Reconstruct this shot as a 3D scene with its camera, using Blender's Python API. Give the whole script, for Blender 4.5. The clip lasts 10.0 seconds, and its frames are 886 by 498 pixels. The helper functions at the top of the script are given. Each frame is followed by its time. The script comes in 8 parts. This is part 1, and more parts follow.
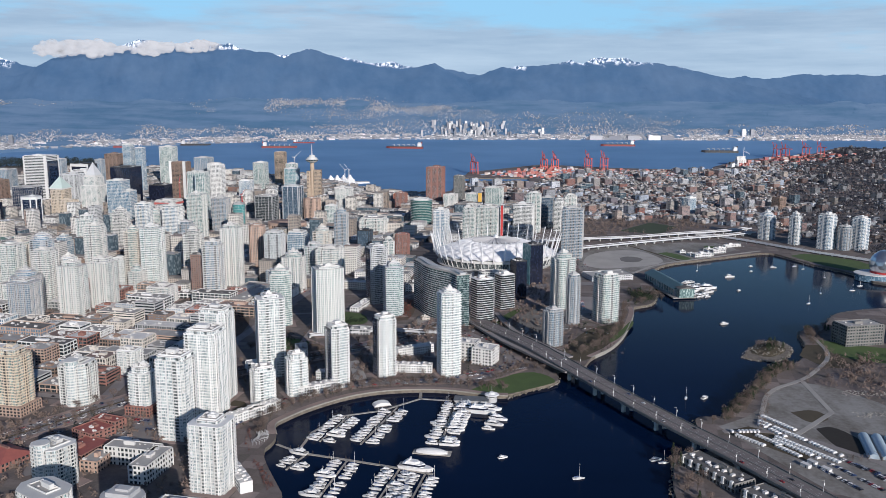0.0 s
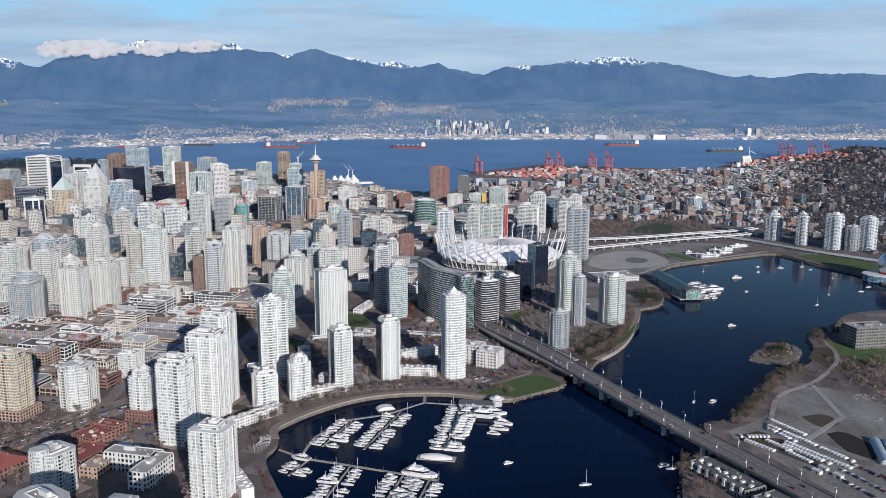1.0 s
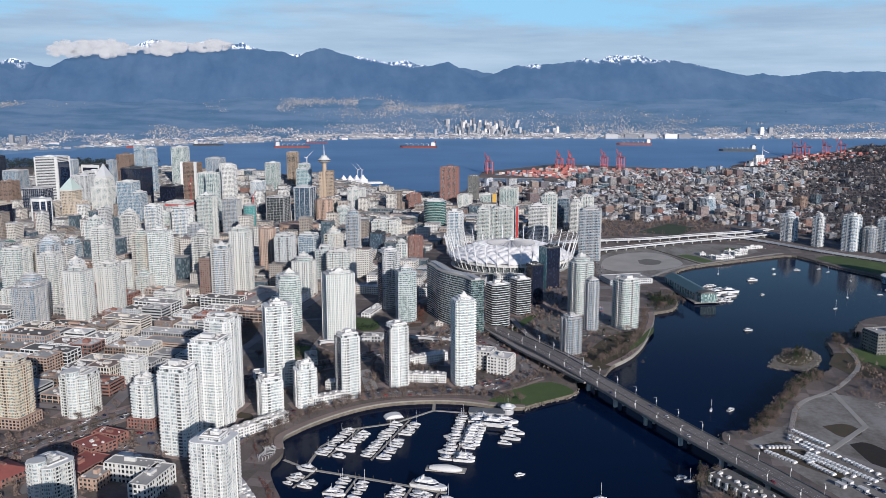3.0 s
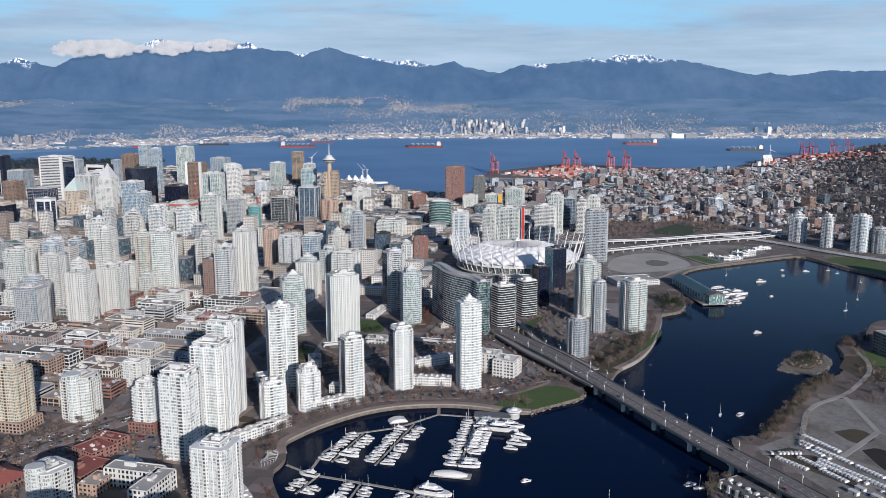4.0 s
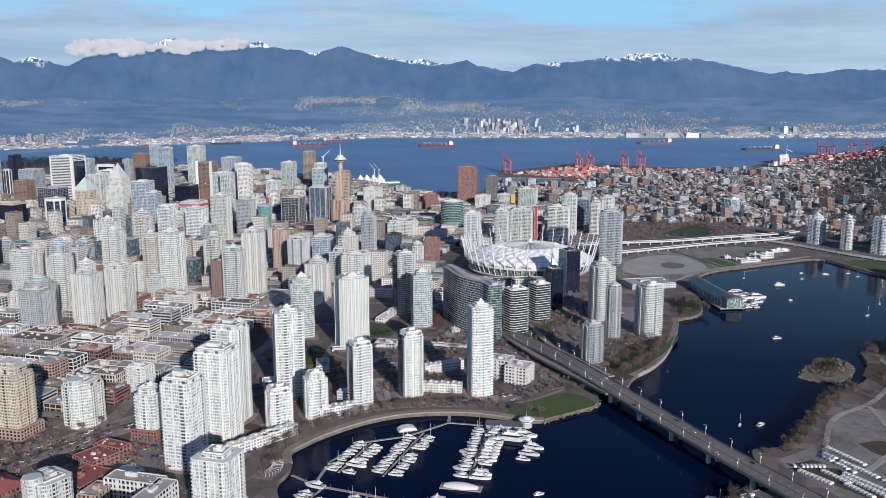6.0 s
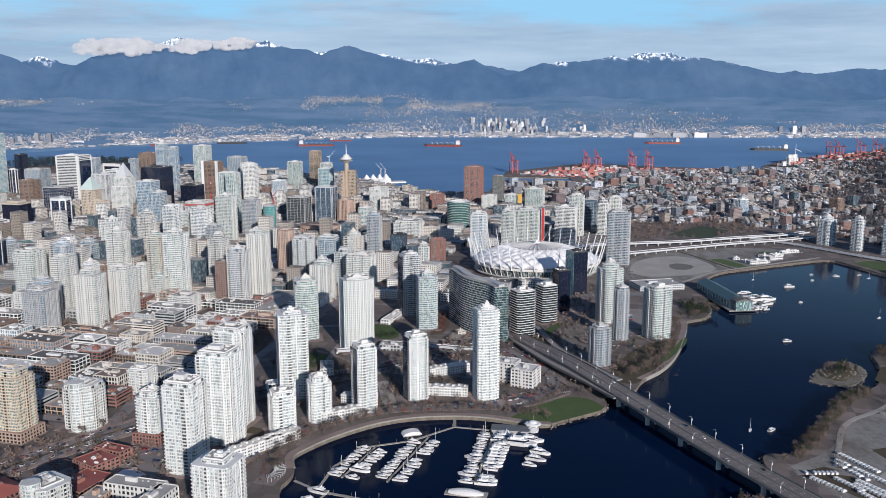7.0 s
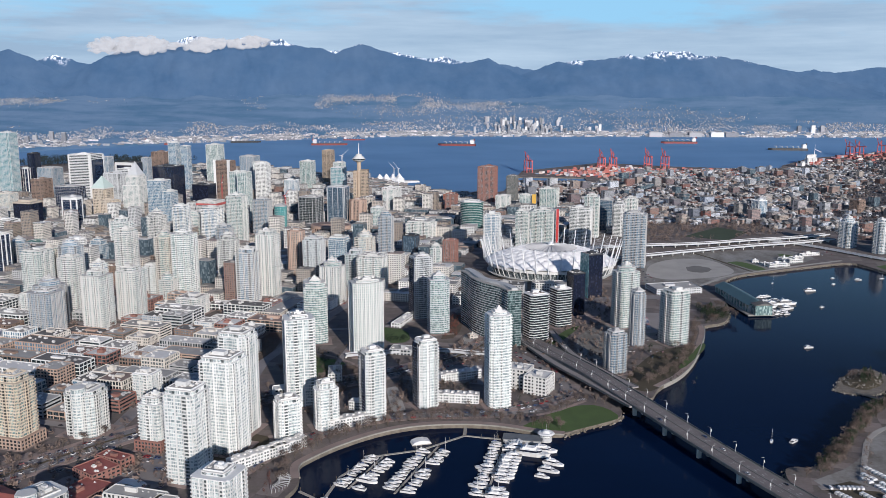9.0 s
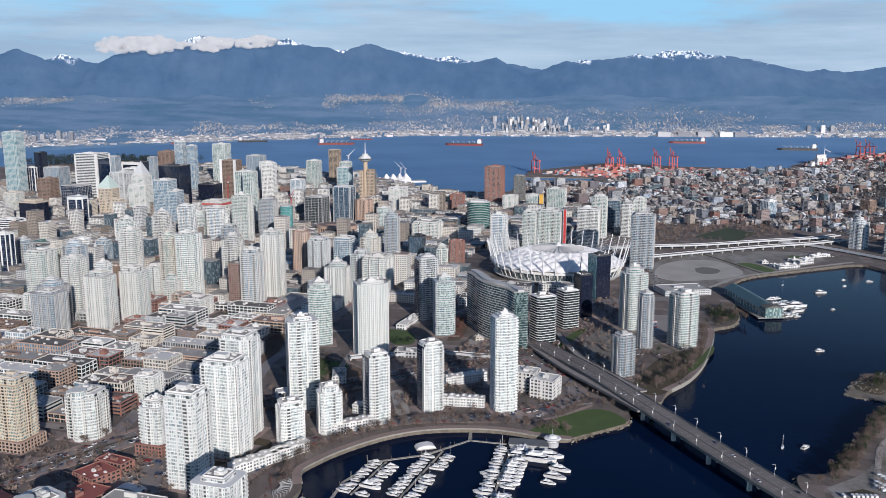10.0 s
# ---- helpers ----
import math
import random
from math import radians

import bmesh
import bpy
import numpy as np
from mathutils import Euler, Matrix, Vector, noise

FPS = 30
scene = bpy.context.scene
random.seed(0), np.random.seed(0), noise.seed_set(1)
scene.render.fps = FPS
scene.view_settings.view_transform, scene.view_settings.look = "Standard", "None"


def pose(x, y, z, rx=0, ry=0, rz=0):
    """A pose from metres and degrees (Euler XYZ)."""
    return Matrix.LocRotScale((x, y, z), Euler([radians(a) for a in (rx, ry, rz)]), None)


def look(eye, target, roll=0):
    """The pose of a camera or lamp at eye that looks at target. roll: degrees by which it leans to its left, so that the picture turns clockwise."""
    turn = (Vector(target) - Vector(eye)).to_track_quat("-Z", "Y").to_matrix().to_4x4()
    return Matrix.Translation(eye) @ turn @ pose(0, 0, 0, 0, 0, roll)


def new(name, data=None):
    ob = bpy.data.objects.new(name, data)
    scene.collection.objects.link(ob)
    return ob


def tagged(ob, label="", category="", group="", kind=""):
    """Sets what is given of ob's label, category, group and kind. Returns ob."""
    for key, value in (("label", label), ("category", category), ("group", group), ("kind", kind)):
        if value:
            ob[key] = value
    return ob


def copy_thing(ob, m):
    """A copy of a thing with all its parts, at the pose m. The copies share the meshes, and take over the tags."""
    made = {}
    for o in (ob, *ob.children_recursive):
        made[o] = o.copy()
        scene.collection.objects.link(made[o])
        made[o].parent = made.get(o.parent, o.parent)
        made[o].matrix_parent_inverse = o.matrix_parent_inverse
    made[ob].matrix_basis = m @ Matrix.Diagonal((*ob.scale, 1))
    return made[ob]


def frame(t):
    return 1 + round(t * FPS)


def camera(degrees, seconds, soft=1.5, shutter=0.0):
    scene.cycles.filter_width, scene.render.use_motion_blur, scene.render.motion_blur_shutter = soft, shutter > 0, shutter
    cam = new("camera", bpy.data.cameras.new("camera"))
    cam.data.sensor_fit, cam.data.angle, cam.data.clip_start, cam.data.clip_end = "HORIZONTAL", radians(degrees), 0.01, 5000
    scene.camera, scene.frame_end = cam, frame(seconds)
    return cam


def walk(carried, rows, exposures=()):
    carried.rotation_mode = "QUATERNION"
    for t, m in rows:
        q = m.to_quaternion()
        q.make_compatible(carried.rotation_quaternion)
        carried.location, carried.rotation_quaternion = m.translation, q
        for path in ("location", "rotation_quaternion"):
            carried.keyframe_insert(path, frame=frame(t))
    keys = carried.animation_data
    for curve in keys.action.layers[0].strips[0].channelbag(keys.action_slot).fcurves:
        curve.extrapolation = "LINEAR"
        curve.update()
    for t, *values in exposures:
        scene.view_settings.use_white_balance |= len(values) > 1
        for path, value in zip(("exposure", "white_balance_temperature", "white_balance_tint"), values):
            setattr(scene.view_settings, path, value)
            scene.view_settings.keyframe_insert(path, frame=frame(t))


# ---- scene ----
# x to the right of the first view, y ahead along it, z up from the water, metres.
cam = camera(54.33, 10.0, soft=0.6)
ROWS = [
    (0.0, -0.38, -0.09, 316.07, 0.007, -10.400, 0.193),
    (0.5, -0.48, 5.78, 316.25, 0.131, -10.414, 0.136),
    (1.0, -0.54, 11.67, 316.41, 0.265, -10.428, 0.088),
    (1.5, -0.57, 17.57, 316.55, 0.411, -10.443, 0.047),
    (2.0, -0.55, 23.48, 316.68, 0.567, -10.458, 0.013),
    (2.5, -0.50, 29.40, 316.79, 0.734, -10.473, -0.015),
    (4.0, -0.09, 47.24, 317.01, 1.286, -10.521, -0.065),
    (4.5, 0.12, 53.22, 317.04, 1.487, -10.537, -0.072),
    (5.0, 0.37, 59.20, 317.06, 1.695, -10.554, -0.076),
    (5.5, 0.66, 65.20, 317.07, 1.910, -10.570, -0.076),
    (7.0, 1.77, 83.26, 316.97, 2.591, -10.620, -0.061),
    (7.5, 2.22, 89.31, 316.90, 2.829, -10.637, -0.052),
    (8.0, 2.70, 95.37, 316.82, 3.071, -10.654, -0.043),
    (8.5, 3.23, 101.44, 316.71, 3.316, -10.670, -0.033),
    (9.0, 3.79, 107.52, 316.59, 3.565, -10.687, -0.024),
    (9.5, 4.40, 113.62, 316.45, 3.817, -10.703, -0.015),
    (10.0, 5.04, 119.73, 316.30, 4.071, -10.719, -0.007),
]
walk(cam, [(t, pose(x, y, z, 90 + pitch, -roll, yaw)) for t, x, y, z, yaw, pitch, roll in ROWS],
     exposures=((0.0, 0.05, 6130, 14), (10.0, 0.05, 6130, 14)))

# ---- light ----
SUN_SIDE, SUN_UP = 157.0, 18.0      # degrees clockwise from +y, and above the horizon
sun_way = Vector((math.sin(radians(SUN_SIDE)) * math.cos(radians(SUN_UP)),
                  math.cos(radians(SUN_SIDE)) * math.cos(radians(SUN_UP)), math.sin(radians(SUN_UP))))
sun = new("sun", bpy.data.lights.new("sun", "SUN"))
sun.data.energy, sun.data.angle, sun.data.color = 4.45, radians(0.53), (1.0, 0.915, 0.80)
sun.matrix_world = look(sun_way * 500, (0, 0, 0))


class Nodes:
    """A short way to write node trees."""

    def __init__(self, tree):
        self.tree = tree
        tree.nodes.clear()

    def add(self, kind):
        return self.tree.nodes.new("ShaderNode" + kind)

    def link(self, a, b):
        self.tree.links.new(a, b)

    def put(self, socket, value):
        if isinstance(value, bpy.types.NodeSocket):
            self.link(value, socket)
        else:
            socket.default_value = value

    def math(self, op, a, b=0.0, c=0.0):
        n = self.add("Math")
        n.operation = op
        for s, v in zip(n.inputs, (a, b, c)):
            self.put(s, v)
        return n.outputs[0]

    def mix(self, fac, a, b, blend="MIX"):
        n = self.add("MixRGB")
        n.blend_type = blend
        for s, v in zip(n.inputs, (fac, a, b)):
            self.put(s, v if isinstance(v, (bpy.types.NodeSocket, float, int)) else (*v, 1.0))
        return n.outputs[0]

    def noise(self, vector, scale, detail=3.0, rough=0.55):
        n = self.add("TexNoise")
        self.put(n.inputs["Vector"], vector)
        n.inputs["Scale"].default_value, n.inputs["Detail"].default_value = scale, detail
        n.inputs["Roughness"].default_value = rough
        return n.outputs["Fac"]

    def ramp(self, fac, *stops):
        n = self.add("ValToRGB")
        els = n.color_ramp.elements
        while len(els) < len(stops):
            els.new(0.5)
        for e, (at, col) in zip(els, stops):
            e.position, e.color = at, (*col, 1.0) if len(col) == 3 else col
        self.put(n.inputs[0], fac)
        return n.outputs[0]

    def map(self, vector, scale=(1, 1, 1), place=(0, 0, 0)):
        n = self.add("Mapping")
        self.put(n.inputs[0], vector)
        n.inputs["Scale"].default_value, n.inputs["Location"].default_value = scale, place
        return n.outputs[0]


world = bpy.data.worlds.new("sky")
scene.world = world
world.use_nodes = True
w = Nodes(world.node_tree)
sky = w.add("TexSky")
sky.sky_type, sky.sun_disc = "NISHITA", False
sky.sun_elevation, sky.sun_rotation = radians(SUN_UP), radians(SUN_SIDE)
sky.air_density, sky.dust_density, sky.ozone_density, sky.altitude = 1.0, 0.6, 1.5, 300.0
way = w.add("TexCoord").outputs["Generated"]
split = w.add("SeparateXYZ")
w.put(split.inputs[0], way)
# thin layered cloud, drawn out sideways, thick over the horizon and torn open higher up
layer = w.noise(w.map(way, (2.6, 2.6, 15.0), (3.1, 0.4, 0.0)), 1.6, 8.0, 0.62)
low = w.math("MULTIPLY", w.math("SUBTRACT", 0.080, split.outputs[2]), 5.0)
cover = w.ramp(w.math("ADD", layer, w.math("MAXIMUM", low, -0.6)), (0.40, (0, 0, 0)), (0.60, (1, 1, 1)))
tone = w.mix(w.ramp(w.noise(w.map(way, (1.8, 1.8, 20.0)), 2.0, 7.0, 0.62), (0.35, (0, 0, 0)), (0.65, (1, 1, 1))), (3.9, 5.15, 6.5), (5.9, 7.2, 8.3))
near_horizon = w.ramp(split.outputs[2], (0.10, (1, 1, 1)), (0.30, (0, 0, 0)))
open_sky = w.mix(w.math("MULTIPLY", near_horizon, 0.85), w.mix(1.0, sky.outputs[0], (0.58, 0.70, 0.88), "MULTIPLY"), (3.9, 7.7, 10.4))
blend = w.mix(w.math("MULTIPLY", cover, 0.85), open_sky, tone)
back = w.add("Background")
w.put(back.inputs[0], blend)
back.inputs[1].default_value = 0.085
w.link(back.outputs[0], w.add("OutputWorld").inputs[0])


# ---- materials ----
def material(name, draw):
    """A material whose surface draw(nodes, bsdf, object coordinates, world position, random) sets."""
    m = bpy.data.materials.new(name)
    m.use_nodes = True
    n = Nodes(m.node_tree)
    bsdf, out = n.add("BsdfPrincipled"), n.add("OutputMaterial")
    n.link(bsdf.outputs[0], out.inputs[0])
    draw(n, bsdf, n.add("TexCoord").outputs["Object"], n.add("NewGeometry").outputs["Position"],
         n.add("ObjectInfo").outputs["Random"])
    return m


def bump(n, bsdf, height, strength=0.3, distance=0.1):
    b = n.add("Bump")
    b.inputs["Strength"].default_value, b.inputs["Distance"].default_value = strength, distance
    n.put(b.inputs["Height"], height)
    n.link(b.outputs[0], bsdf.inputs["Normal"])


def plain(name, a, b, scale=0.3, rough=0.8, metal=0.0, vary=0.12, fine=4.0):
    """Two colours mixed by coarse stains and fine grain, a little different on every object."""
    def draw(n, bsdf, ob, pos, rnd):
        coarse = n.noise(pos, scale, 4.0)
        grain = n.noise(pos, fine, 3.0)
        col = n.mix(n.ramp(coarse, (0.3, (0, 0, 0)), (0.7, (1, 1, 1))), a, b)
        col = n.mix(0.35, col, n.mix(grain, [v * 0.7 for v in a], [min(1, v * 1.2) for v in b]))
        shade = n.math("ADD", 1.0 - vary, n.math("MULTIPLY", rnd, 2 * vary))
        n.put(bsdf.inputs["Base Color"], n.mix(1.0, col, shade, "MULTIPLY"))
        bsdf.inputs["Roughness"].default_value, bsdf.inputs["Metallic"].default_value = rough, metal
        bump(n, bsdf, grain, 0.2, 0.05)
    return material(name, draw)


def glass(name, dark, pale, blinds=0.35, rough=0.12, storey=2.9, bay=1.6):
    """Window glass: each bay of each storey has its own tone, some with drawn blinds."""
    def draw(n, bsdf, ob, pos, rnd):
        s = n.add("SeparateXYZ")
        n.put(s.inputs[0], ob)
        c = n.add("CombineXYZ")
        n.put(c.inputs[0], n.math("FLOOR", n.math("DIVIDE", s.outputs[0], bay)))
        n.put(c.inputs[1], n.math("FLOOR", n.math("DIVIDE", s.outputs[1], bay)))
        n.put(c.inputs[2], n.math("ADD", n.math("FLOOR", n.math("DIVIDE", s.outputs[2], storey)), n.math("MULTIPLY", rnd, 91.7)))
        white = n.add("TexWhiteNoise")
        n.put(white.inputs["Vector"], c.outputs[0])
        tone = n.ramp(white.outputs["Value"], (1 - blinds - 0.1, (0, 0, 0)), (1.0, (1, 1, 1)))
        n.put(bsdf.inputs["Base Color"], n.mix(tone, dark, pale))
        bsdf.inputs["Roughness"].default_value = rough
        bsdf.inputs["IOR"].default_value = 1.7
        bump(n, bsdf, n.noise(pos, 0.35, 2.0), 0.05, 0.2)
    return material(name, draw)


white_paint = plain("white_concrete", (0.74, 0.745, 0.735), (0.655, 0.66, 0.65), 0.15)
ivory = plain("ivory_concrete", (0.66, 0.655, 0.635), (0.575, 0.57, 0.555), 0.15)
cream = plain("cream_concrete", (0.65, 0.61, 0.55), (0.555, 0.52, 0.47), 0.15)
warm_beige = plain("warm_beige_stucco", (0.64, 0.56, 0.45), (0.54, 0.46, 0.36), 0.15)
bridge_concrete = plain("bridge_concrete", (0.24, 0.235, 0.225), (0.16, 0.157, 0.15), 0.1)
grey_concrete = plain("grey_concrete", (0.48, 0.485, 0.49), (0.39, 0.395, 0.40), 0.12)
pale_grey = plain("light_grey_concrete", (0.58, 0.595, 0.61), (0.49, 0.505, 0.52), 0.12)
pale_concrete = plain("pale_concrete", (0.66, 0.665, 0.645), (0.56, 0.565, 0.55), 0.12)
tan_stone = plain("tan_stone", (0.46, 0.37, 0.28), (0.38, 0.30, 0.23), 0.12)
stone_pale = plain("pale_limestone", (0.56, 0.49, 0.40), (0.47, 0.41, 0.34), 0.12)
brown_stone = plain("brown_stone", (0.27, 0.19, 0.15), (0.21, 0.15, 0.12), 0.12)
brick_red = plain("red_brick", (0.31, 0.155, 0.125), (0.24, 0.12, 0.10), 0.2)
peach = plain("peach_stucco", (0.47, 0.34, 0.27), (0.40, 0.29, 0.235), 0.2)
tile_red = plain("red_roof", (0.328, 0.099, 0.083), (0.240, 0.080, 0.069), 0.2)
dark_metal = plain("dark_metal", (0.05, 0.052, 0.055), (0.035, 0.036, 0.04), 0.3, 0.45)
roof_gravel = plain("roof_gravel", (0.450, 0.438, 0.413), (0.312, 0.306, 0.294), 0.08, 0.95)
roof_pale = plain("roof_membrane", (0.725, 0.712, 0.688), (0.575, 0.569, 0.550), 0.08, 0.9)
roof_dark = plain("roof_tar", (0.169, 0.163, 0.156), (0.104, 0.101, 0.098), 0.08, 0.95)
roof_brown = plain("roof_brown_gravel", (0.27, 0.20, 0.175), (0.19, 0.145, 0.13), 0.08, 0.95)
hull_red = plain("red_lead", (0.26, 0.06, 0.055), (0.20, 0.05, 0.048), 0.1, 0.6)
red_paint = plain("red_paint", (0.50, 0.05, 0.05), (0.4, 0.04, 0.04), 0.2, 0.5)
orange_paint = plain("orange_red_steel", (0.60, 0.13, 0.12), (0.48, 0.11, 0.10), 0.2, 0.6)
yellow_paint = plain("yellow_panel", (0.75, 0.45, 0.08), (0.68, 0.40, 0.07), 0.2, 0.6)
glass_white = glass("pale_green_glass", (0.24, 0.295, 0.31), (0.62, 0.69, 0.69), 0.62)
glass_green = glass("green_glass", (0.105, 0.175, 0.18), (0.42, 0.54, 0.52), 0.5)
glass_teal = glass("teal_glass", (0.06, 0.23, 0.235), (0.18, 0.40, 0.39), 0.4)
glass_bottle = glass("bottle_green_glass", (0.025, 0.09, 0.09), (0.08, 0.19, 0.18), 0.4)
glass_blue = glass("blue_glass", (0.085, 0.16, 0.23), (0.30, 0.41, 0.50), 0.4)
glass_steel = glass("steel_blue_glass", (0.045, 0.080, 0.120), (0.16, 0.22, 0.28), 0.35, 0.1)
glass_sea = glass("sea_green_glass", (0.10, 0.23, 0.26), (0.30, 0.46, 0.48), 0.45)
glass_grey = glass("grey_glass", (0.07, 0.085, 0.09), (0.34, 0.37, 0.37), 0.45)
glass_black = glass("black_glass", (0.012, 0.016, 0.032), (0.024, 0.030, 0.055), 0.2, 0.12)
glass_navy = glass("navy_glass", (0.012, 0.022, 0.05), (0.05, 0.075, 0.12), 0.3, 0.08)
glass_dark = glass("dark_glass", (0.02, 0.03, 0.035), (0.12, 0.14, 0.15), 0.25)


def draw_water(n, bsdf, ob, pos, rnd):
    """Still dark water in the creek; wind-ruffled inlet water, paler as the sky's reflection is painted in."""
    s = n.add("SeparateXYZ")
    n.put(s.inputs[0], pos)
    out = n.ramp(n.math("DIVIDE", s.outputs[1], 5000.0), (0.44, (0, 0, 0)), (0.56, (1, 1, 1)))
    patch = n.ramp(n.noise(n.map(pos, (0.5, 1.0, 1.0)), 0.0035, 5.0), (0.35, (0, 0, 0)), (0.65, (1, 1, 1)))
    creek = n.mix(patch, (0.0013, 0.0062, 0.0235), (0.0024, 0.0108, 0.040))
    # pale blue base colour standing in for the sky mirrored at a low angle
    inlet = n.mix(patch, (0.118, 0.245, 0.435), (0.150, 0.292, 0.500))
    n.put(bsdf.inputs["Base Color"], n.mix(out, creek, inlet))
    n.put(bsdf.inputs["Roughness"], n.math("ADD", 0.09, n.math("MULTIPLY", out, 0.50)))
    bsdf.inputs["IOR"].default_value, bsdf.inputs["Specular IOR Level"].default_value = 1.33, 0.062
    wave = n.math("ADD", n.noise(n.map(pos, (1.0, 0.6, 1.0)), 0.25, 4.0), n.math("MULTIPLY", n.noise(pos, 0.02, 3.0), 1.2))
    bump(n, bsdf, wave, 0.16, 0.4)


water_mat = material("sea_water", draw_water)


def draw_ground(n, bsdf, ob, pos, rnd):
    """City ground: a patchwork of yards, lots and lanes, each its own tone of asphalt, earth or paving, all stained."""
    turned = n.add("VectorRotate")
    n.put(turned.inputs["Vector"], pos)
    turned.inputs["Angle"].default_value = radians(13.2)
    s = n.add("SeparateXYZ")
    n.put(s.inputs[0], turned.outputs[0])
    c = n.add("CombineXYZ")
    n.put(c.inputs[0], n.math("FLOOR", n.math("DIVIDE", s.outputs[0], 19.0)))
    n.put(c.inputs[1], n.math("FLOOR", n.math("DIVIDE", s.outputs[1], 13.0)))
    cell = n.add("TexWhiteNoise")
    n.put(cell.inputs["Vector"], c.outputs[0])
    lot = n.ramp(cell.outputs["Value"], (0.0, (0.074, 0.066, 0.068)), (0.3, (0.157, 0.122, 0.110)), (0.5, (0.118, 0.107, 0.112)),
                 (0.68, (0.250, 0.195, 0.178)), (0.82, (0.095, 0.089, 0.068)), (0.95, (0.393, 0.329, 0.314)))
    big = n.noise(pos, 0.012, 5.0)
    earth = n.ramp(n.math("ADD", n.math("MULTIPLY", big, 0.5), n.math("MULTIPLY", n.noise(pos, 0.09, 4.0), 0.5)),
                   (0.36, (0.069, 0.059, 0.057)), (0.5, (0.136, 0.107, 0.094)), (0.64, (0.262, 0.215, 0.205)))
    col = n.mix(0.45, lot, earth)
    n.put(bsdf.inputs["Base Color"], n.mix(0.35, col, n.mix(n.noise(pos, 0.5, 4.0), (0.024, 0.022, 0.020), (0.25, 0.22, 0.20))))
    bsdf.inputs["Roughness"].default_value = 0.95


ground_mat = material("city_ground", draw_ground)
asphalt = plain("asphalt", (0.27, 0.252, 0.255), (0.175, 0.165, 0.170), 0.05, 0.95)
asphalt_pale = plain("worn_asphalt", (0.31, 0.285, 0.275), (0.225, 0.205, 0.198), 0.03, 0.95)
bridge_asphalt = plain("bridge_asphalt", (0.215, 0.190, 0.185), (0.150, 0.133, 0.130), 0.03, 0.95)
gravel_pale = plain("pale_gravel", (0.42, 0.40, 0.37), (0.30, 0.285, 0.265), 0.03, 0.98)


def draw_gravel(n, bsdf, ob, pos, rnd):
    """Trodden gravel: pale wheel-worn drifts, tan earth showing through, fine grit."""
    worn = n.math("ADD", n.math("MULTIPLY", n.noise(n.map(pos, (1.0, 0.45, 1.0)), 0.028, 6.0, 0.6), 0.7), n.math("MULTIPLY", n.noise(pos, 0.22, 4.0), 0.3))
    base = n.ramp(worn, (0.36, (0.115, 0.10, 0.08)), (0.47, (0.215, 0.20, 0.178)), (0.56, (0.30, 0.29, 0.27)), (0.68, (0.37, 0.36, 0.34)))
    n.put(bsdf.inputs["Base Color"], n.mix(0.3, base, n.mix(n.noise(pos, 1.4, 3.0), (0.05, 0.048, 0.045), (0.30, 0.29, 0.28))))
    bsdf.inputs["Roughness"].default_value = 0.98


gravel_lot = material("gravel", draw_gravel)
paving = plain("paving", (0.36, 0.275, 0.245), (0.235, 0.185, 0.170), 0.05, 0.95)
seawall_stone = plain("seawall_stone", (0.360, 0.342, 0.306), (0.240, 0.228, 0.206), 0.3, 0.95)
grass_mat = plain("lawn", (0.081, 0.135, 0.035), (0.057, 0.092, 0.030), 0.06, 0.98)
scrub_mat = plain("winter_scrub", (0.105, 0.084, 0.053), (0.063, 0.053, 0.034), 0.06, 0.98)
boat_white = plain("white_gelcoat", (0.820, 0.820, 0.810), (0.740, 0.740, 0.730), 0.5, 0.3)
wood_deck = plain("weathered_planks", (0.408, 0.384, 0.348), (0.288, 0.270, 0.246), 0.4, 0.9)
steel_white = plain("white_steel", (0.78, 0.79, 0.80), (0.70, 0.71, 0.72), 0.4, 0.45)
twig_mat = plain("bare_twigs", (0.185, 0.138, 0.117), (0.107, 0.083, 0.071), 0.3, 0.95, vary=0.3)
# distant twigs: haze put into the colour, bluer and darker than near ones
hazy_twig_mat = plain("hazy_bare_twigs", (0.050, 0.052, 0.068), (0.029, 0.033, 0.046), 0.1, 0.95)
red_leaf = plain("russet_shrub", (0.20, 0.075, 0.055), (0.12, 0.05, 0.04), 0.3, 0.95)
rock_mat = plain("shore_rock", (0.25, 0.22, 0.18), (0.10, 0.088, 0.072), 0.2, 0.95)
bark_mat = plain("bark", (0.12, 0.095, 0.075), (0.08, 0.065, 0.05), 0.5, 0.95)
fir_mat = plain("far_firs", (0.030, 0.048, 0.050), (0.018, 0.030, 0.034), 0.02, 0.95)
needle_mat = plain("evergreen", (0.03, 0.05, 0.022), (0.02, 0.035, 0.016), 0.2, 0.95, vary=0.3)


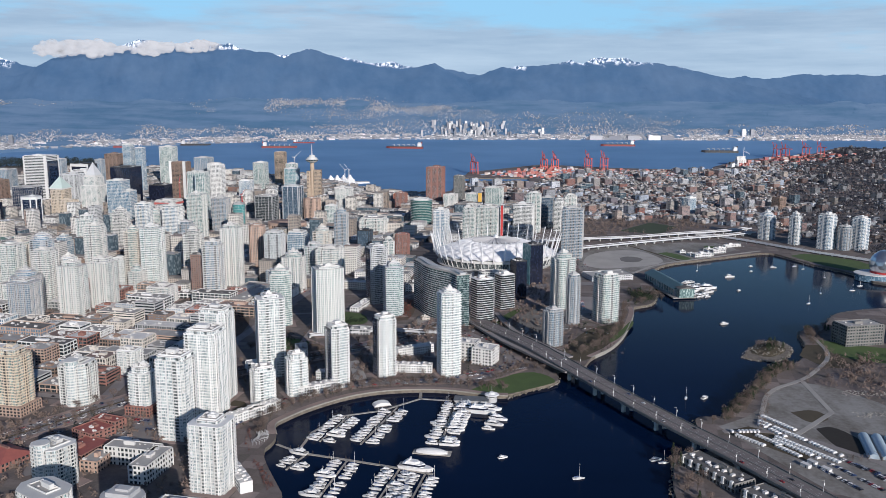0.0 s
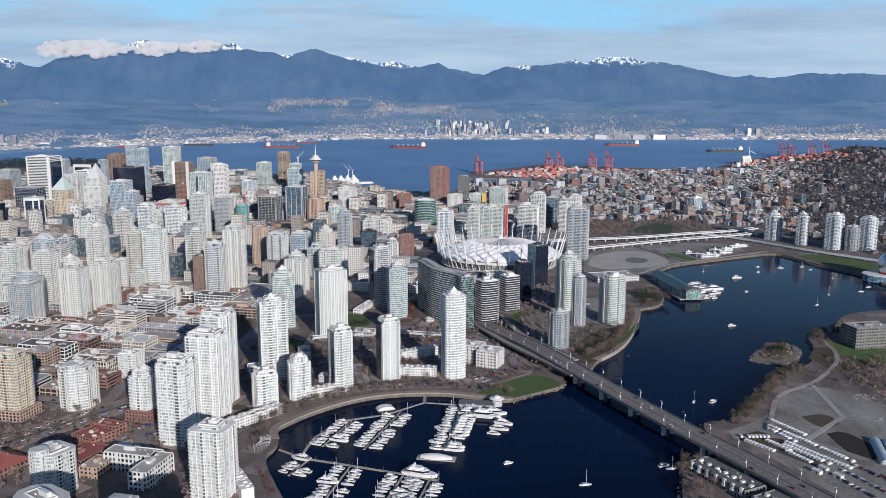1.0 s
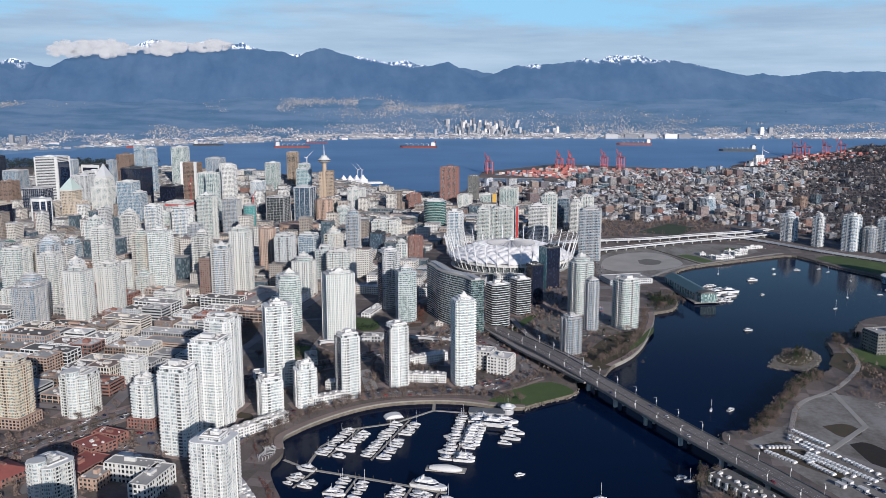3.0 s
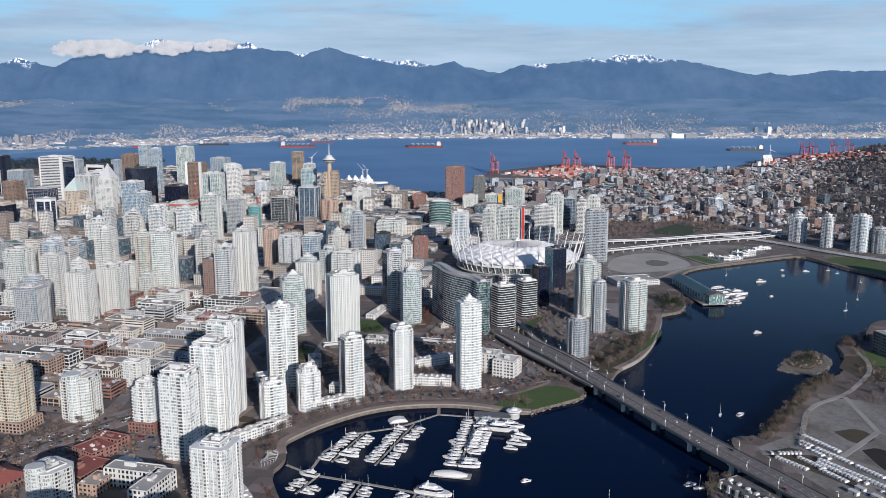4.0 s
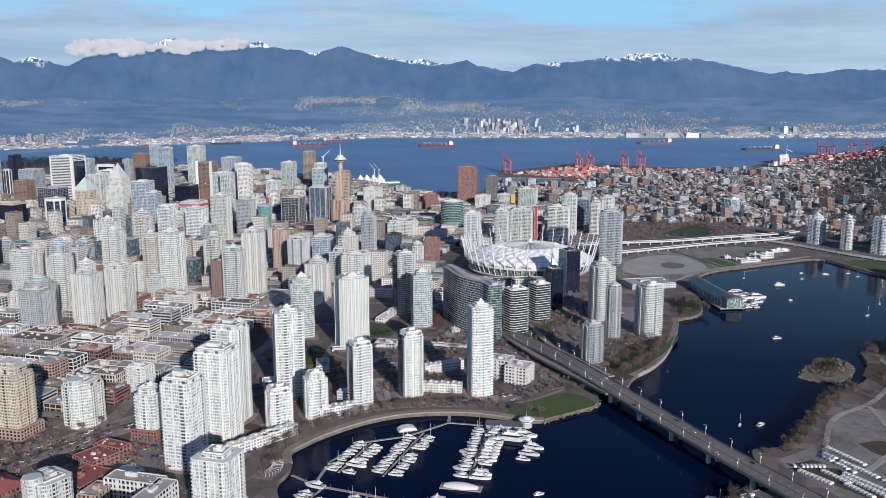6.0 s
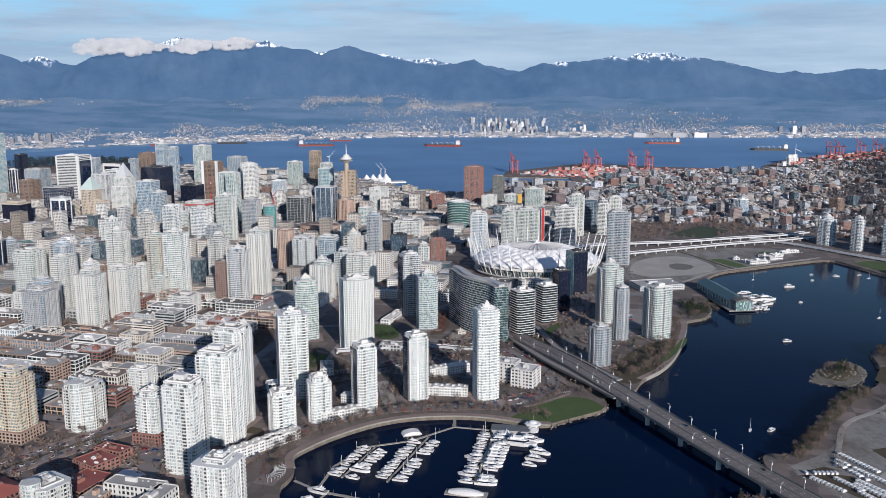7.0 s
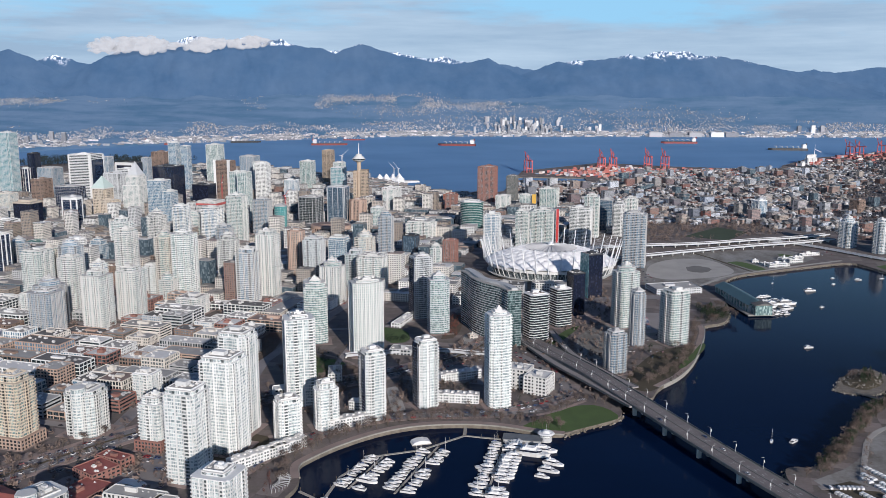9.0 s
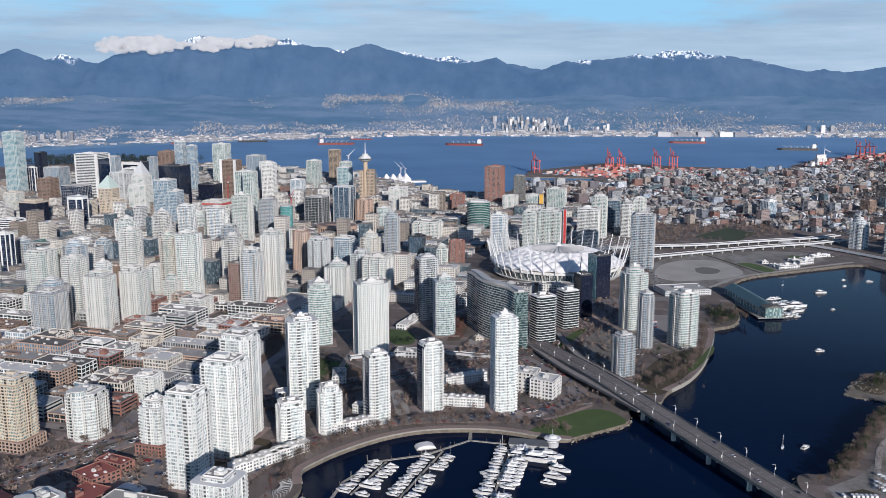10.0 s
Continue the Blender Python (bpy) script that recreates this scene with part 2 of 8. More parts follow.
# ---- mesh helpers ----
class Mesh:
    """Collects boxes, prisms and strips into one mesh."""

    def __init__(self):
        self.v, self.f = [], []

    def prism(self, ring, z0, z1, top=None, cap=True):
        """An upright prism over a ring of (x, y), counter-clockwise; top: the ring at its upper end."""
        b, n = len(self.v), len(ring)
        self.v += [(x, y, z0) for x, y in ring] + [(x, y, z1) for x, y in (top or ring)]
        self.f += [(b + i, b + (i + 1) % n, b + n + (i + 1) % n, b + n + i) for i in range(n)]
        if cap:
            self.f += [tuple(range(b + n, b + 2 * n)), tuple(range(b + n - 1, b - 1, -1))]
        return self

    def box(self, x0, x1, y0, y1, z0, z1):
        return self.prism([(x0, y0), (x1, y0), (x1, y1), (x0, y1)], z0, z1)

    def turned(self, cx, cy, w, d, a, z0, z1):
        """A box of w by d round (cx, cy), turned by a radians."""
        c, s = math.cos(a), math.sin(a)
        return self.prism([(cx + c * x - s * y, cy + s * x + c * y) for x, y in
                           ((-w / 2, -d / 2), (w / 2, -d / 2), (w / 2, d / 2), (-w / 2, d / 2))], z0, z1)

    def beam(self, a, b, r, sides=6, r1=None):
        """A round bar from a to b."""
        a, b = Vector(a), Vector(b)
        q = (b - a).to_track_quat("Z", "Y")
        i0 = len(self.v)
        for p, rr in ((a, r), (b, r if r1 is None else r1)):
            self.v += [tuple(p + q @ Vector((rr * math.cos(k * math.tau / sides), rr * math.sin(k * math.tau / sides), 0))) for k in range(sides)]
        self.f += [(i0 + k, i0 + (k + 1) % sides, i0 + sides + (k + 1) % sides, i0 + sides + k) for k in range(sides)]
        self.f += [tuple(range(i0 + sides, i0 + 2 * sides)), tuple(range(i0 + sides - 1, i0 - 1, -1))]
        return self

    def slab(self, left, right, z0, z1):
        """A strip between two lines of (x, y) with as many points, z0 and z1 may be lists."""
        n, b = len(left), len(self.v)
        za = z0 if isinstance(z0, list) else [z0] * n
        zb = z1 if isinstance(z1, list) else [z1] * n
        for i in range(n):
            self.v += [(*left[i], za[i]), (*right[i], za[i]), (*right[i], zb[i]), (*left[i], zb[i])]
        for i in range(n - 1):
            o, p = b + 4 * i, b + 4 * i + 4
            self.f += [(o + k, o + (k + 1) % 4, p + (k + 1) % 4, p + k) for k in range(4)]
        self.f += [(b + 3, b + 2, b + 1, b), (b + 4 * n - 4, b + 4 * n - 3, b + 4 * n - 2, b + 4 * n - 1)]
        return self

    def data(self, name, mat, smooth=False):
        me = bpy.data.meshes.new(name)
        me.from_pydata(self.v, [], self.f)
        bm = bmesh.new()
        bm.from_mesh(me)
        bmesh.ops.recalc_face_normals(bm, faces=bm.faces)
        bm.to_mesh(me)
        bm.free()
        if smooth:
            me.polygons.foreach_set("use_smooth", [True] * len(me.polygons))
        me.materials.append(mat)
        return me

    def add(self, other, m):
        """Takes over another mesh, moved by the matrix m."""
        b = len(self.v)
        self.v += [tuple(m @ Vector(p)) for p in other.v]
        self.f += [tuple(b + i for i in f) for f in other.f]
        return self


def stuff(name, pairs, label, category):
    """What nobody could count: many small pieces in ONE object; pairs of a mesh and its material."""
    me = bpy.data.meshes.new(name)
    verts, faces, slots = [], [], []
    for k, (mesh, mat) in enumerate(pairs):
        b = len(verts)
        verts += mesh.v
        faces += [tuple(b + i for i in f) for f in mesh.f]
        slots += [k] * len(mesh.f)
        me.materials.append(mat)
    me.from_pydata(verts, [], faces)
    me.polygons.foreach_set("material_index", slots)
    return tagged(new(name, me), label, category, kind="stuff")


def part(name, mesh, mat, parent, label="", smooth=False):
    ob = new(name, mesh if isinstance(mesh, bpy.types.Mesh) else mesh.data(name, mat, smooth))
    ob.parent = parent
    return tagged(ob, label)


def thing(name, x, y, z, turn, label, category, group=""):
    ob = new(name)
    ob.matrix_basis = pose(x, y, z, 0, 0, turn)
    return tagged(ob, label, category, group)


def setting(name, mesh, mat, label, category, smooth=False, kind="structure"):
    return tagged(new(name, mesh.data(name, mat, smooth)), label, category, kind=kind)


def drawn(y):
    """The depth at which a far place stands: beyond 2.6 km distance is drawn together."""
    return y if y < 2600 else 2600 + 2350 * (1 - math.exp(-(y - 2600) / 2350))


def far(x, y, z=0.0):
    """A far place, drawn together along its line of sight from the middle of the walk."""
    k = (drawn(y) - 59) / (y - 59)
    return (0.4 + (x - 0.4) * k, 59 + (y - 59) * k, 317 - (317 - z) * k)


def far_scale(y):
    return (drawn(y) - 59) / (y - 59)


# ---- water and land ----
GROUND = 4.0


def build_water():
    m = Mesh()
    ys = [-900, -300, 0] + [300 * i for i in range(1, 9)] + [2600 + 120 * i for i in range(30)] + [6500, 7500]
    xs = [-1 + 2 * i / 30 for i in range(31)]
    for y in ys:
        half = 3200 if y < 1500 else 3200 + (y - 1500) * 0.75
        m.v += [far(half * x, y) if y > 300 else (half * x, y, 0) for x in xs]
    n = len(xs)
    m.f = [(j * n + i, j * n + i + 1, (j + 1) * n + i + 1, (j + 1) * n + i) for j in range(len(ys) - 1) for i in range(n - 1)]
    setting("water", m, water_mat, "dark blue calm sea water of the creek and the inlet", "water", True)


build_water()

CRESCENT = [(-126, 633), (-160, 712), (-152, 735), (-153, 754), (-160, 777), (-153, 790), (-138, 813), (-118, 835), (-95, 855),
            (-65, 870), (-24, 876), (10, 873), (46, 859), (68, 856), (92, 880), (128, 899), (129, 939)]
EAST = [(165, 957), (177, 989), (210, 1028), (241, 1094), (278, 1211), (278, 1234), (318, 1252), (338, 1336), (358, 1463), (396, 1546),
        (482, 1595), (570, 1642), (643, 1678), (659, 1638), (682, 1551), (702, 1516), (719, 1478), (722, 1373), (1000, 1330)]
INLET = [(2448, 4799), (2287, 4982), (1893, 4430), (1376, 4012), (1145, 3645), (1077, 3462), (690, 3574), (427, 3728), (99, 3355),
         (72, 3136), (308, 3123), (306, 3006), (60, 3036), (27, 2725), (-43, 2618), (-150, 2689), (-261, 2748), (-457, 3098),
         (-867, 3440), (-1599, 3734), (-1908, 3451)]


def land(name, ring, z, mat, label, edge=None):
    """A sheet of land over a ring of shore points, with a stone edge down to the water."""
    bm = bmesh.new()
    top = [bm.verts.new((x, y, z)) for x, y in ring]
    low = [bm.verts.new((x, y, -2)) for x, y in ring]
    face = bm.faces.new(top)
    for i in range(len(ring)):
        j = (i + 1) % len(ring)
        bm.faces.new((low[i], low[j], top[j], top[i])).material_index = 1
    face.normal_update()
    bmesh.ops.triangulate(bm, faces=[face])
    y0, y1 = min(y for _, y in ring), max(y for _, y in ring)
    for i in range(60):
        y = 2400 + 75 * i
        if y0 < y < y1:
            bmesh.ops.bisect_plane(bm, geom=bm.verts[:] + bm.edges[:] + bm.faces[:], plane_co=(0, y, 0), plane_no=(0, 1, 0))
    for v in bm.verts:
        if v.co.y > 2500:
            v.co = far(*v.co)
    bmesh.ops.recalc_face_normals(bm, faces=bm.faces)
    me = bpy.data.meshes.new(name)
    bm.to_mesh(me)
    bm.free()
    me.materials.append(mat)
    me.materials.append(edge or rock_mat)
    return tagged(new(name, me), label, "ground", kind="structure")


def rounded(line, rounds=2):
    """A shore line with its corners cut, its ends kept."""
    for _ in range(rounds):
        out = [line[0]]
        for (ax, ay), (bx, by) in zip(line, line[1:]):
            out += [(ax * 0.75 + bx * 0.25, ay * 0.75 + by * 0.25), (ax * 0.25 + bx * 0.75, ay * 0.25 + by * 0.75)]
        line = out + [line[-1]]
    return line


CITY_RING = rounded(CRESCENT) + rounded(EAST) + [(1500, 1300), (2600, 2600), (3000, 4200)] + INLET + [(-2300, 2800), (-1500, 1500), (-900, 700), (-700, 250), (-115, 520)]
SOUTH = [(900, 560), (182, 560), (182, 635), (194, 678), (203, 710), (217, 722), (229, 710), (251, 737), (240, 770), (247, 803), (274, 797), (303, 845),
         (336, 892), (362, 931), (384, 956), (424, 975), (455, 1040), (467, 1097), (482, 1116), (522, 1136), (549, 1186), (577, 1212), (655, 1239), (900, 1240)]
ISLAND = [(362, 1000), (381, 1033), (404, 1057), (429, 1078), (437, 1054), (432, 1027), (416, 1002), (400, 985), (386, 988), (371, 990)]
land("ground_city", CITY_RING, GROUND, ground_mat, "grey brown city ground of streets, yards and worn lots")
land("ground_south_shore", rounded(SOUTH)[::-1], GROUND - 0.5, ground_mat, "worn gravel and scrub ground of the south shore")
land("ground_island", rounded(ISLAND + ISLAND[:1])[:-1][::-1], 0.9, rock_mat, "small stony island with a pale pebble shore")


# ---- mountains, the far backdrop ----
def draw_mountain(n, bsdf, ob, pos, rnd, line=0.53):
    s = n.add("SeparateXYZ")
    n.put(s.inputs[0], pos)
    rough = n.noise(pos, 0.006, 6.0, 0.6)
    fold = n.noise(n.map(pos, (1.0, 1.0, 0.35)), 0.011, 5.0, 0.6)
    # air haze is painted in: bluish woods here, a blue glow below
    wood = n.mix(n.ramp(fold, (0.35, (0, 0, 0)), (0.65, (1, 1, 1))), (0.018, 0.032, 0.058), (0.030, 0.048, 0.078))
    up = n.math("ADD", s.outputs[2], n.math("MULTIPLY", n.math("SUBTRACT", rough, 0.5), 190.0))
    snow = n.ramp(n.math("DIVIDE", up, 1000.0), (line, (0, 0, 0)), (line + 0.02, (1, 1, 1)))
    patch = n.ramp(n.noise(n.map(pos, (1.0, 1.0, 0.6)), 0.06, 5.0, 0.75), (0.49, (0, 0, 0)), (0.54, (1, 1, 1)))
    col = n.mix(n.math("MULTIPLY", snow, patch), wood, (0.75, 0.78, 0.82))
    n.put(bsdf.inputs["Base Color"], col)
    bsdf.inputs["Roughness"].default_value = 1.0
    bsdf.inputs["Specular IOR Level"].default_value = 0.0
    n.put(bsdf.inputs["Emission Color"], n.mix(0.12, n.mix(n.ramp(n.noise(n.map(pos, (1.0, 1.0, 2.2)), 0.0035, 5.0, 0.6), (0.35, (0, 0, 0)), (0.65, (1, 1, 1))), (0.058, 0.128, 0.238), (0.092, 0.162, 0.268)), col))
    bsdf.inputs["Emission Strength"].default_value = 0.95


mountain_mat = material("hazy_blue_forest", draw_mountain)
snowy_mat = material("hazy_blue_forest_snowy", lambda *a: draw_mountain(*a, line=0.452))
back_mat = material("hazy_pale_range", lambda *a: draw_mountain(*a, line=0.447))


def crest_at(crest, x):
    """The height of a crest line of (x, z) at x."""
    for (ax, az), (bx, bz) in zip(crest, crest[1:]):
        if ax <= x <= bx:
            f = (x - ax) / (bx - ax)
            return az + (bz - az) * f
    return crest[0][1] if x < crest[0][0] else crest[-1][1]


def ridge(name, depth, crest, label, thick=200.0, rough=6.0, base=228.0, mat=None):
    """A far ridge rising to its crest line, broken up by noise and gullies."""
    m = Mesh()
    x0, x1 = max(-3000, crest[0][0]), min(3000, crest[-1][0])
    n, rows = int((x1 - x0) / 10), 36
    for j in range(rows):
        f = j / (rows - 1)
        for i in range(n):
            x = x0 + (x1 - x0) * i / (n - 1)
            top = crest_at(crest, x) + rough * noise.fractal(Vector((x * 0.02, depth, 0.3)), 0.8, 2.0, 4)
            spur = noise.fractal(Vector((x * 0.007 + 0.5 * f, f * 1.3, depth * 0.03)), 0.9, 2.0, 5)
            z = base + (top - base) * f ** 0.85 + spur * 11 * math.sin(math.pi * f) - 7 * abs(noise.noise(Vector((x * 0.008 + 0.9 * f, f * 1.6, 7.7)))) * math.sin(math.pi * f)
            m.v.append((x, depth - thick * (1 - f) + spur * 40 * math.sin(math.pi * f), z))
    m.f = [(j * n + i, j * n + i + 1, (j + 1) * n + i + 1, (j + 1) * n + i) for j in range(rows - 1) for i in range(n - 1)]
    return setting(name, m, mat or mountain_mat, label, "backdrop", True)


CREST_WEST = [(-3133, 430), (-2759, 483), (-2709, 504), (-2666, 516), (-2598, 492), (-2551, 477), (-2506, 452), (-2445, 419), (-2390, 389), (-2336, 380), (-2287, 395), (-2237, 419), (-2172, 452), (-2107, 480), (-1976, 514), (-1764, 526), (-1522, 539), (-1325, 575),
              (-1251, 552), (-1160, 564), (-1071, 529), (-966, 517), (-921, 514), (-870, 482), (-815, 512), (-724, 539), (-649, 515),
              (-529, 477), (-318, 437), (-212, 431), (-152, 440), (-46, 461), (45, 414), (167, 349), (350, 266), (656, 231), (2791, 223)]
CREST_EAST = [(-260, 228), (46, 349), (197, 400), (303, 439), (485, 449), (622, 461), (697, 479), (758, 459), (818, 494), (909, 492),
              (990, 498), (1046, 471), (1183, 466), (1352, 431), (1475, 401), (1661, 354), (1940, 295), (2188, 251)]
CREST_BACK = [(-3053, 400), (-2637, 441), (-2577, 453), (-2537, 465), (-2479, 486), (-2421, 477), (-2373, 466), (-2342, 452), (-2245, 434), (-2182, 415), (-1808, 541), (-1681, 590), (-1498, 556), (-944, 508), (-696, 508),
              (-542, 494), (-388, 460), (-295, 476), (-218, 452), (46, 429), (202, 399), (357, 418), (666, 449), (1287, 439), (1506, 400),
              (1600, 388), (1677, 401), (1787, 389), (1880, 392), (1971, 414), (2096, 408), (2282, 412), (2431, 406), (2839, 426), (3154, 390)]
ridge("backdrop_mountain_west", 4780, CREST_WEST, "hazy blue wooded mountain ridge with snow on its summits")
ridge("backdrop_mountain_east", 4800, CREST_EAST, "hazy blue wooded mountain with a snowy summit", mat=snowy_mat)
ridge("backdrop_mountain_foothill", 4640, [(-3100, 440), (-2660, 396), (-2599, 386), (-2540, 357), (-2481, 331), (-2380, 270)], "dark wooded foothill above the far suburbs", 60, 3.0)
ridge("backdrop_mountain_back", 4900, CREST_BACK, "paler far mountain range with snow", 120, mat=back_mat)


def north(side, f):
    """A place on the far shore's slope: side is x over depth, f goes from the shoreline (0) to the woods (1)."""
    shore = drawn(5650 - 1.15 * max(0.0, -0.1 - side) * 2700)
    yd = shore + f * (4560 - shore)
    return (0.4 + side * (yd - 59), yd, 317 - (yd - 59) * (86.6 + 10 * max(0.0, -0.1 - side) * 5 - (63 + 10 * max(0.0, -0.1 - side) * 5) * f) / 1528)


def draw_hazy_woods(n, bsdf, ob, pos, rnd):
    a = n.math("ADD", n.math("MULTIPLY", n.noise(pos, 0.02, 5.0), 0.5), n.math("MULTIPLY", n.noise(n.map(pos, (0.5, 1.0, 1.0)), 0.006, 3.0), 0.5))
    # blue base and the blue glow below paint distance haze over the woods
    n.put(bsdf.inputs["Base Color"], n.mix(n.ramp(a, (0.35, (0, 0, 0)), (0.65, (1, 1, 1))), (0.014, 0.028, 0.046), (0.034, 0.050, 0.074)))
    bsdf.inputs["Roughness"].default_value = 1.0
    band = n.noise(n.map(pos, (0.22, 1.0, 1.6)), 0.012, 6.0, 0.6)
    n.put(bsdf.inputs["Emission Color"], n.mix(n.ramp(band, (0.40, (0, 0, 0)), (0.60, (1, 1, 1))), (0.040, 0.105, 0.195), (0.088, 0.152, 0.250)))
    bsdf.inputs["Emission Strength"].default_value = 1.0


hazy_woods = material("hazy_woods", draw_hazy_woods)


def north_slope():
    m = Mesh()
    n, rows = 220, 18
    for j in range(rows):
        for i in range(n):
            p = north(-0.72 + 1.44 * i / (n - 1), max(0, j - 1) / (rows - 2) * 1.04)
            m.v.append((p[0], p[1], p[2] + 3 + 6 * noise.noise(Vector((p[0] * 0.01, p[1] * 0.01, 0))) + 26 * (j / rows) ** 4 * noise.fractal(Vector((p[0] * 0.004, 0.5, 2.0)), 0.8, 2.0, 4) - (60 if j == 0 else 0)))
    m.f = [(j * n + i, j * n + i + 1, (j + 1) * n + i + 1, (j + 1) * n + i) for j in range(rows - 1) for i in range(n - 1)]
    setting("ground_north_slope", m, hazy_woods, "hazy slope of woods and suburbs rising from the far shore", "backdrop", True)


north_slope()


# ---- buildings ----
FOOT = []      # footprints already built on: x, y, radius


def notched(w, d, n):
    """A rectangle with its four corners cut back by n."""
    if n <= 0:
        return [(-w / 2, -d / 2), (w / 2, -d / 2), (w / 2, d / 2), (-w / 2, d / 2)]
    a, b = w / 2, d / 2
    return [(-a + n, -b), (a - n, -b), (a - n, -b + n), (a, -b + n), (a, b - n), (a - n, b - n), (a - n, b), (-a + n, b),
            (-a + n, b - n), (-a, b - n), (-a, -b + n), (-a + n, -b + n)]


def oval(w, d, n=28):
    return [(w / 2 * math.cos(i * math.tau / n), d / 2 * math.sin(i * math.tau / n)) for i in range(n)]


def grown(ring, p, w, d):
    return [(x * (1 + 2 * p / w), y * (1 + 2 * p / d)) for x, y in ring]


def chamfered(w, d, n):
    a, b = w / 2, d / 2
    return [(-a + n, -b), (a - n, -b), (a, -b + n), (a, b - n), (a - n, b), (-a + n, b), (-a, b - n), (-a, -b + n)]


def bowed(w, d, n):
    """A rectangle whose front bulges forward by n."""
    a, b = w / 2, d / 2
    front = [(-a + w * i / 8, -b + n * (2 * i / 8 - 1) ** 2) for i in range(9)]
    return front + [(a, b), (-a, b)]


def facade(root, ring, w, d, z0, z1, wall, pane, storey, band, bay, pier, proud=0.25, balcony=0, rnd=None, rail=None):
    """Storeys of one plan: glazing behind floor bands, piers and stacks of balconies."""
    n = max(1, round((z1 - z0) / storey))
    st = (z1 - z0) / n
    part("glazing", Mesh().prism(ring, z0, z1 - 0.05), pane, root)
    if band > 0:
        m = Mesh()
        big = grown(ring, proud, w, d)
        for i in range(n):
            m.prism(big, z0 + i * st, z0 + i * st + band)
        tagged(part("floor_edging", m, wall, root), kind="stuff")
    edges = list(zip(ring, ring[1:] + ring[:1]))
    if pier > 0:
        m = Mesh()
        for (ax, ay), (bx, by) in edges:
            length = math.hypot(bx - ax, by - ay)
            if length < 1.2:
                continue
            k = max(1, round(length / bay))
            turn = math.atan2(by - ay, bx - ax)
            for i in range(k + (1 if len(ring) < 20 else 0)):
                f = i / k
                wide = pier if (i * 7 + len(ring)) % 5 else pier * 2.2
                m.turned(ax + (bx - ax) * f, ay + (by - ay) * f, min(wide, length * 0.4), 2 * proud + 0.16, turn, z0, z1)
        tagged(part("facade_ribbing", m, wall, root), kind="stuff")
    if balcony:
        slabs, rails = Mesh(), Mesh()
        for (ax, ay), (bx, by) in edges:
            length = math.hypot(bx - ax, by - ay)
            if length < 7:
                continue
            turn = math.atan2(by - ay, bx - ax)
            ox, oy = math.sin(turn), -math.cos(turn)
            for f in ((0.2, 0.8) if balcony == 1 else (0.14, 0.5, 0.86)):
                cx, cy = ax + (bx - ax) * f, ay + (by - ay) * f
                wide = min(4.2, length * 0.26)
                for i in range(1, n):
                    z = z0 + i * st
                    slabs.turned(cx + ox * 0.85, cy + oy * 0.85, wide, 1.7, turn, z - 0.12, z + 0.22)
                    rails.turned(cx + ox * 1.62, cy + oy * 1.62, wide, 0.08, turn, z + 0.22, z + 1.15)
        tagged(part("balcony_stack", slabs, wall, root), kind="stuff")
        tagged(part("balcony_railing", rails, rail or glass_white, root), kind="stuff")


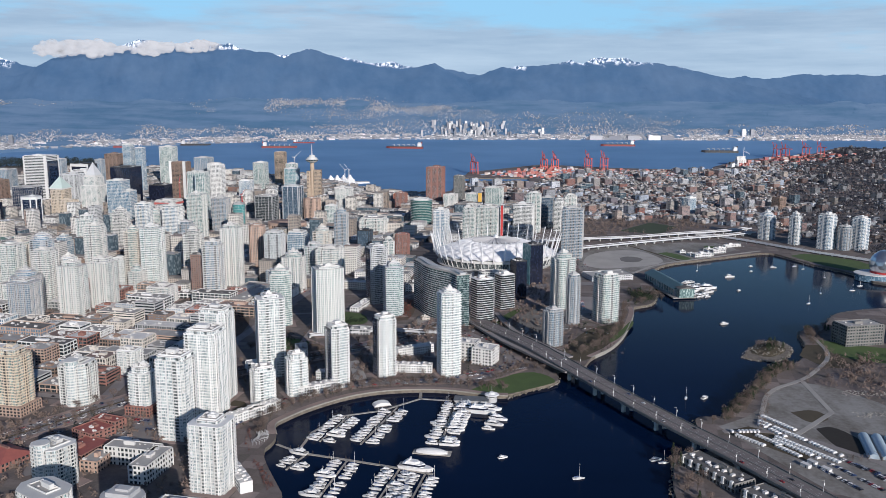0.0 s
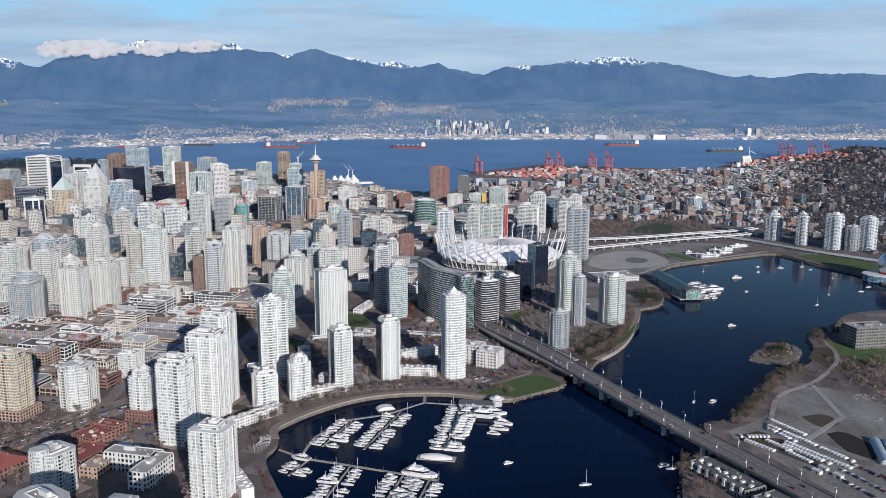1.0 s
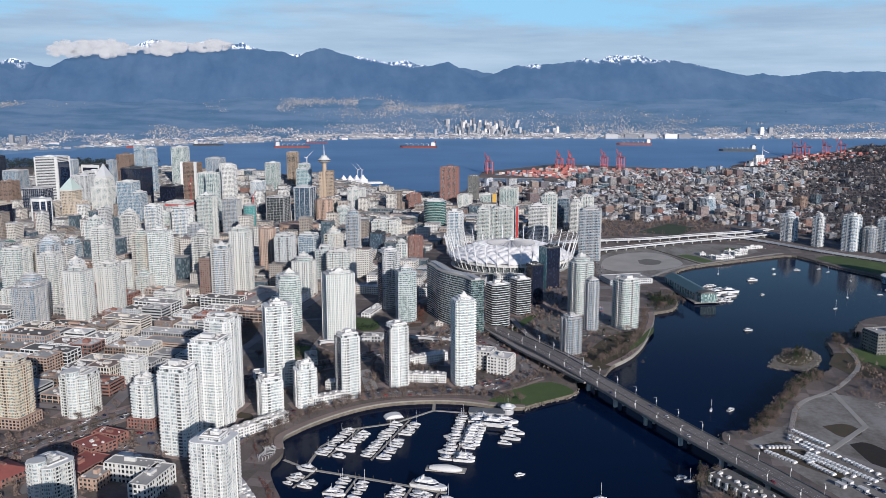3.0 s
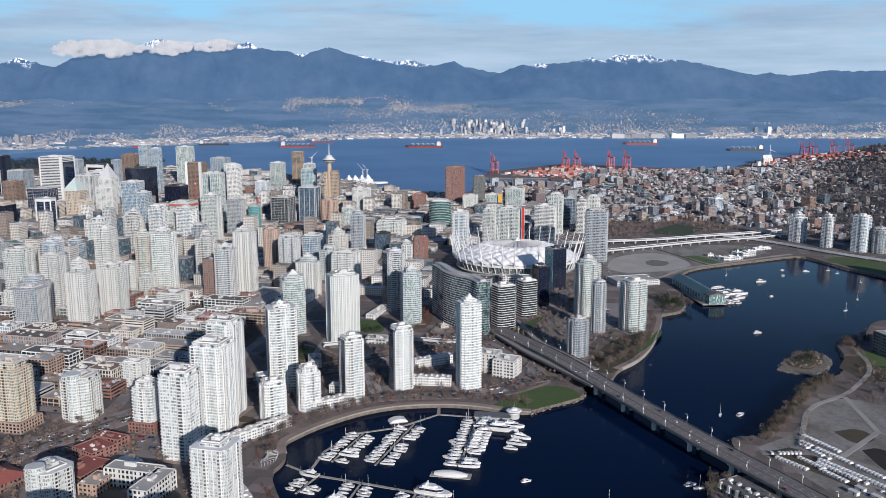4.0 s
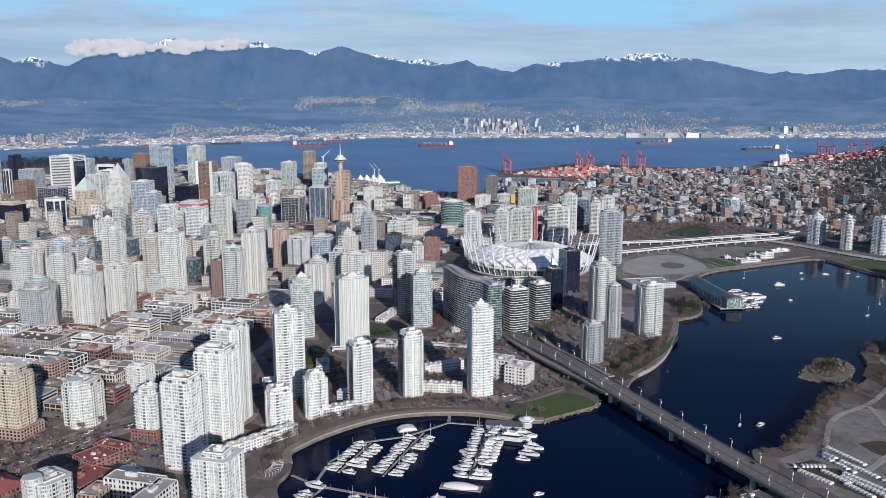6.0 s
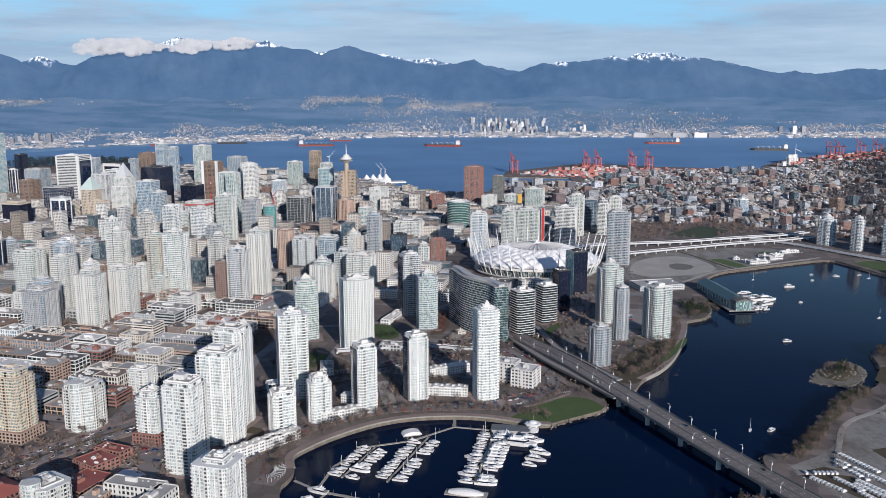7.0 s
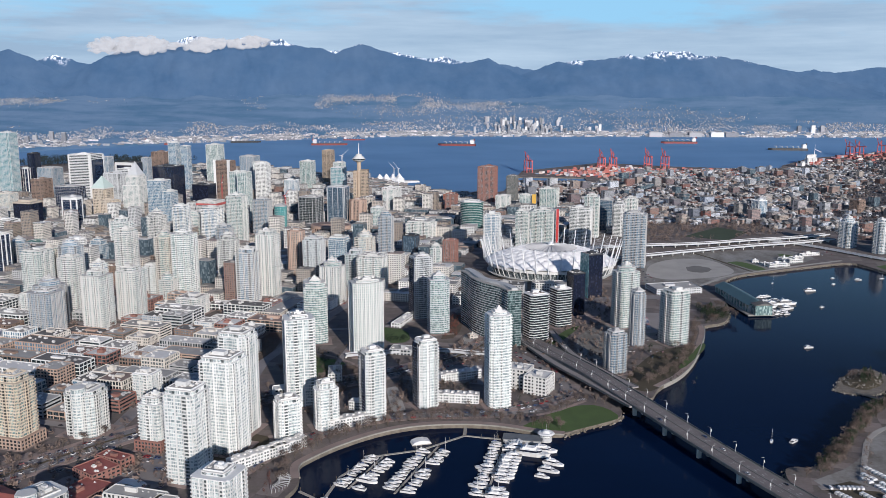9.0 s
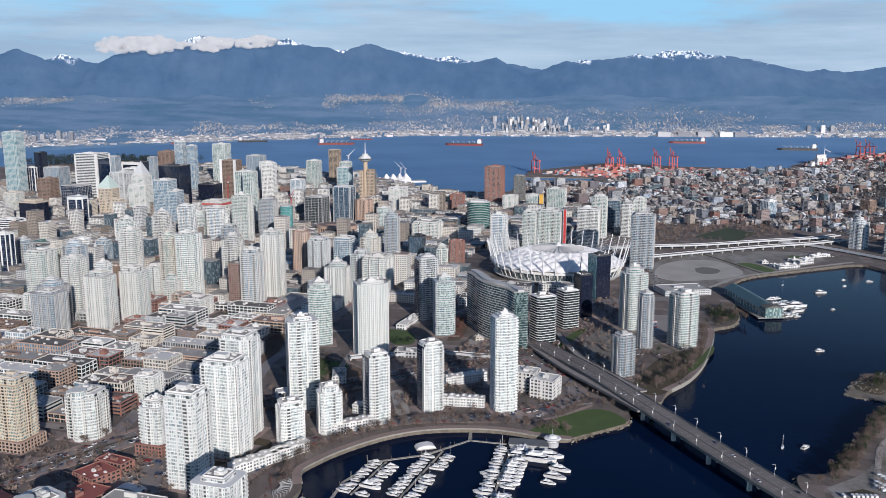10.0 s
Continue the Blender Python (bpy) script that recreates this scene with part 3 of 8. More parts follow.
def bays(root, ring, w, d, z0, z1, wall, pane, storey, rnd, deep=True, recipe=None, corner=0.0):
    """Storeys of a residential tower: slab edges all round, and on each face solid strips with single windows,
    ribbon-glazed bays and stacks of deep balconies over darker glass that paints in the recess's shade."""
    n = max(1, round((z1 - z0) / storey))
    st = (z1 - z0) / n
    part("glazing", Mesh().prism(ring, z0, z1 - 0.05), pane, root)
    edging, walls, windows, shade, slabs, rails = Mesh(), Mesh(), Mesh(), Mesh(), Mesh(), Mesh()
    big = grown(ring, 0.42, w, d)
    for i in range(n):
        edging.prism(big, z0 + i * st, z0 + i * st + 0.38)
    order = recipe or rnd.choice(("SGBGS", "SGWGBS", "GSBSG", "SBGGS", "GWGBG", "BGSGB", "GBGWGB", "SGGBGS", "BGGWS"))
    share = {"S": 1.0, "G": 1.7, "B": 1.5, "V": 1.1, "W": 0.45}
    for (ax, ay), (bx, by) in zip(ring, ring[1:] + ring[:1]):
        length = math.hypot(bx - ax, by - ay)
        turn = math.atan2(by - ay, bx - ax)
        ux, uy = math.cos(turn), math.sin(turn)
        ox, oy = uy, -ux
        plan = order if length > 9 else "GSG" if length > 5 else "G" if length > 1.2 else ""
        if length > 24:
            plan = order + order[1:]
        total = sum(share[k] for k in plan) or 1
        at = 0.0
        for k in plan:
            wide = length * share[k] / total
            mx, my = ax + ux * (at + wide / 2), ay + uy * (at + wide / 2)
            at += wide
            if k == "S":
                walls.turned(mx, my, wide, 0.6, turn, z0, z1)
                if wide > 1.4:
                    for i in range(n):
                        z = z0 + i * st + 0.95
                        windows.turned(mx + ox * 0.05, my + oy * 0.05, min(1.7, wide * 0.55), 0.6, turn, z, z + 1.45)
            elif k == "W":
                walls.turned(mx + ox * 0.15, my + oy * 0.15, wide, 0.8, turn, z0, z1 + 0.3)
            elif k in "GV":
                out = 0.15 if k == "G" else 0.5
                for i in range(n):
                    z = z0 + i * st
                    edging.turned(mx + ox * out, my + oy * out, wide * 0.96, 0.5 + out, turn, z, z + 0.80)
                    for q in ((-0.16, 0.17) if wide > 3 else (0.0,)):
                        if rnd.random() < 0.8:
                            edging.turned(mx + ox * out + ux * q * wide, my + oy * out + uy * q * wide, 0.2, 0.42 + out, turn, z + 0.7, z + st)
                if k == "V":
                    windows.turned(mx + ox * 0.3, my + oy * 0.3, wide * 0.92, 0.8, turn, z0, z1 - 0.3)
            else:
                # flat dark sheet in place of a recess, its tone standing for shade
                shade.turned(mx, my, wide * 0.94, 0.24, turn, z0, z1 - 0.3)
                if deep:
                    for i in range(1, n):
                        z = z0 + i * st
                        slabs.turned(mx + ox * 0.85, my + oy * 0.85, wide * 0.92, 1.7, turn, z - 0.02, z + 0.26)
                        rails.turned(mx + ox * 1.62, my + oy * 1.62, wide * 0.9, 0.1, turn, z + 0.24, z + 1.15)
                    for q in (-0.47, 0.47):
                        walls.turned(mx + ux * q * wide + ox * 0.5, my + uy * q * wide + oy * 0.5, 0.22, 1.2, turn, z0, z1)
    if deep and corner > 1.0:
        a, b = w / 2 - corner * 0.42, d / 2 - corner * 0.42
        for i in range(1, n):
            z = z0 + i * st
            for sx, sy in ((-1, -1), (1, -1), (1, 1), (-1, 1)):
                slabs.box(sx * a - corner * 0.38, sx * a + corner * 0.38, sy * b - corner * 0.38, sy * b + corner * 0.38, z, z + 0.26)
                rails.box(sx * a - corner * 0.38, sx * a + corner * 0.38, sy * (b + corner * 0.44) - 0.05, sy * (b + corner * 0.44) + 0.05, z + 0.26, z + 1.2)
    tagged(part("floor_edging", edging, wall, root), kind="stuff")
    tagged(part("facade_ribbing", walls, wall, root), kind="stuff")
    if windows.f:
        tagged(part("window_glass", windows, glass_grey if rnd.random() < 0.5 else pane, root), kind="stuff")
    if shade.f:
        tagged(part("balcony_glass", shade, glass_grey if wall is white_paint else glass_dark, root), kind="stuff")
    if slabs.f:
        slabs.f += [tuple(len(slabs.v) + i for i in f) for f in rails.f]
        slabs.v += rails.v
        tagged(part("balcony_stacking", slabs, wall, root), kind="stuff")


def roof_top(root, w, d, z, wall, roof, rnd, plant=True, units=3, wide=0.45):
    """Roof deck, parapet, plant room and a few small machines."""
    part("roof_deck", Mesh().box(-w / 2 + 0.3, w / 2 - 0.3, -d / 2 + 0.3, d / 2 - 0.3, z - 0.1, z + 0.25), roof, root)
    m = Mesh()
    for x0, x1, y0, y1 in ((-w / 2, w / 2, -d / 2, -d / 2 + 0.35), (-w / 2, w / 2, d / 2 - 0.35, d / 2),
                           (-w / 2, -w / 2 + 0.35, -d / 2 + 0.35, d / 2 - 0.35), (w / 2 - 0.35, w / 2, -d / 2 + 0.35, d / 2 - 0.35)):
        m.box(x0, x1, y0, y1, z - 0.2, z + 1.1)
    part("parapet", m, wall, root)
    if plant:
        a, b, hh = w * wide, d * wide * rnd.uniform(0.6, 1.0), rnd.uniform(2.4, 4.2)
        ox, oy = rnd.uniform(-0.12, 0.12) * w, rnd.uniform(-0.1, 0.15) * d
        m = Mesh().box(ox - a / 2, ox + a / 2, oy - b / 2, oy + b / 2, z + 0.2, z + hh)
        if rnd.random() < 0.35:
            m.box(ox - a / 5, ox + a / 4, oy - b / 4, oy + b / 5, z + hh, z + hh + 1.6)
        part("plant_room", m, wall, root)
    m = Mesh()
    for _ in range(units):
        ux, uy = rnd.uniform(-0.40, 0.40) * w, rnd.uniform(-0.40, 0.40) * d
        q = rnd.uniform(0.5, 1.9)
        m.box(ux - q, ux + q, uy - q * 0.7, uy + q * 0.7, z + 0.2, z + 0.3 + q * 0.8)
        m.box(ux - q * 0.6, ux + q * 0.2, uy - q * 0.4, uy + q * 0.4, z + 0.3 + q * 0.8, z + 0.6 + q)
    if units:
        tagged(part("roof_clutter", m, roof_pale if rnd.random() < 0.6 else grey_concrete, root, "roof machines and vents"), kind="stuff")


def tower(name, label, x, y, w, d, h, turn, wall, pane, storey=2.9, band=0.8, bay=4.0, pier=0.9, proud=0.25, notch=2.0,
          balcony=0, podium=None, roof=None, steps=2, shape="notched", rail=None, category="tower", home=None):
    rnd = random.Random(int(x * 7 + y * 13))
    bx, by, bz = far(x, y, GROUND) if y > 2600 else (x, y, GROUND)
    root = thing(name, bx, by, bz, turn, label, category)
    k = far_scale(y) if y > 2600 else 1.0
    w, d, h = w * k, d * k, h * k
    FOOT.append((x, y, max(w, d) * 0.62))
    near = y < 1330
    n = notch if min(w, d) > 9 else 0
    form = {"notched": notched, "chamfered": chamfered, "bowed": bowed, "oval": lambda a, b, c: oval(a, b)}[shape]
    lift = -4.0
    if podium:
        lift = 10.0
        part("podium_glazing", Mesh().box(-w * 0.62, w * 0.62, -d * 0.62, d * 0.62, -4, 9.6), glass_dark, root)
        m = Mesh()
        for i in range(4):
            m.box(-w * 0.63, w * 0.63, -d * 0.63, d * 0.63, i * 3.2 - 0.6, i * 3.2 + 0.6)
        for i in range(9):
            f = -0.62 + 1.24 * i / 8
            for e in (-0.626, 0.626):
                m.box(w * f - 0.6, w * f + 0.6, d * e - 0.35, d * e + 0.35, -4, 9.6)
                m.box(w * e - 0.35, w * e + 0.35, d * f - 0.6, d * f + 0.6, -4, 9.6)
        tagged(part("podium", m, podium, root), kind="stuff")
    if y < 1350:
        part("plaza", Mesh().box(-w / 2 - 5, w / 2 + 5, -d / 2 - 5, d / 2 + 5, -1.0, 0.3), paving, root, "paved forecourt")
    levels = [(1.0, h)]
    if steps and h > 35 and y < 2000:
        crown = rnd.choice((1, 1, 2, 3))
        levels = {1: [(1.0, h - storey * rnd.choice((0, 1))), (rnd.choice((0.62, 0.74)), h + storey * 0.9)],
                  2: [(1.0, h - storey * 2), (0.84, h), (0.5, h + storey)],
                  3: [(1.0, h - storey), (0.9, h + storey * 0.2)]}[crown]
    z0 = lift
    for i, (s, z1) in enumerate(levels):
        if home and y < 2000:
            rounded_top = i > 0 and len(levels) == 3 and shape == "notched"
            plan = oval(w * s, d * s) if rounded_top else form(w * s, d * s, n * s)
            bays(root, plan, w * s, d * s, z0, z1, wall, pane, storey, rnd, deep=i == 0, recipe=None if home is True else home,
                 corner=n * s if shape == "notched" and i == 0 else 0.0)
        else:
            facade(root, form(w * s, d * s, n * s), w * s, d * s, z0, z1, wall, pane, storey, band, bay, pier, proud,
                   balcony if near and i == 0 else 0, rnd, rail)
        cap_plan = oval(w * s, d * s) if i > 0 and len(levels) == 3 and shape == "notched" and home and y < 2000 else form(w * s, d * s, n * s)
        cap = Mesh().prism(grown(cap_plan, 0.3, w * s, d * s), z1 - 0.3, z1 + 0.45)
        part("roof_slab", cap, roof_pale if i else wall, root)
        z0 = z1 + 0.3
    s, z1 = levels[-1]
    if shape == "oval":
        m = Mesh().box(-w * s * 0.3, w * s * 0.3, -d * s * 0.25, d * s * 0.3, z1 + 0.4, z1 + 3.4)
        m.box(-w * s * 0.12, w * s * 0.2, -d * s * 0.1, d * s * 0.16, z1 + 3.4, z1 + 5.0)
        part("plant_room", m, wall, root)
    else:
        inset = 2.4 if shape == "bowed" else n + (3.0 if len(levels) == 3 else 0.0)
        roof_top(root, w * s - 2 * inset * s, d * s - 2 * inset * s, z1 + 0.5, wall, roof or roof_gravel, rnd, True, 6, 0.45)
    return root


def white(x, y, w, d, h, turn, tint=None, **o):
    pick = random.Random(int(3 * x + y))
    tint = tint or pick.choice((white_paint, white_paint, pale_concrete, ivory, cream, pale_grey)) if y > 960 else white_paint
    pane = pick.choice((glass_green, glass_green, glass_white, glass_blue, glass_grey)) if y > 960 else glass_white
    look_of = {"band": 1.0, "bay": 3.1, "pier": 0.6, "proud": 0.14} if y < 960 else {"band": 0.85, "bay": 3.6, "pier": 0.5, "proud": 0.2}
    return tower("residential_tower", "slender white concrete residential tower with pale green windows and balconies", x, y, w, d, h, turn,
                 tint, pane, **{**look_of, "home": True, **o})


def glass_shade_side(root, w, d, h):
    """A sheer glazed side with thin floor lines on a tower, its navy also painting the unlit face's shade."""
    part("glazed_side", Mesh().box(-w / 2 - 0.95, -w / 2 - 0.3, -d * 0.34, d * 0.42, 0, h), glass_navy, root, "sheer glazed side, dark blue to stand for the unlit face")
    m = Mesh()
    for i in range(int(h / 2.9)):
        m.box(-w / 2 - 1.05, -w / 2 - 0.9, -d * 0.34, d * 0.42, 2.9 * i, 2.9 * i + 0.22)
    tagged(part("glazed_side_edging", m, pale_grey, root), kind="stuff")
    return root


def green(x, y, w, d, h, turn, **o):
    if x > 600:
        return tower("residential_tower", "blue glass residential tower with a white concrete core strip", x, y, w, d, h, turn,
                     white_paint, glass_blue, band=0.4, bay=4.2, pier=0.5, home="VGWWGV", **o)
    return tower("residential_tower", "pale green glass residential tower with thin white floor edges", x, y, w, d, h, turn,
                 pale_concrete, glass_green, band=0.6, bay=4.2, pier=0.55, **{"home": "GSGBGSG" if int(x) % 2 else "GGSBSGG", **o})


def greenslab(x, y, w, d, h, turn, **o):
    return tower("residential_tower", "broad greenish white residential tower with a grid of small windows", x, y, w, d, h, turn,
                 pale_concrete, glass_green, band=1.1, bay=2.9, pier=0.8, proud=0.3, shape="bowed", notch=6, steps=1, **o)


def greyflat(x, y, w, d, h, turn, wall, **o):
    return tower("apartment_tower", "pale rounded apartment tower with a grey roof deck", x, y, w, d, h, turn,
                 wall, glass_green, category="apartments", steps=0, home="SGSBSGS", **o)


def beige(x, y, w, d, h, turn, **o):
    return tower("residential_tower", "beige residential tower with green glazed bays and a peach podium", x, y, w, d, h, turn,
                 warm_beige, glass_green, band=1.0, bay=4.0, pier=1.5, home="SGSBSGS", **o)


def cream_block(x, y, w, d, h, turn, **o):
    root = tower("apartment_block", "cream apartment block with rounded roof pavilion and stepped terraces", x, y, w, d, h, turn,
                 pale_concrete, glass_white, band=1.1, bay=3.4, pier=1.2, home="SBSGSBS", category="apartments", shape="chamfered", notch=5, **o)
    drum = [(px + w * 0.06, py - d * 0.42) for px, py in oval(w * 0.42, w * 0.42, 20)]
    part("round_bay", Mesh().prism(drum, -2, h + 4.5), glass_white, root, "rounded glazed bay")
    m = Mesh()
    for i in range(int(h / 2.9) + 2):
        m.prism([(px * 1.015, py * 1.01) for px, py in drum], i * 2.9 - 2, i * 2.9 - 0.9)
    for i in range(0, 20, 2):
        m.turned(drum[i][0], drum[i][1], 0.6, 0.7, math.tau * i / 20, -2, h + 3.5)
    m.prism([(px * 1.03, py * 1.02) for px, py in drum], h + 4.3, h + 5.2)
    tagged(part("round_bay_edging", m, pale_concrete, root), kind="stuff")
    return root


def cream_t(x, y, w, d, h, turn, **o):
    return tower("residential_tower", "cream concrete residential tower with regular small windows", x, y, w, d, h, turn,
                 ivory, glass_green, band=1.1, bay=3.2, pier=1.2, **{"home": "SSGSBSGSS", **o})


def grey(x, y, w, d, h, turn, **o):
    return tower("residential_tower", "grey glass and concrete tower with horizontal bands", x, y, w, d, h, turn,
                 grey_concrete, glass_blue, band=0.9, bay=5.0, pier=0.7, **{"home": "GBGSGBG", **o})


def band(x, y, w, d, h, turn, dark=0, **o):
    return tower("office_tower", "white banded concrete office tower with ribbon windows", x, y, w, d, h, turn,
                 white_paint, glass_dark, storey=4.4, band=2.3, bay=70.0, pier=3.0, proud=0.4, notch=3, steps=0, shape="chamfered", category="office tower", **o)


def banded(x, y, w, d, h, turn, round=0, **o):
    return tower("residential_tower", "dark glazed tower wrapped in white balcony bands", x, y, w, d, h, turn,
                 white_paint, glass_dark, storey=3.2, band=0.5, bay=9.0, pier=0.0, proud=0.8, steps=0,
                 shape="chamfered", notch=4 if round else 2, roof=brown_stone if round else roof_pale, **o)


def black(x, y, w, d, h, turn, **o):
    return tower("office_tower", "black glass office tower with a sheer face", x, y, w, d, h, turn,
                 dark_metal, glass_black, storey=3.8, band=0.0, bay=3.0, pier=0.0, proud=0.06, notch=0, steps=0, category="office tower", **o)


def two_tone(x, y, w, d, h, turn, **o):
    root = black(x, y, w, d, h, turn, **o)
    part("glass_face", Mesh().box(-w / 2 - 0.5, -w / 2 - 0.15, -d / 2, d / 2, -2, h + 1.5), glass_sea, root, "sheer sea-green glass curtain face")
    return root


def dark(x, y, w, d, h, turn, **o):
    return tower("office_tower", "dark blue glass office tower with white vertical ribs", x, y, w, d, h, turn,
                 white_paint, glass_navy, storey=3.8, band=0.12, bay=9.0, pier=1.3, proud=0.35, notch=6 if w > 30 else 0, steps=0, shape="chamfered", category="office tower", **o)


def blue(x, y, w, d, h, turn, **o):
    return tower("office_tower", "blue grey glass tower with thin floor lines", x, y, w, d, h, turn,
                 pale_concrete, glass_blue, storey=3.4, band=0.5, bay=3.2, pier=0.25, proud=0.12, notch=1.5, category="office tower", **o)


def stone(x, y, w, d, h, turn, **o):
    return tower("office_building", "broad tan stone office block with small windows", x, y, w, d, h, turn,
                 stone_pale, glass_dark, storey=3.8, band=1.8, bay=3.8, pier=1.8, notch=6, steps=0, category="office building", **o)


def brown(x, y, w, d, h, turn, **o):
    return tower("office_tower", "brown stone tower with a grid of windows", x, y, w, d, h, turn,
                 brown_stone, glass_dark, storey=3.5, band=1.3, bay=3.0, pier=1.2, notch=2, steps=0, category="office tower", **o)


def tan(x, y, w, d, h, turn, **o):
    return tower("office_tower", "tan concrete tower with narrow window rows", x, y, w, d, h, turn,
                 tan_stone, glass_dark, storey=3.6, band=1.2, bay=3.4, pier=1.0, notch=2, steps=0, category="office tower", **o)


def teal(x, y, w, d, h, turn, **o):
    return tower("office_tower", "rounded turquoise glass tower", x, y, w, d, h, turn,
                 grey_concrete, glass_teal, storey=3.6, band=0.3, bay=3.0, pier=0.0, proud=0.1, shape="oval", steps=0, category="office tower", **o)


def tealr(x, y, w, d, h, turn, **o):
    return tower("office_building", "round dark green glass office drum with pale floor rings", x, y, w, d, h, turn,
                 pale_concrete, glass_bottle, storey=3.8, band=0.5, bay=3.0, pier=0.0, proud=0.5, shape="oval", steps=0, category="office building", **o)


def brickt(x, y, w, d, h, turn, **o):
    return tower("brick_tower", "red brick tower with rows of dark windows", x, y, w, d, h, turn,
                 brick_red, glass_grey, storey=3.1, band=0.9, bay=3.4, pier=1.2, proud=0.35, notch=2, steps=0, **o)


def lowrise(x, y, w, d, h, turn, wall, roof, label, rnd, category="building"):
    """A flat-roofed street building: windows between piers and bands, a parapet and machines on its roof."""
    bx, by, bz = far(x, y, GROUND) if y > 2600 else (x, y, GROUND)
    root = thing("street_building", bx, by, bz, turn, label, category, "downtown street buildings")
    for q in range(max(1, round(w / 30))):
        off = (q + 0.5) * w / max(1, round(w / 30)) - w / 2
        FOOT.append((x + off * math.cos(radians(turn)), y + off * math.sin(radians(turn)), 14))
    storey, sill, bay, pier = rnd.choice(((3.6, 1.5, 4.6, 1.0), (4.2, 1.1, 6.2, 0.7), (3.3, 1.6, 2.8, 1.1), (3.7, 1.9, 30.0, 1.2), (4.5, 1.4, 3.6, 0.9)))
    facade(root, notched(w, d, 0), w, d, -2, h, wall, rnd.choice((glass_dark, glass_dark, glass_grey, glass_blue)), storey, sill, bay, pier, 0.22)
    roof_top(root, w + 0.3, d + 0.3, h, wall, roof, rnd, rnd.random() < 0.6, 9, 0.26)
    return root


# ---- stadium ----
def stadium():
    cx, cy, rx, ry, rim, crown = 97, 1560, 109, 99, 20.5, 46.0
    root = thing("stadium", cx, cy, GROUND, 0, "round stadium with a white cable-hung fabric roof and leaning white masts", "stadium")
    def roof_z(r):
        return rim + (crown - rim) * (1 - r ** 2.1)

    m = Mesh()
    gores, per, rings, disc = 36, 10, 34, 0.40
    n = gores * per
    for j in range(rings + 1):
        f = j / rings
        r = disc + (1 - disc) * f
        for i in range(n):
            a = i * math.tau / n
            # fabric cushions between crossing cables
            cell = abs(math.sin(gores * a / 3 + 3 * math.pi * f) * math.sin(gores * a / 3 - 3 * math.pi * f)) ** 0.6
            m.v.append((rx * r * math.cos(a), ry * r * math.sin(a), roof_z(r) + 2.6 * cell * min(1, 8 * f + 0.2)))
    m.f = [(j * n + i, (j + 1) * n + i, (j + 1) * n + (i + 1) % n, j * n + (i + 1) % n) for j in range(rings) for i in range(n)]
    part("fabric_roof", m, fabric, root, "white stretched fabric roof cushions", True)
    m = Mesh()
    for j in range(9):
        r = 0.03 + (disc - 0.03) * j / 8
        m.v += [(rx * r * math.cos(i * math.tau / n), ry * r * math.sin(i * math.tau / n), roof_z(r) + 0.6 + 1.4 * (i % 10 in (0, 1))) for i in range(n)]
    m.f = [(j * n + i, (j + 1) * n + i, (j + 1) * n + (i + 1) % n, j * n + (i + 1) % n) for j in range(8) for i in range(n)]
    part("retractable_roof", m, fabric_grey, root, "grey pleated retractable roof centre", True)
    part("centre_hub", Mesh().prism(oval(11, 11), crown + 2, crown + 4.2).prism(oval(5, 5), crown + 4.2, crown + 7), steel_white, root)
    ring = oval(2 * rx * 0.99, 2 * ry * 0.99, 72)
    inner = oval(2 * rx * 0.90, 2 * ry * 0.90, 72)
    part("concourse_glazing", Mesh().prism(oval(2 * rx * 0.93, 2 * ry * 0.93, 72), 0, rim - 3), glass_grey, root)
    m = Mesh().prism(inner, -2, 5, ring).prism(ring, rim - 4, rim)
    part("concrete_bowl", m, pale_concrete, root)
    for i in range(54):
        a = i * math.tau / 54
        c, s = math.cos(a), math.sin(a)
        part("rim_column", Mesh().beam((rx * 0.92 * c, ry * 0.92 * s, 0), (rx * 0.995 * c, ry * 0.995 * s, rim - 1), 0.8, 5), pale_concrete, root)
    for i in range(36):
        a = (i + 0.5) * math.tau / 36
        c, s = math.cos(a), math.sin(a)
        mast = part("mast", Mesh().beam((rx * c, ry * s, rim - 3), (rx * 1.10 * c, ry * 1.10 * s, rim + 37), 1.05, 6, 0.55), steel_white, root)
        m = Mesh()
        for f in (0.45, 0.78):
            z = roof_z(f) + 1.5
            m.beam((rx * 1.10 * c, ry * 1.10 * s, rim + 36.5), (rx * f * c, ry * f * s, z), 0.13, 3)
        m.beam((rx * 1.10 * c, ry * 1.10 * s, rim + 36.5), (rx * 1.02 * c, ry * 1.02 * s, rim - 2), 0.13, 3)
        part("cable", m, steel_white, mast)
    for i in range(36):
        a = i * math.tau / 36
        m = Mesh()
        for j in range(10):
            r0, r1 = disc + 0.06 * j, disc + 0.06 * (j + 1)
            m.beam((rx * r0 * math.cos(a), ry * r0 * math.sin(a), roof_z(r0) + 1.2), (rx * r1 * math.cos(a), ry * r1 * math.sin(a), roof_z(r1) + 1.2), 0.22, 4)
        part("roof_rib", m, steel_white, root)
    FOOT.append((cx, cy, 125))


fabric = plain("white_fabric", (0.90, 0.89, 0.885), (0.84, 0.835, 0.83), 0.06, 0.6)
fabric_grey = plain("grey_fabric", (0.60, 0.60, 0.60), (0.48, 0.48, 0.49), 0.06, 0.7)
stadium()


# ---- bridge ----
AXIS = [(20, 1205), (48, 1140), (98, 1035), (143, 925), (205, 778), (250, 688), (284, 611), (345, 480)]


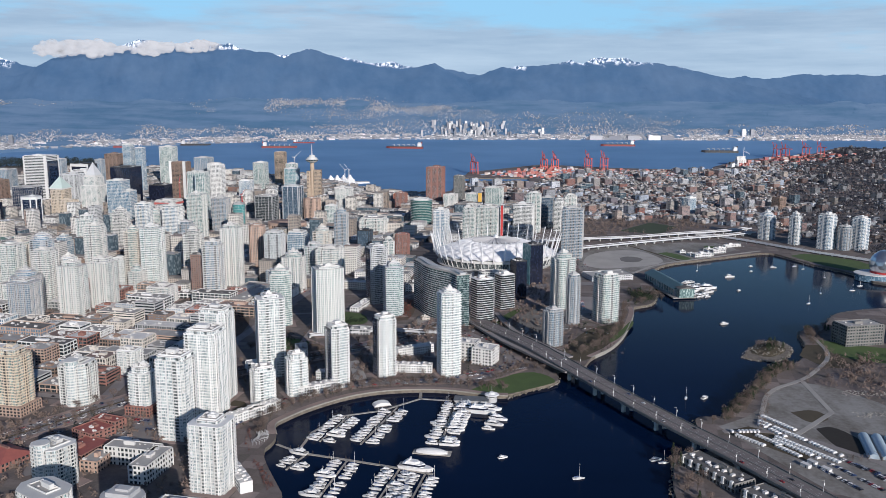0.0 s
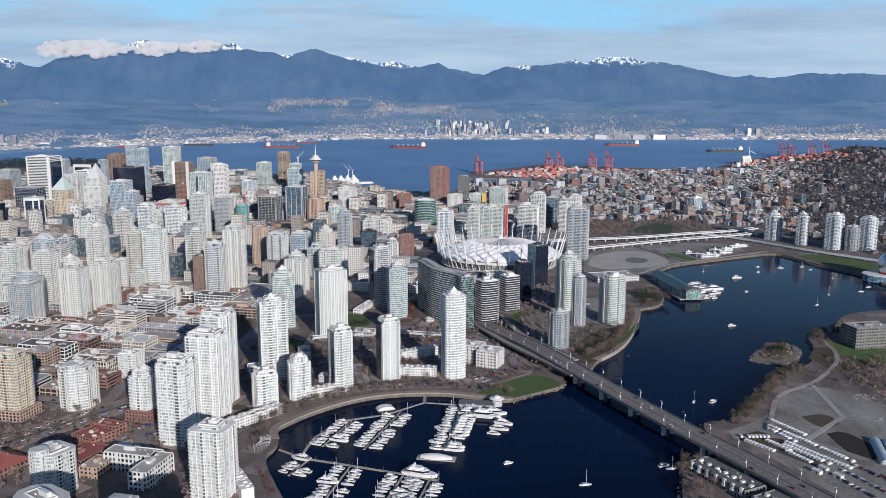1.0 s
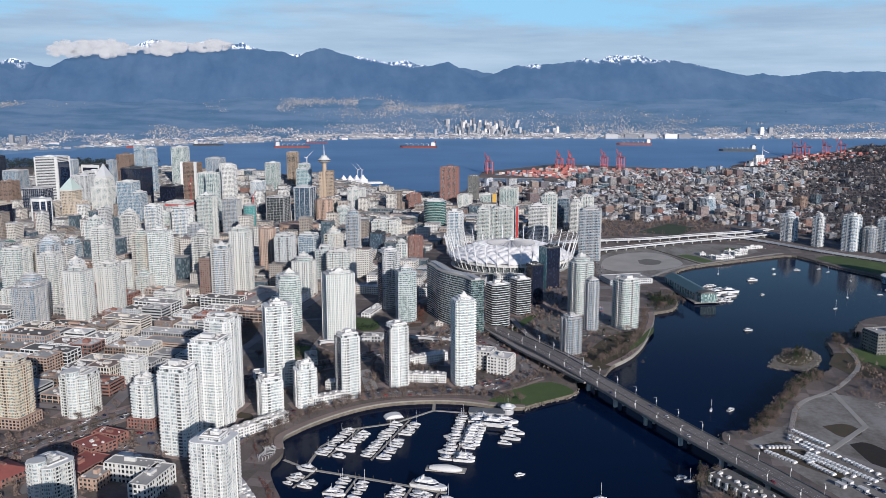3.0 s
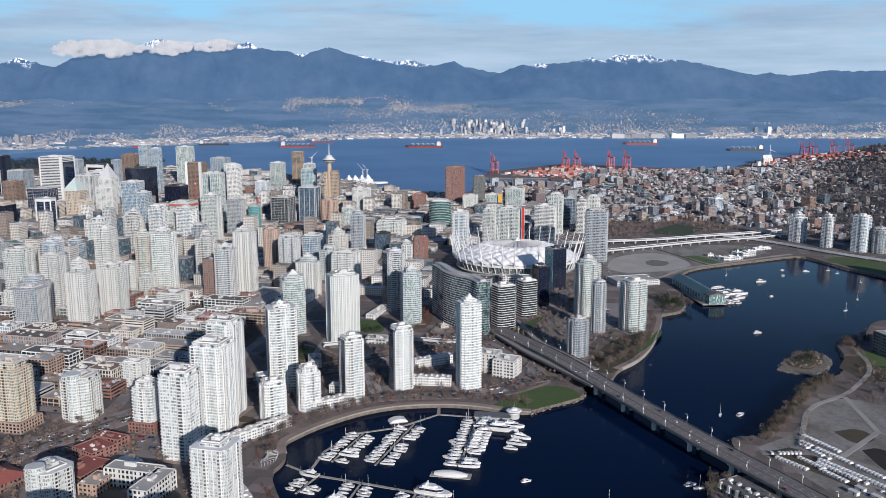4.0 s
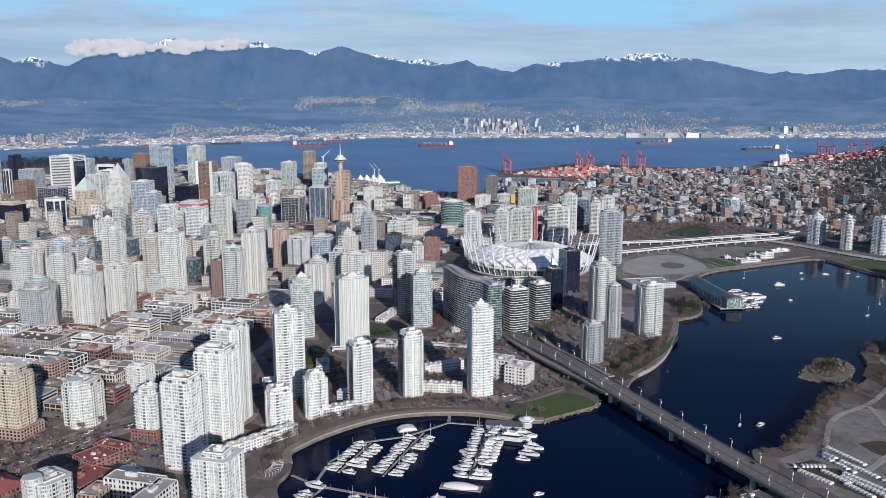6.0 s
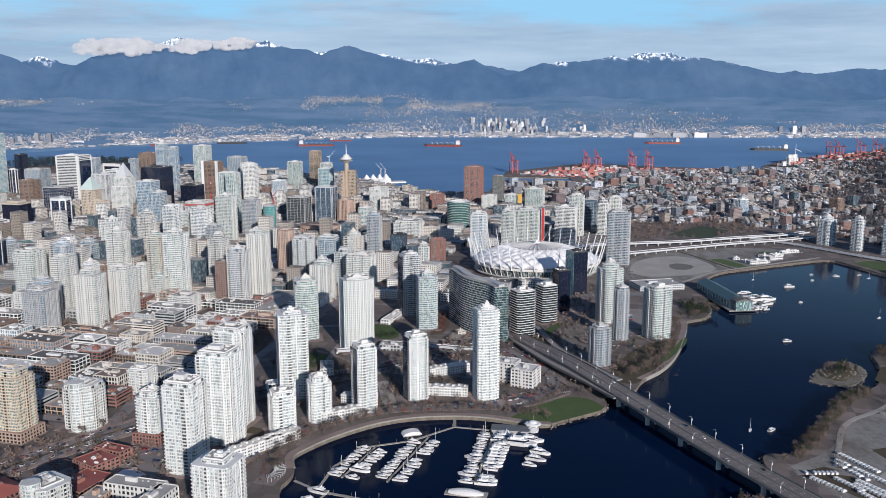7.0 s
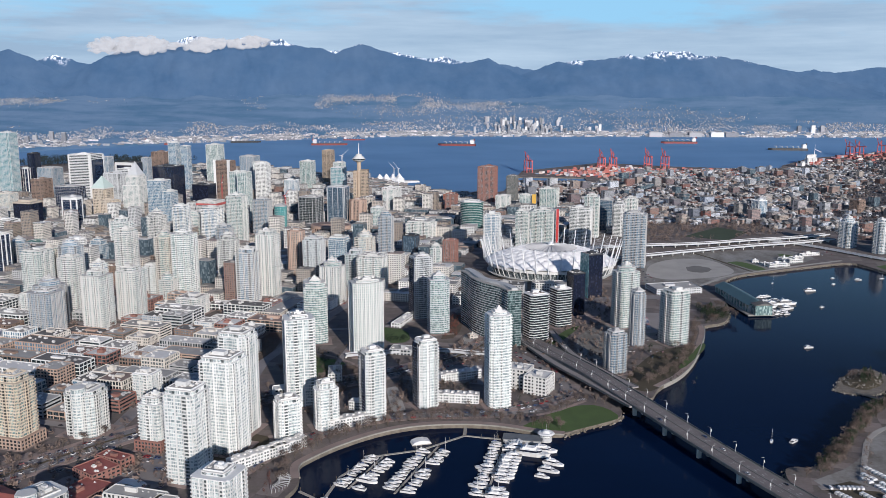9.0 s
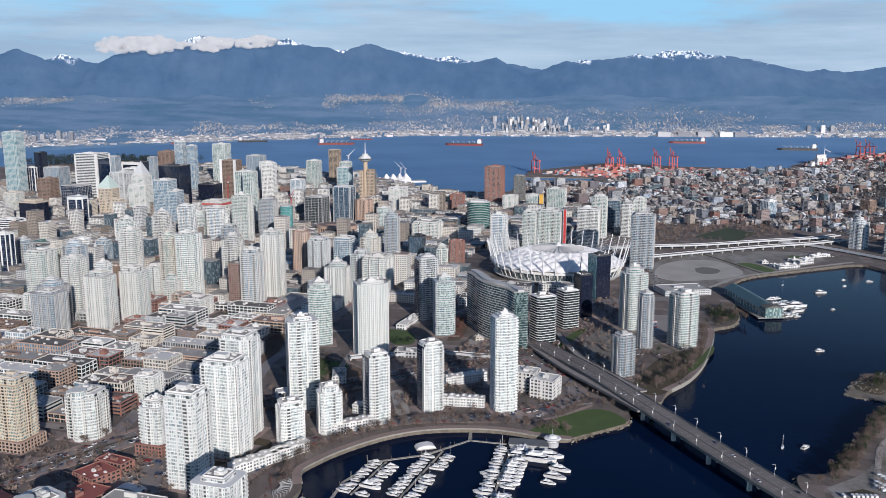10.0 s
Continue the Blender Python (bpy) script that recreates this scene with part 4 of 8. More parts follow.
def along(line, step, offset=0.0):
    """Places at even steps along a line: x, y, direction."""
    out, left = [], 0.0
    for (ax, ay), (bx, by) in zip(line, line[1:]):
        length = math.hypot(bx - ax, by - ay)
        ux, uy = (bx - ax) / length, (by - ay) / length
        while left < length:
            out.append((ax + ux * left - uy * offset, ay + uy * left + ux * offset, math.atan2(uy, ux)))
            left += step
        left -= length
    return out


def smooth(line, rounds=2):
    """A rounder line by cutting corners."""
    for _ in range(rounds):
        line = [line[0]] + [q for a, b in zip(line, line[1:]) for q in
                            ((a[0] * 0.75 + b[0] * 0.25, a[1] * 0.75 + b[1] * 0.25), (a[0] * 0.25 + b[0] * 0.75, a[1] * 0.25 + b[1] * 0.75))] + [line[-1]]
    return line


def beside(line, offset):
    out = []
    for i, (x, y) in enumerate(line):
        a, b = line[max(0, i - 1)], line[min(len(line) - 1, i + 1)]
        length = math.hypot(b[0] - a[0], b[1] - a[1])
        out.append((x - (b[1] - a[1]) / length * offset, y + (b[0] - a[0]) / length * offset))
    return out


def deck_height(y):
    return 13.5 if y < 1000 else max(5.0, 13.5 - (y - 1000) * 0.042)


def bridge():
    root = thing("road_bridge", 0, 0, 0, 0, "grey concrete road bridge on piers across the creek", "bridge")
    line = smooth(AXIS)
    z = [deck_height(y) for _, y in line]
    part("deck", Mesh().slab(beside(line, 12.6), beside(line, -12.6), [v - 1.6 for v in z], [v - 0.2 for v in z]), bridge_concrete, root)
    part("girder", Mesh().slab(beside(line, 7), beside(line, -7), [v - 3.6 for v in z], [v - 1.5 for v in z]), bridge_concrete, root)
    part("roadway", Mesh().slab(beside(line, 9.6), beside(line, -9.6), [v - 0.3 for v in z], list(z)), bridge_asphalt, root, "worn grey asphalt roadway")
    for side in (12.3, -12.3):
        part("parapet", Mesh().slab(beside(line, side + 0.2), beside(line, side - 0.2), [v - 0.3 for v in z], [v + 1.0 for v in z]), bridge_concrete, root)
    part("median", Mesh().slab(beside(line, 0.5), beside(line, -0.5), [v - 0.1 for v in z], [v + 0.5 for v in z]), bridge_concrete, root)
    for lane in (3.2, 6.4, -3.2, -6.4):
        m = Mesh()
        for x, y, a in along(line, 9.0, lane):
            m.turned(x, y, 3.5, 0.25, a, deck_height(y) + 0.002, deck_height(y) + 0.014)
        tagged(part("lane_marking", m, pale_concrete, root, "dashed white lane marking"), kind="stuff")
    for i, (x, y, a) in enumerate(along(line, 52.0)):
        m = Mesh()
        for off in (-5, 5):
            px, py = x - math.sin(a) * off, y + math.cos(a) * off
            m.turned(px, py, 2.6, 3.4, a, -3, deck_height(y) - 3.4)
        m.turned(x, y, 3.4, 17, a, deck_height(y) - 4.6, deck_height(y) - 3.2)
        part("pier", m, pale_concrete, root)
    lamp = thing("street_lamp", 0, 0, 0, 0, "pale street lamp with a banner on the bridge parapet", "street lamp", "bridge lamps")
    part("post", Mesh().beam((0, 0, 0), (0, 0, 9.5), 0.16, 6, 0.09), steel_white, lamp)
    part("arm", Mesh().beam((0, 0, 9.4), (0, -2.6, 9.9), 0.08, 5), steel_white, lamp)
    part("lantern", Mesh().box(-0.2, 0.2, -3.2, -2.2, 9.75, 9.98), bridge_concrete, lamp)
    part("banner", Mesh().box(-0.04, 0.04, 0.15, 0.95, 5.0, 7.2), pale_concrete, lamp)
    first = True
    for side in (12.0, -12.0):
        for x, y, a in along(line, 34.0, side):
            m = pose(x, y, deck_height(y) - 0.2, 0, 0, math.degrees(a) + (0 if side > 0 else 180))
            if first:
                lamp.matrix_basis, first = m, False
            else:
                copy_thing(lamp, m)


    ramp = smooth([(20, 1190), (47, 1112), (73, 1041), (105, 979), (138, 908)])
    zr = [6.0 + 7.3 * i / (len(ramp) - 1) for i in range(len(ramp))]
    part("ramp_deck", Mesh().slab(beside(ramp, 4.5), beside(ramp, -4.5), [v - 1.5 for v in zr], zr), asphalt_pale, root)
    for side in (4.4, -4.4):
        part("ramp_parapet", Mesh().slab(beside(ramp, side + 0.2), beside(ramp, side - 0.2), [v - 0.6 for v in zr], [v + 1.0 for v in zr]), bridge_concrete, root)
    loop = smooth([(76, 1195), (86, 1124), (98, 1072), (115, 1033), (148, 962)])
    zl = [5.0 + 8.2 * i / (len(loop) - 1) for i in range(len(loop))]
    part("ramp_deck", Mesh().slab(beside(loop, 4.0), beside(loop, -4.0), [v - 1.4 for v in zl], zl), asphalt_pale, root)
    for side in (3.9, -3.9):
        part("ramp_parapet", Mesh().slab(beside(loop, side + 0.2), beside(loop, side - 0.2), [v - 0.6 for v in zl], [v + 1.0 for v in zl]), bridge_concrete, root)


bridge()

# ---- towers ----
white(-241, 747, 28, 25, 78, -13, balcony=1)
white(-230, 808, 32, 29, 85, -13, balcony=1)
white(-230, 851, 28, 25, 94, -13)
white(-190, 921, 28, 25, 89, 22)
white(-182, 644, 29, 26, 56, -13, balcony=2)
white(-293, 806, 21, 19, 45, -13, podium=brick_red)
cream_block(-369, 837, 32, 29, 42, -13)
beige(-419, 808, 26, 24, 62, -13, podium=peach)
white(-181, 831, 21, 19, 39, 30)
white(-152, 860, 20, 18, 42, 30)
glass_shade_side(white(-112, 885, 20, 19, 68, 32), 20, 19, 66)
glass_shade_side(white(-64, 922, 20, 19, 68, 32, home="GWSGB"), 20, 19, 66)
white(7, 927, 22, 21, 94, 20, home="GGSGG", notch=3)
green(-218, 1131, 28, 24, 76, 14, home="GGSGG", shape="bowed", notch=5)
greenslab(-148, 1090, 36, 27, 87, 24)
glass_shade_side(white(-98, 1255, 26, 23, 85, 26, home="SGGGS"), 26, 23, 83)
white(-69, 1184, 25, 22, 73, 16, home="SGSGS", shape="bowed", notch=4)
banded(55, 1159, 27, 24, 59, 28, round=1)
banded(90, 1225, 23, 21, 51, 28)
black(115, 1283, 19, 17, 59, 28)
two_tone(148, 1392, 25, 22, 65, 28)
green(175, 1229, 28, 25, 80, 28)
grey(177, 1141, 15, 14, 68, 28)
green(224, 1153, 27, 25, 67, 28)
grey(137, 1037, 20, 18, 45, 28)
white(-3, 1673, 28, 25, 83, -13, tint=white_paint, home="SGSGS")
green(55, 1786, 24, 22, 73, -13)
green(97, 1833, 46, 42, 68, -13)
white(173, 1831, 41, 37, 74, -13, tint=white_paint, home="GBGSG")
green(204, 1922, 30, 27, 86, -13)
tower("office_tower", "dark steel blue glass slab", 247, 2020, 27, 24, 66, -13, grey_concrete, glass_steel, storey=3.4, band=0.3, bay=6.0, pier=0.2, proud=0.15, notch=0, steps=0, category="tower")
white(262, 1935, 22, 20, 74, -13, tint=white_paint)
cream_t(294, 1978, 27, 24, 75, -13)
grey(247, 1622, 38, 34, 93, -13)
white(78, 2290, 30, 27, 42, -13, tint=pale_concrete)
green(140, 2335, 46, 38, 54, -13)
slab = band(-1140, 2453, 72, 58, 127, -13)
part("dark_face", Mesh().box(36.2, 36.9, -22, 24, 4, 112), glass_navy, slab, "dark glazed end face")
tower("office_tower", "navy glass office block with thin pale floor lines", -1077, 2228, 60, 40, 64, -13, grey_concrete, glass_navy, storey=3.8, band=0.35, bay=6.0, pier=0.25, proud=0.15, notch=0,
      steps=0, category="office tower")
drum = tower("office_tower", "dark navy glass office tower with white corner ribs and rim", -962, 2005, 40, 36, 64, -13, white_paint, glass_navy, storey=3.8, band=0.1,
             bay=24.0, pier=1.3, proud=0.5, notch=9, steps=0, shape="chamfered", category="office tower")
part("rim", Mesh().prism(chamfered(43, 39, 10), 60, 66), white_paint, drum, "white concrete rim")
tower("office_tower", "grey stone office tower with close vertical ribs", -1008, 2345, 52, 44, 86, -13, pale_grey, glass_grey, storey=3.8, band=0.3, bay=3.0, pier=1.3, proud=0.4, notch=4, steps=0,
      category="office tower")
stone(-955, 2148, 40, 36, 68, -13)
stone(-925, 2118, 46, 26, 44, -13)
cream_t(-872, 2150, 48, 43, 76, -13)
cream_t(-871, 2149, 36, 32, 98, -13)
band(-1000, 2400, 44, 40, 92, -13)
blue(-733, 2003, 26, 30, 80, -13)
grey(-1257, 2834, 34, 31, 88, -13)
framed = black(-1048, 2523, 56, 46, 97, -13)
for fx in (-27, 27):
    part("white_frame", Mesh().box(fx - 2, fx + 2, -24.5, -22, -2, 100), white_paint, framed, "white concrete frame round the dark glass")
part("white_frame", Mesh().box(-29, 29, -24.6, -22, 92, 100), white_paint, framed, "white concrete frame round the dark glass")
brown(-1081, 2847, 47, 43, 104, -13)
grey(-1091, 2750, 24, 22, 93, -13)
black(-810, 2205, 57, 51, 118, -13)
blue(-945, 2605, 27, 24, 150, -13)
blue(-910, 2604, 24, 22, 140, -13)
blue(-758, 2009, 40, 36, 104, -13)
green(-904, 2852, 45, 40, 128, -13)
finned = brown(-728, 2397, 43, 38, 115, -13)
for fx in (-20.5, 20.5):
    part("corner_fin", Mesh().box(fx - 3.5, fx + 3.5, -20.5, -16, -2, 119), white_paint, finned, "white concrete corner fin")
black(-749, 2283, 45, 41, 64, -13)
grey(-725, 2623, 46, 41, 110, -13)
white(-673, 2546, 33, 30, 99, -13)
green(-591, 2048, 27, 24, 120, -13)
green(-560, 2005, 26, 24, 124, -13)
site = cream_t(-658, 2061, 49, 44, 52, -13)
part("safety_netting", Mesh().box(-25.6, 25.6, -23.2, 23.2, 42.5, 47.5), orange_paint, site, "orange safety netting round the unfinished top floors")
tan(-536, 2855, 32, 29, 111, -13)
green(-569, 2696, 38, 34, 90, -13)
green(-458, 2620, 30, 27, 93, -13)
tower("office_tower", "steel blue glass office tower with pale corner ribs", -363, 2080, 44, 34, 84, -13, pale_grey, glass_steel, storey=3.8, band=0.15, bay=15.0, pier=1.0, proud=0.3,
      notch=3, steps=0, category="office tower")
teal(-441, 1850, 27, 24, 70, -13)
tower("residential_tower", "peach residential tower with rows of windows", -327, 1500, 25, 23, 78, -13, peach, glass_grey, band=1.0, bay=3.0, pier=1.1, notch=5, steps=0, shape="chamfered")
white(-285, 1442, 28, 25, 76, -13)
blue(-264, 1549, 31, 28, 59, -13)
white(-212, 1499, 28, 25, 74, -13)
grey(-197, 1656, 24, 21, 85, -13)
tower("office_tower", "blue glass office block with dark bands", -151, 1650, 26, 24, 46, -13, dark_metal, glass_steel, storey=3.6, band=0.4, bay=4.0, pier=0.2, proud=0.15, notch=2, steps=0, category="office tower")
tower("office_tower", "rosy stone tower with ribbed curved bays", -315, 2067, 36, 32, 56, -13, peach, glass_dark, storey=3.6, band=0.7, bay=3.2, pier=1.5, proud=0.5, notch=8, steps=0,
      shape="chamfered", category="office tower")
white(-262, 2010, 25, 23, 46, -13)
cream_t(-260, 2257, 38, 34, 58, -13)
tower("office_tower", "dark green glass tower still under construction", -421, 2050, 46, 38, 64, -13, grey_concrete, glass_dark, storey=3.8, band=0.5, bay=8.0, pier=0.5, proud=0.3, notch=2,
      steps=0, category="office tower")
tower("office_tower", "white stone block with red brick stripes and a peaked roof", -271, 2348, 44, 34, 52, -13, white_paint, brick_red, storey=3.8, band=1.4, bay=5.5, pier=2.2, proud=0.3, notch=4,
      steps=0, category="office building")
tower("office_tower", "grey glass office tower with a stepped top", -420, 2400, 36, 30, 98, -13, pale_grey, glass_sea, storey=3.8, band=0.8, bay=4.0, pier=0.4, proud=0.3, notch=3, steps=0, category="office tower")
tower("office_tower", "white concrete office tower", -640, 2450, 34, 30, 104, -13, white_paint, glass_grey, storey=3.6, band=1.6, bay=4.0, pier=1.2, notch=3, steps=0, category="office tower")
white(-547, 2395, 33, 29, 65, -13)
brickt(-20, 2378, 45, 40, 105, -13)
tower("residential_tower", "dark grey banded residential tower", 46, 2429, 28, 24, 76, -13, bridge_concrete, glass_grey, storey=3.0, band=1.0, bay=6.0, pier=0.6, proud=0.4, notch=2, steps=0)
tealr(-50, 1987, 51, 46, 64, -13)
green(-96, 1518, 17, 15, 50, -13)
brickt(-76, 1600, 23, 21, 47, -13)
cream_t(-151, 1871, 54, 48, 38, -13)
brickt(-111, 2287, 27, 25, 44, -13)
cream_t(21, 2293, 35, 31, 40, -13)
white(-495, 1359, 22, 20, 95, -13)
white(-459, 1345, 30, 27, 98, -13)
white(-412, 1405, 27, 24, 85, -13)
white(-356, 1318, 27, 25, 79, -13)
cream_t(-341, 1374, 29, 26, 96, -13)
cream_t(-492, 1226, 30, 27, 70, -13)
cream_t(-518, 1182, 31, 27, 73, -13)
lime = white(-730, 1462, 30, 24, 46, -13, tint=white_paint)
part("lime_panel", Mesh().box(-12, -2, -12.9, -12.3, 8, 42), plain("lime_panel", (0.42, 0.50, 0.10), (0.36, 0.44, 0.09), 0.3), lime, "lime green panels")
tower("curved_block", "white half-round office block with small windows", -755, 1606, 34, 26, 40, -13, white_paint, glass_grey, storey=3.6, band=1.6, bay=3.0, pier=1.0, shape="oval", steps=0, category="office building")
cream_t(-590, 1257, 28, 25, 77, -13)
grey(-573, 1154, 34, 31, 53, -13)
white(-617, 1639, 26, 23, 86, -13)
green(-575, 1660, 41, 37, 42, -13)
white(-642, 1361, 28, 25, 81, -13)
white(-665, 1596, 31, 28, 78, -13)
cream_t(-573, 1403, 28, 25, 93, -13)
green(-638, 1678, 23, 21, 76, -13)
white(-598, 1712, 27, 24, 88, -13)
green(-614, 1819, 40, 36, 59, -13)
green(-675, 1324, 34, 31, 74, -13)
cream_t(-624, 1229, 38, 34, 34, -13)
white(-562, 1783, 35, 32, 75, -13)
green(-511, 1782, 33, 30, 99, -13)
grey(-479, 1852, 32, 29, 82, -13)
cream_t(-478, 1320, 21, 19, 39, -13)
cream_t(-419, 1257, 35, 32, 24, -13)
grey(-493, 1641, 26, 24, 61, -13)
cream_t(-234, 1329, 31, 28, 61, -13)
cream_t(-188, 1415, 39, 35, 55, -13)
white(-220, 1451, 27, 24, 53, -13)
tower("glass_tower", "tall sea-green glass tower with rippling balconies", -1384, 2488, 46, 41, 184, -13, pale_grey, glass_sea, storey=3.4, band=0.7, bay=4.0, pier=0.3, proud=0.5, notch=5)
black(-1348, 2560, 26, 24, 120, -13)
dark(-1375, 2554, 44, 40, 78, -13)
brown(-1147, 2222, 40, 34, 82, -13)
grey(-1272, 2502, 52, 47, 84, -13)
lid = black(-1042, 1962, 46, 38, 56, -13)
part("top_slab", Mesh().box(-24, 24, -20, 20, 57, 60).box(-15, 15, -13, 13, 60, 65), stone_pale, lid, "tan stone cap")
band(-1062, 1905, 44, 34, 28, -13)
white(-1197, 2150, 37, 33, 54, -13)
dark(-823, 1479, 21, 19, 70, -13)
grey(-832, 1551, 27, 24, 48, -13)
white(-682, 1375, 29, 26, 69, -13)
grey(-587, 1190, 33, 30, 60, -13)
green(695, 1830, 27, 25, 57, 32)
green(729, 1765, 19, 18, 63, 32)
green(774, 1719, 28, 25, 70, 32)
green(836, 1707, 27, 24, 64, 32)
green(638, 2223, 29, 26, 41, 32)
brown(911, 2325, 29, 26, 31, 32)
grey(803, 1703, 22, 19, 48, 32)
cream_block(-310, 648, 30, 27, 35, -30)
white(-431, 836, 17, 15, 8, -13)
white(-348, 924, 22, 20, 28, -13)


# ---- street buildings filling the blocks ----
def inside(x, y, ring):
    hit = False
    for (ax, ay), (bx, by) in zip(ring, ring[1:] + ring[:1]):
        if (ay > y) != (by > y) and x < (bx - ax) * (y - ay) / (by - ay) + ax:
            hit = not hit
    return hit


def free(x, y, r):
    return not any(math.hypot(x - fx, y - fy) < fr + r for fx, fy, fr in FOOT)


def draw_far_wall(n, bsdf, ob, pos, rnd, k=1.0):
    """Plaster, brick and concrete walls with rows of dark windows, every building its own colour."""
    isle = n.add("NewGeometry").outputs["Random Per Island"]
    col = n.ramp(isle, (0.0, (0.21, 0.085, 0.062)), (0.16, (0.24, 0.155, 0.115)), (0.3, (0.38, 0.32, 0.25)), (0.42, (0.16, 0.16, 0.165)),
                 (0.55, (0.46, 0.45, 0.42)), (0.66, (0.20, 0.105, 0.08)), (0.76, (0.12, 0.125, 0.14)), (0.86, (0.56, 0.56, 0.55)), (0.94, (0.30, 0.33, 0.36)))
    s = n.add("SeparateXYZ")
    n.put(s.inputs[0], pos)
    u = n.math("ADD", s.outputs[0], n.math("MULTIPLY", s.outputs[1], 0.83))
    c = n.add("CombineXYZ")
    fu, fz = n.math("DIVIDE", u, 2.9), n.math("DIVIDE", s.outputs[2], 3.2)
    n.put(c.inputs[0], n.math("FLOOR", fu))
    n.put(c.inputs[1], n.math("FLOOR", fz))
    w = n.add("TexWhiteNoise")
    n.put(w.inputs["Vector"], c.outputs[0])
    hole = n.math("MULTIPLY", n.math("GREATER_THAN", n.math("FRACT", fu), 0.42), n.math("GREATER_THAN", n.math("FRACT", fz), 0.45))
    pane = n.mix(w.outputs["Value"], (0.02, 0.025, 0.03), (0.17, 0.19, 0.20))
    # variants with their own k also get a haze-blue cast in their colour
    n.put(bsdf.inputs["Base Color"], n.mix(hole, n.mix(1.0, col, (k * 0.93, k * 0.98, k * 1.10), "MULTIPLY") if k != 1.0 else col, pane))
    n.put(bsdf.inputs["Roughness"], n.math("SUBTRACT", 0.9, n.math("MULTIPLY", hole, 0.7)))


def draw_far_roof(n, bsdf, ob, pos, rnd):
    isle = n.add("NewGeometry").outputs["Random Per Island"]
    col = n.ramp(isle, (0.0, (0.095, 0.089, 0.084)), (0.2, (0.211, 0.200, 0.189)), (0.42, (0.358, 0.347, 0.327)), (0.6, (0.136, 0.127, 0.127)), (0.72, (0.527, 0.516, 0.495)), (0.84, (0.252, 0.147, 0.116)), (0.90, (0.800, 0.800, 0.796)))
    n.put(bsdf.inputs["Base Color"], n.mix(0.35, col, n.mix(n.noise(pos, 0.25, 4.0), (0.07, 0.07, 0.07), (0.42, 0.41, 0.40))))
    bsdf.inputs["Roughness"].default_value = 0.95


def draw_north_wall(n, bsdf, ob, pos, rnd, k=1.0):
    """Pale house walls of the far shore, haze put into their bluish greys."""
    isle = n.add("NewGeometry").outputs["Random Per Island"]
    col = n.ramp(isle, (0.0, (0.11, 0.12, 0.14)), (0.35, (0.19, 0.20, 0.22)), (0.6, (0.29, 0.30, 0.32)), (0.80, (0.50, 0.51, 0.52)), (0.93, (0.74, 0.74, 0.73)))
    n.put(bsdf.inputs["Base Color"], n.mix(1.0, n.mix(0.3, col, n.mix(n.noise(pos, 0.2, 3.0), (0.05, 0.06, 0.08), (0.4, 0.42, 0.46))), (k * 1.0, k * 0.98, k * 0.97), "MULTIPLY"))
    bsdf.inputs["Roughness"].default_value = 0.9


north_wall = material("far_town_wall", draw_north_wall)
shore_wall = material("far_waterfront_wall", lambda *a: draw_north_wall(*a, k=1.25))
far_wall = material("town_wall", draw_far_wall)
far_roof = material("town_roof", draw_far_roof)


def draw_east_roof(n, bsdf, ob, pos, rnd):
    """Dark shingle and tar roofs with a few white ones."""
    isle = n.add("NewGeometry").outputs["Random Per Island"]
    col = n.ramp(isle, (0.0, (0.045, 0.045, 0.05)), (0.3, (0.10, 0.095, 0.10)), (0.5, (0.065, 0.06, 0.065)), (0.66, (0.19, 0.18, 0.18)), (0.80, (0.13, 0.085, 0.075)), (0.88, (0.34, 0.33, 0.33)), (0.95, (0.62, 0.62, 0.62)))
    n.put(bsdf.inputs["Base Color"], n.mix(0.2, col, n.mix(n.noise(pos, 0.25, 4.0), (0.04, 0.04, 0.045), (0.26, 0.26, 0.26))))
    bsdf.inputs["Roughness"].default_value = 0.95


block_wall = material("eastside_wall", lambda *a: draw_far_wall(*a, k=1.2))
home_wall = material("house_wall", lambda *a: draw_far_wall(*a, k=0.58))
east_roof = material("eastside_roof", draw_east_roof)


def draw_city_wall(n, bsdf, ob, pos, rnd):
    """The paler walls of the downtown blocks: the same windows between concrete, stucco and some brick."""
    draw_far_wall(n, bsdf, ob, pos, rnd)
    isle = n.add("NewGeometry").outputs["Random Per Island"]
    wall = n.ramp(isle, (0.0, (0.22, 0.12, 0.095)), (0.12, (0.56, 0.51, 0.45)), (0.34, (0.68, 0.66, 0.62)), (0.55, (0.44, 0.45, 0.46)), (0.7, (0.76, 0.76, 0.74)), (0.9, (0.30, 0.25, 0.21)))
    mixer = bsdf.inputs["Base Color"].links[0].from_node
    n.put(mixer.inputs[1], wall)


city_wall = material("downtown_wall", draw_city_wall)


block_glass = glass("block_glass", (0.06, 0.09, 0.115), (0.20, 0.25, 0.28), 0.4, 0.12, 3.6, 2.4)


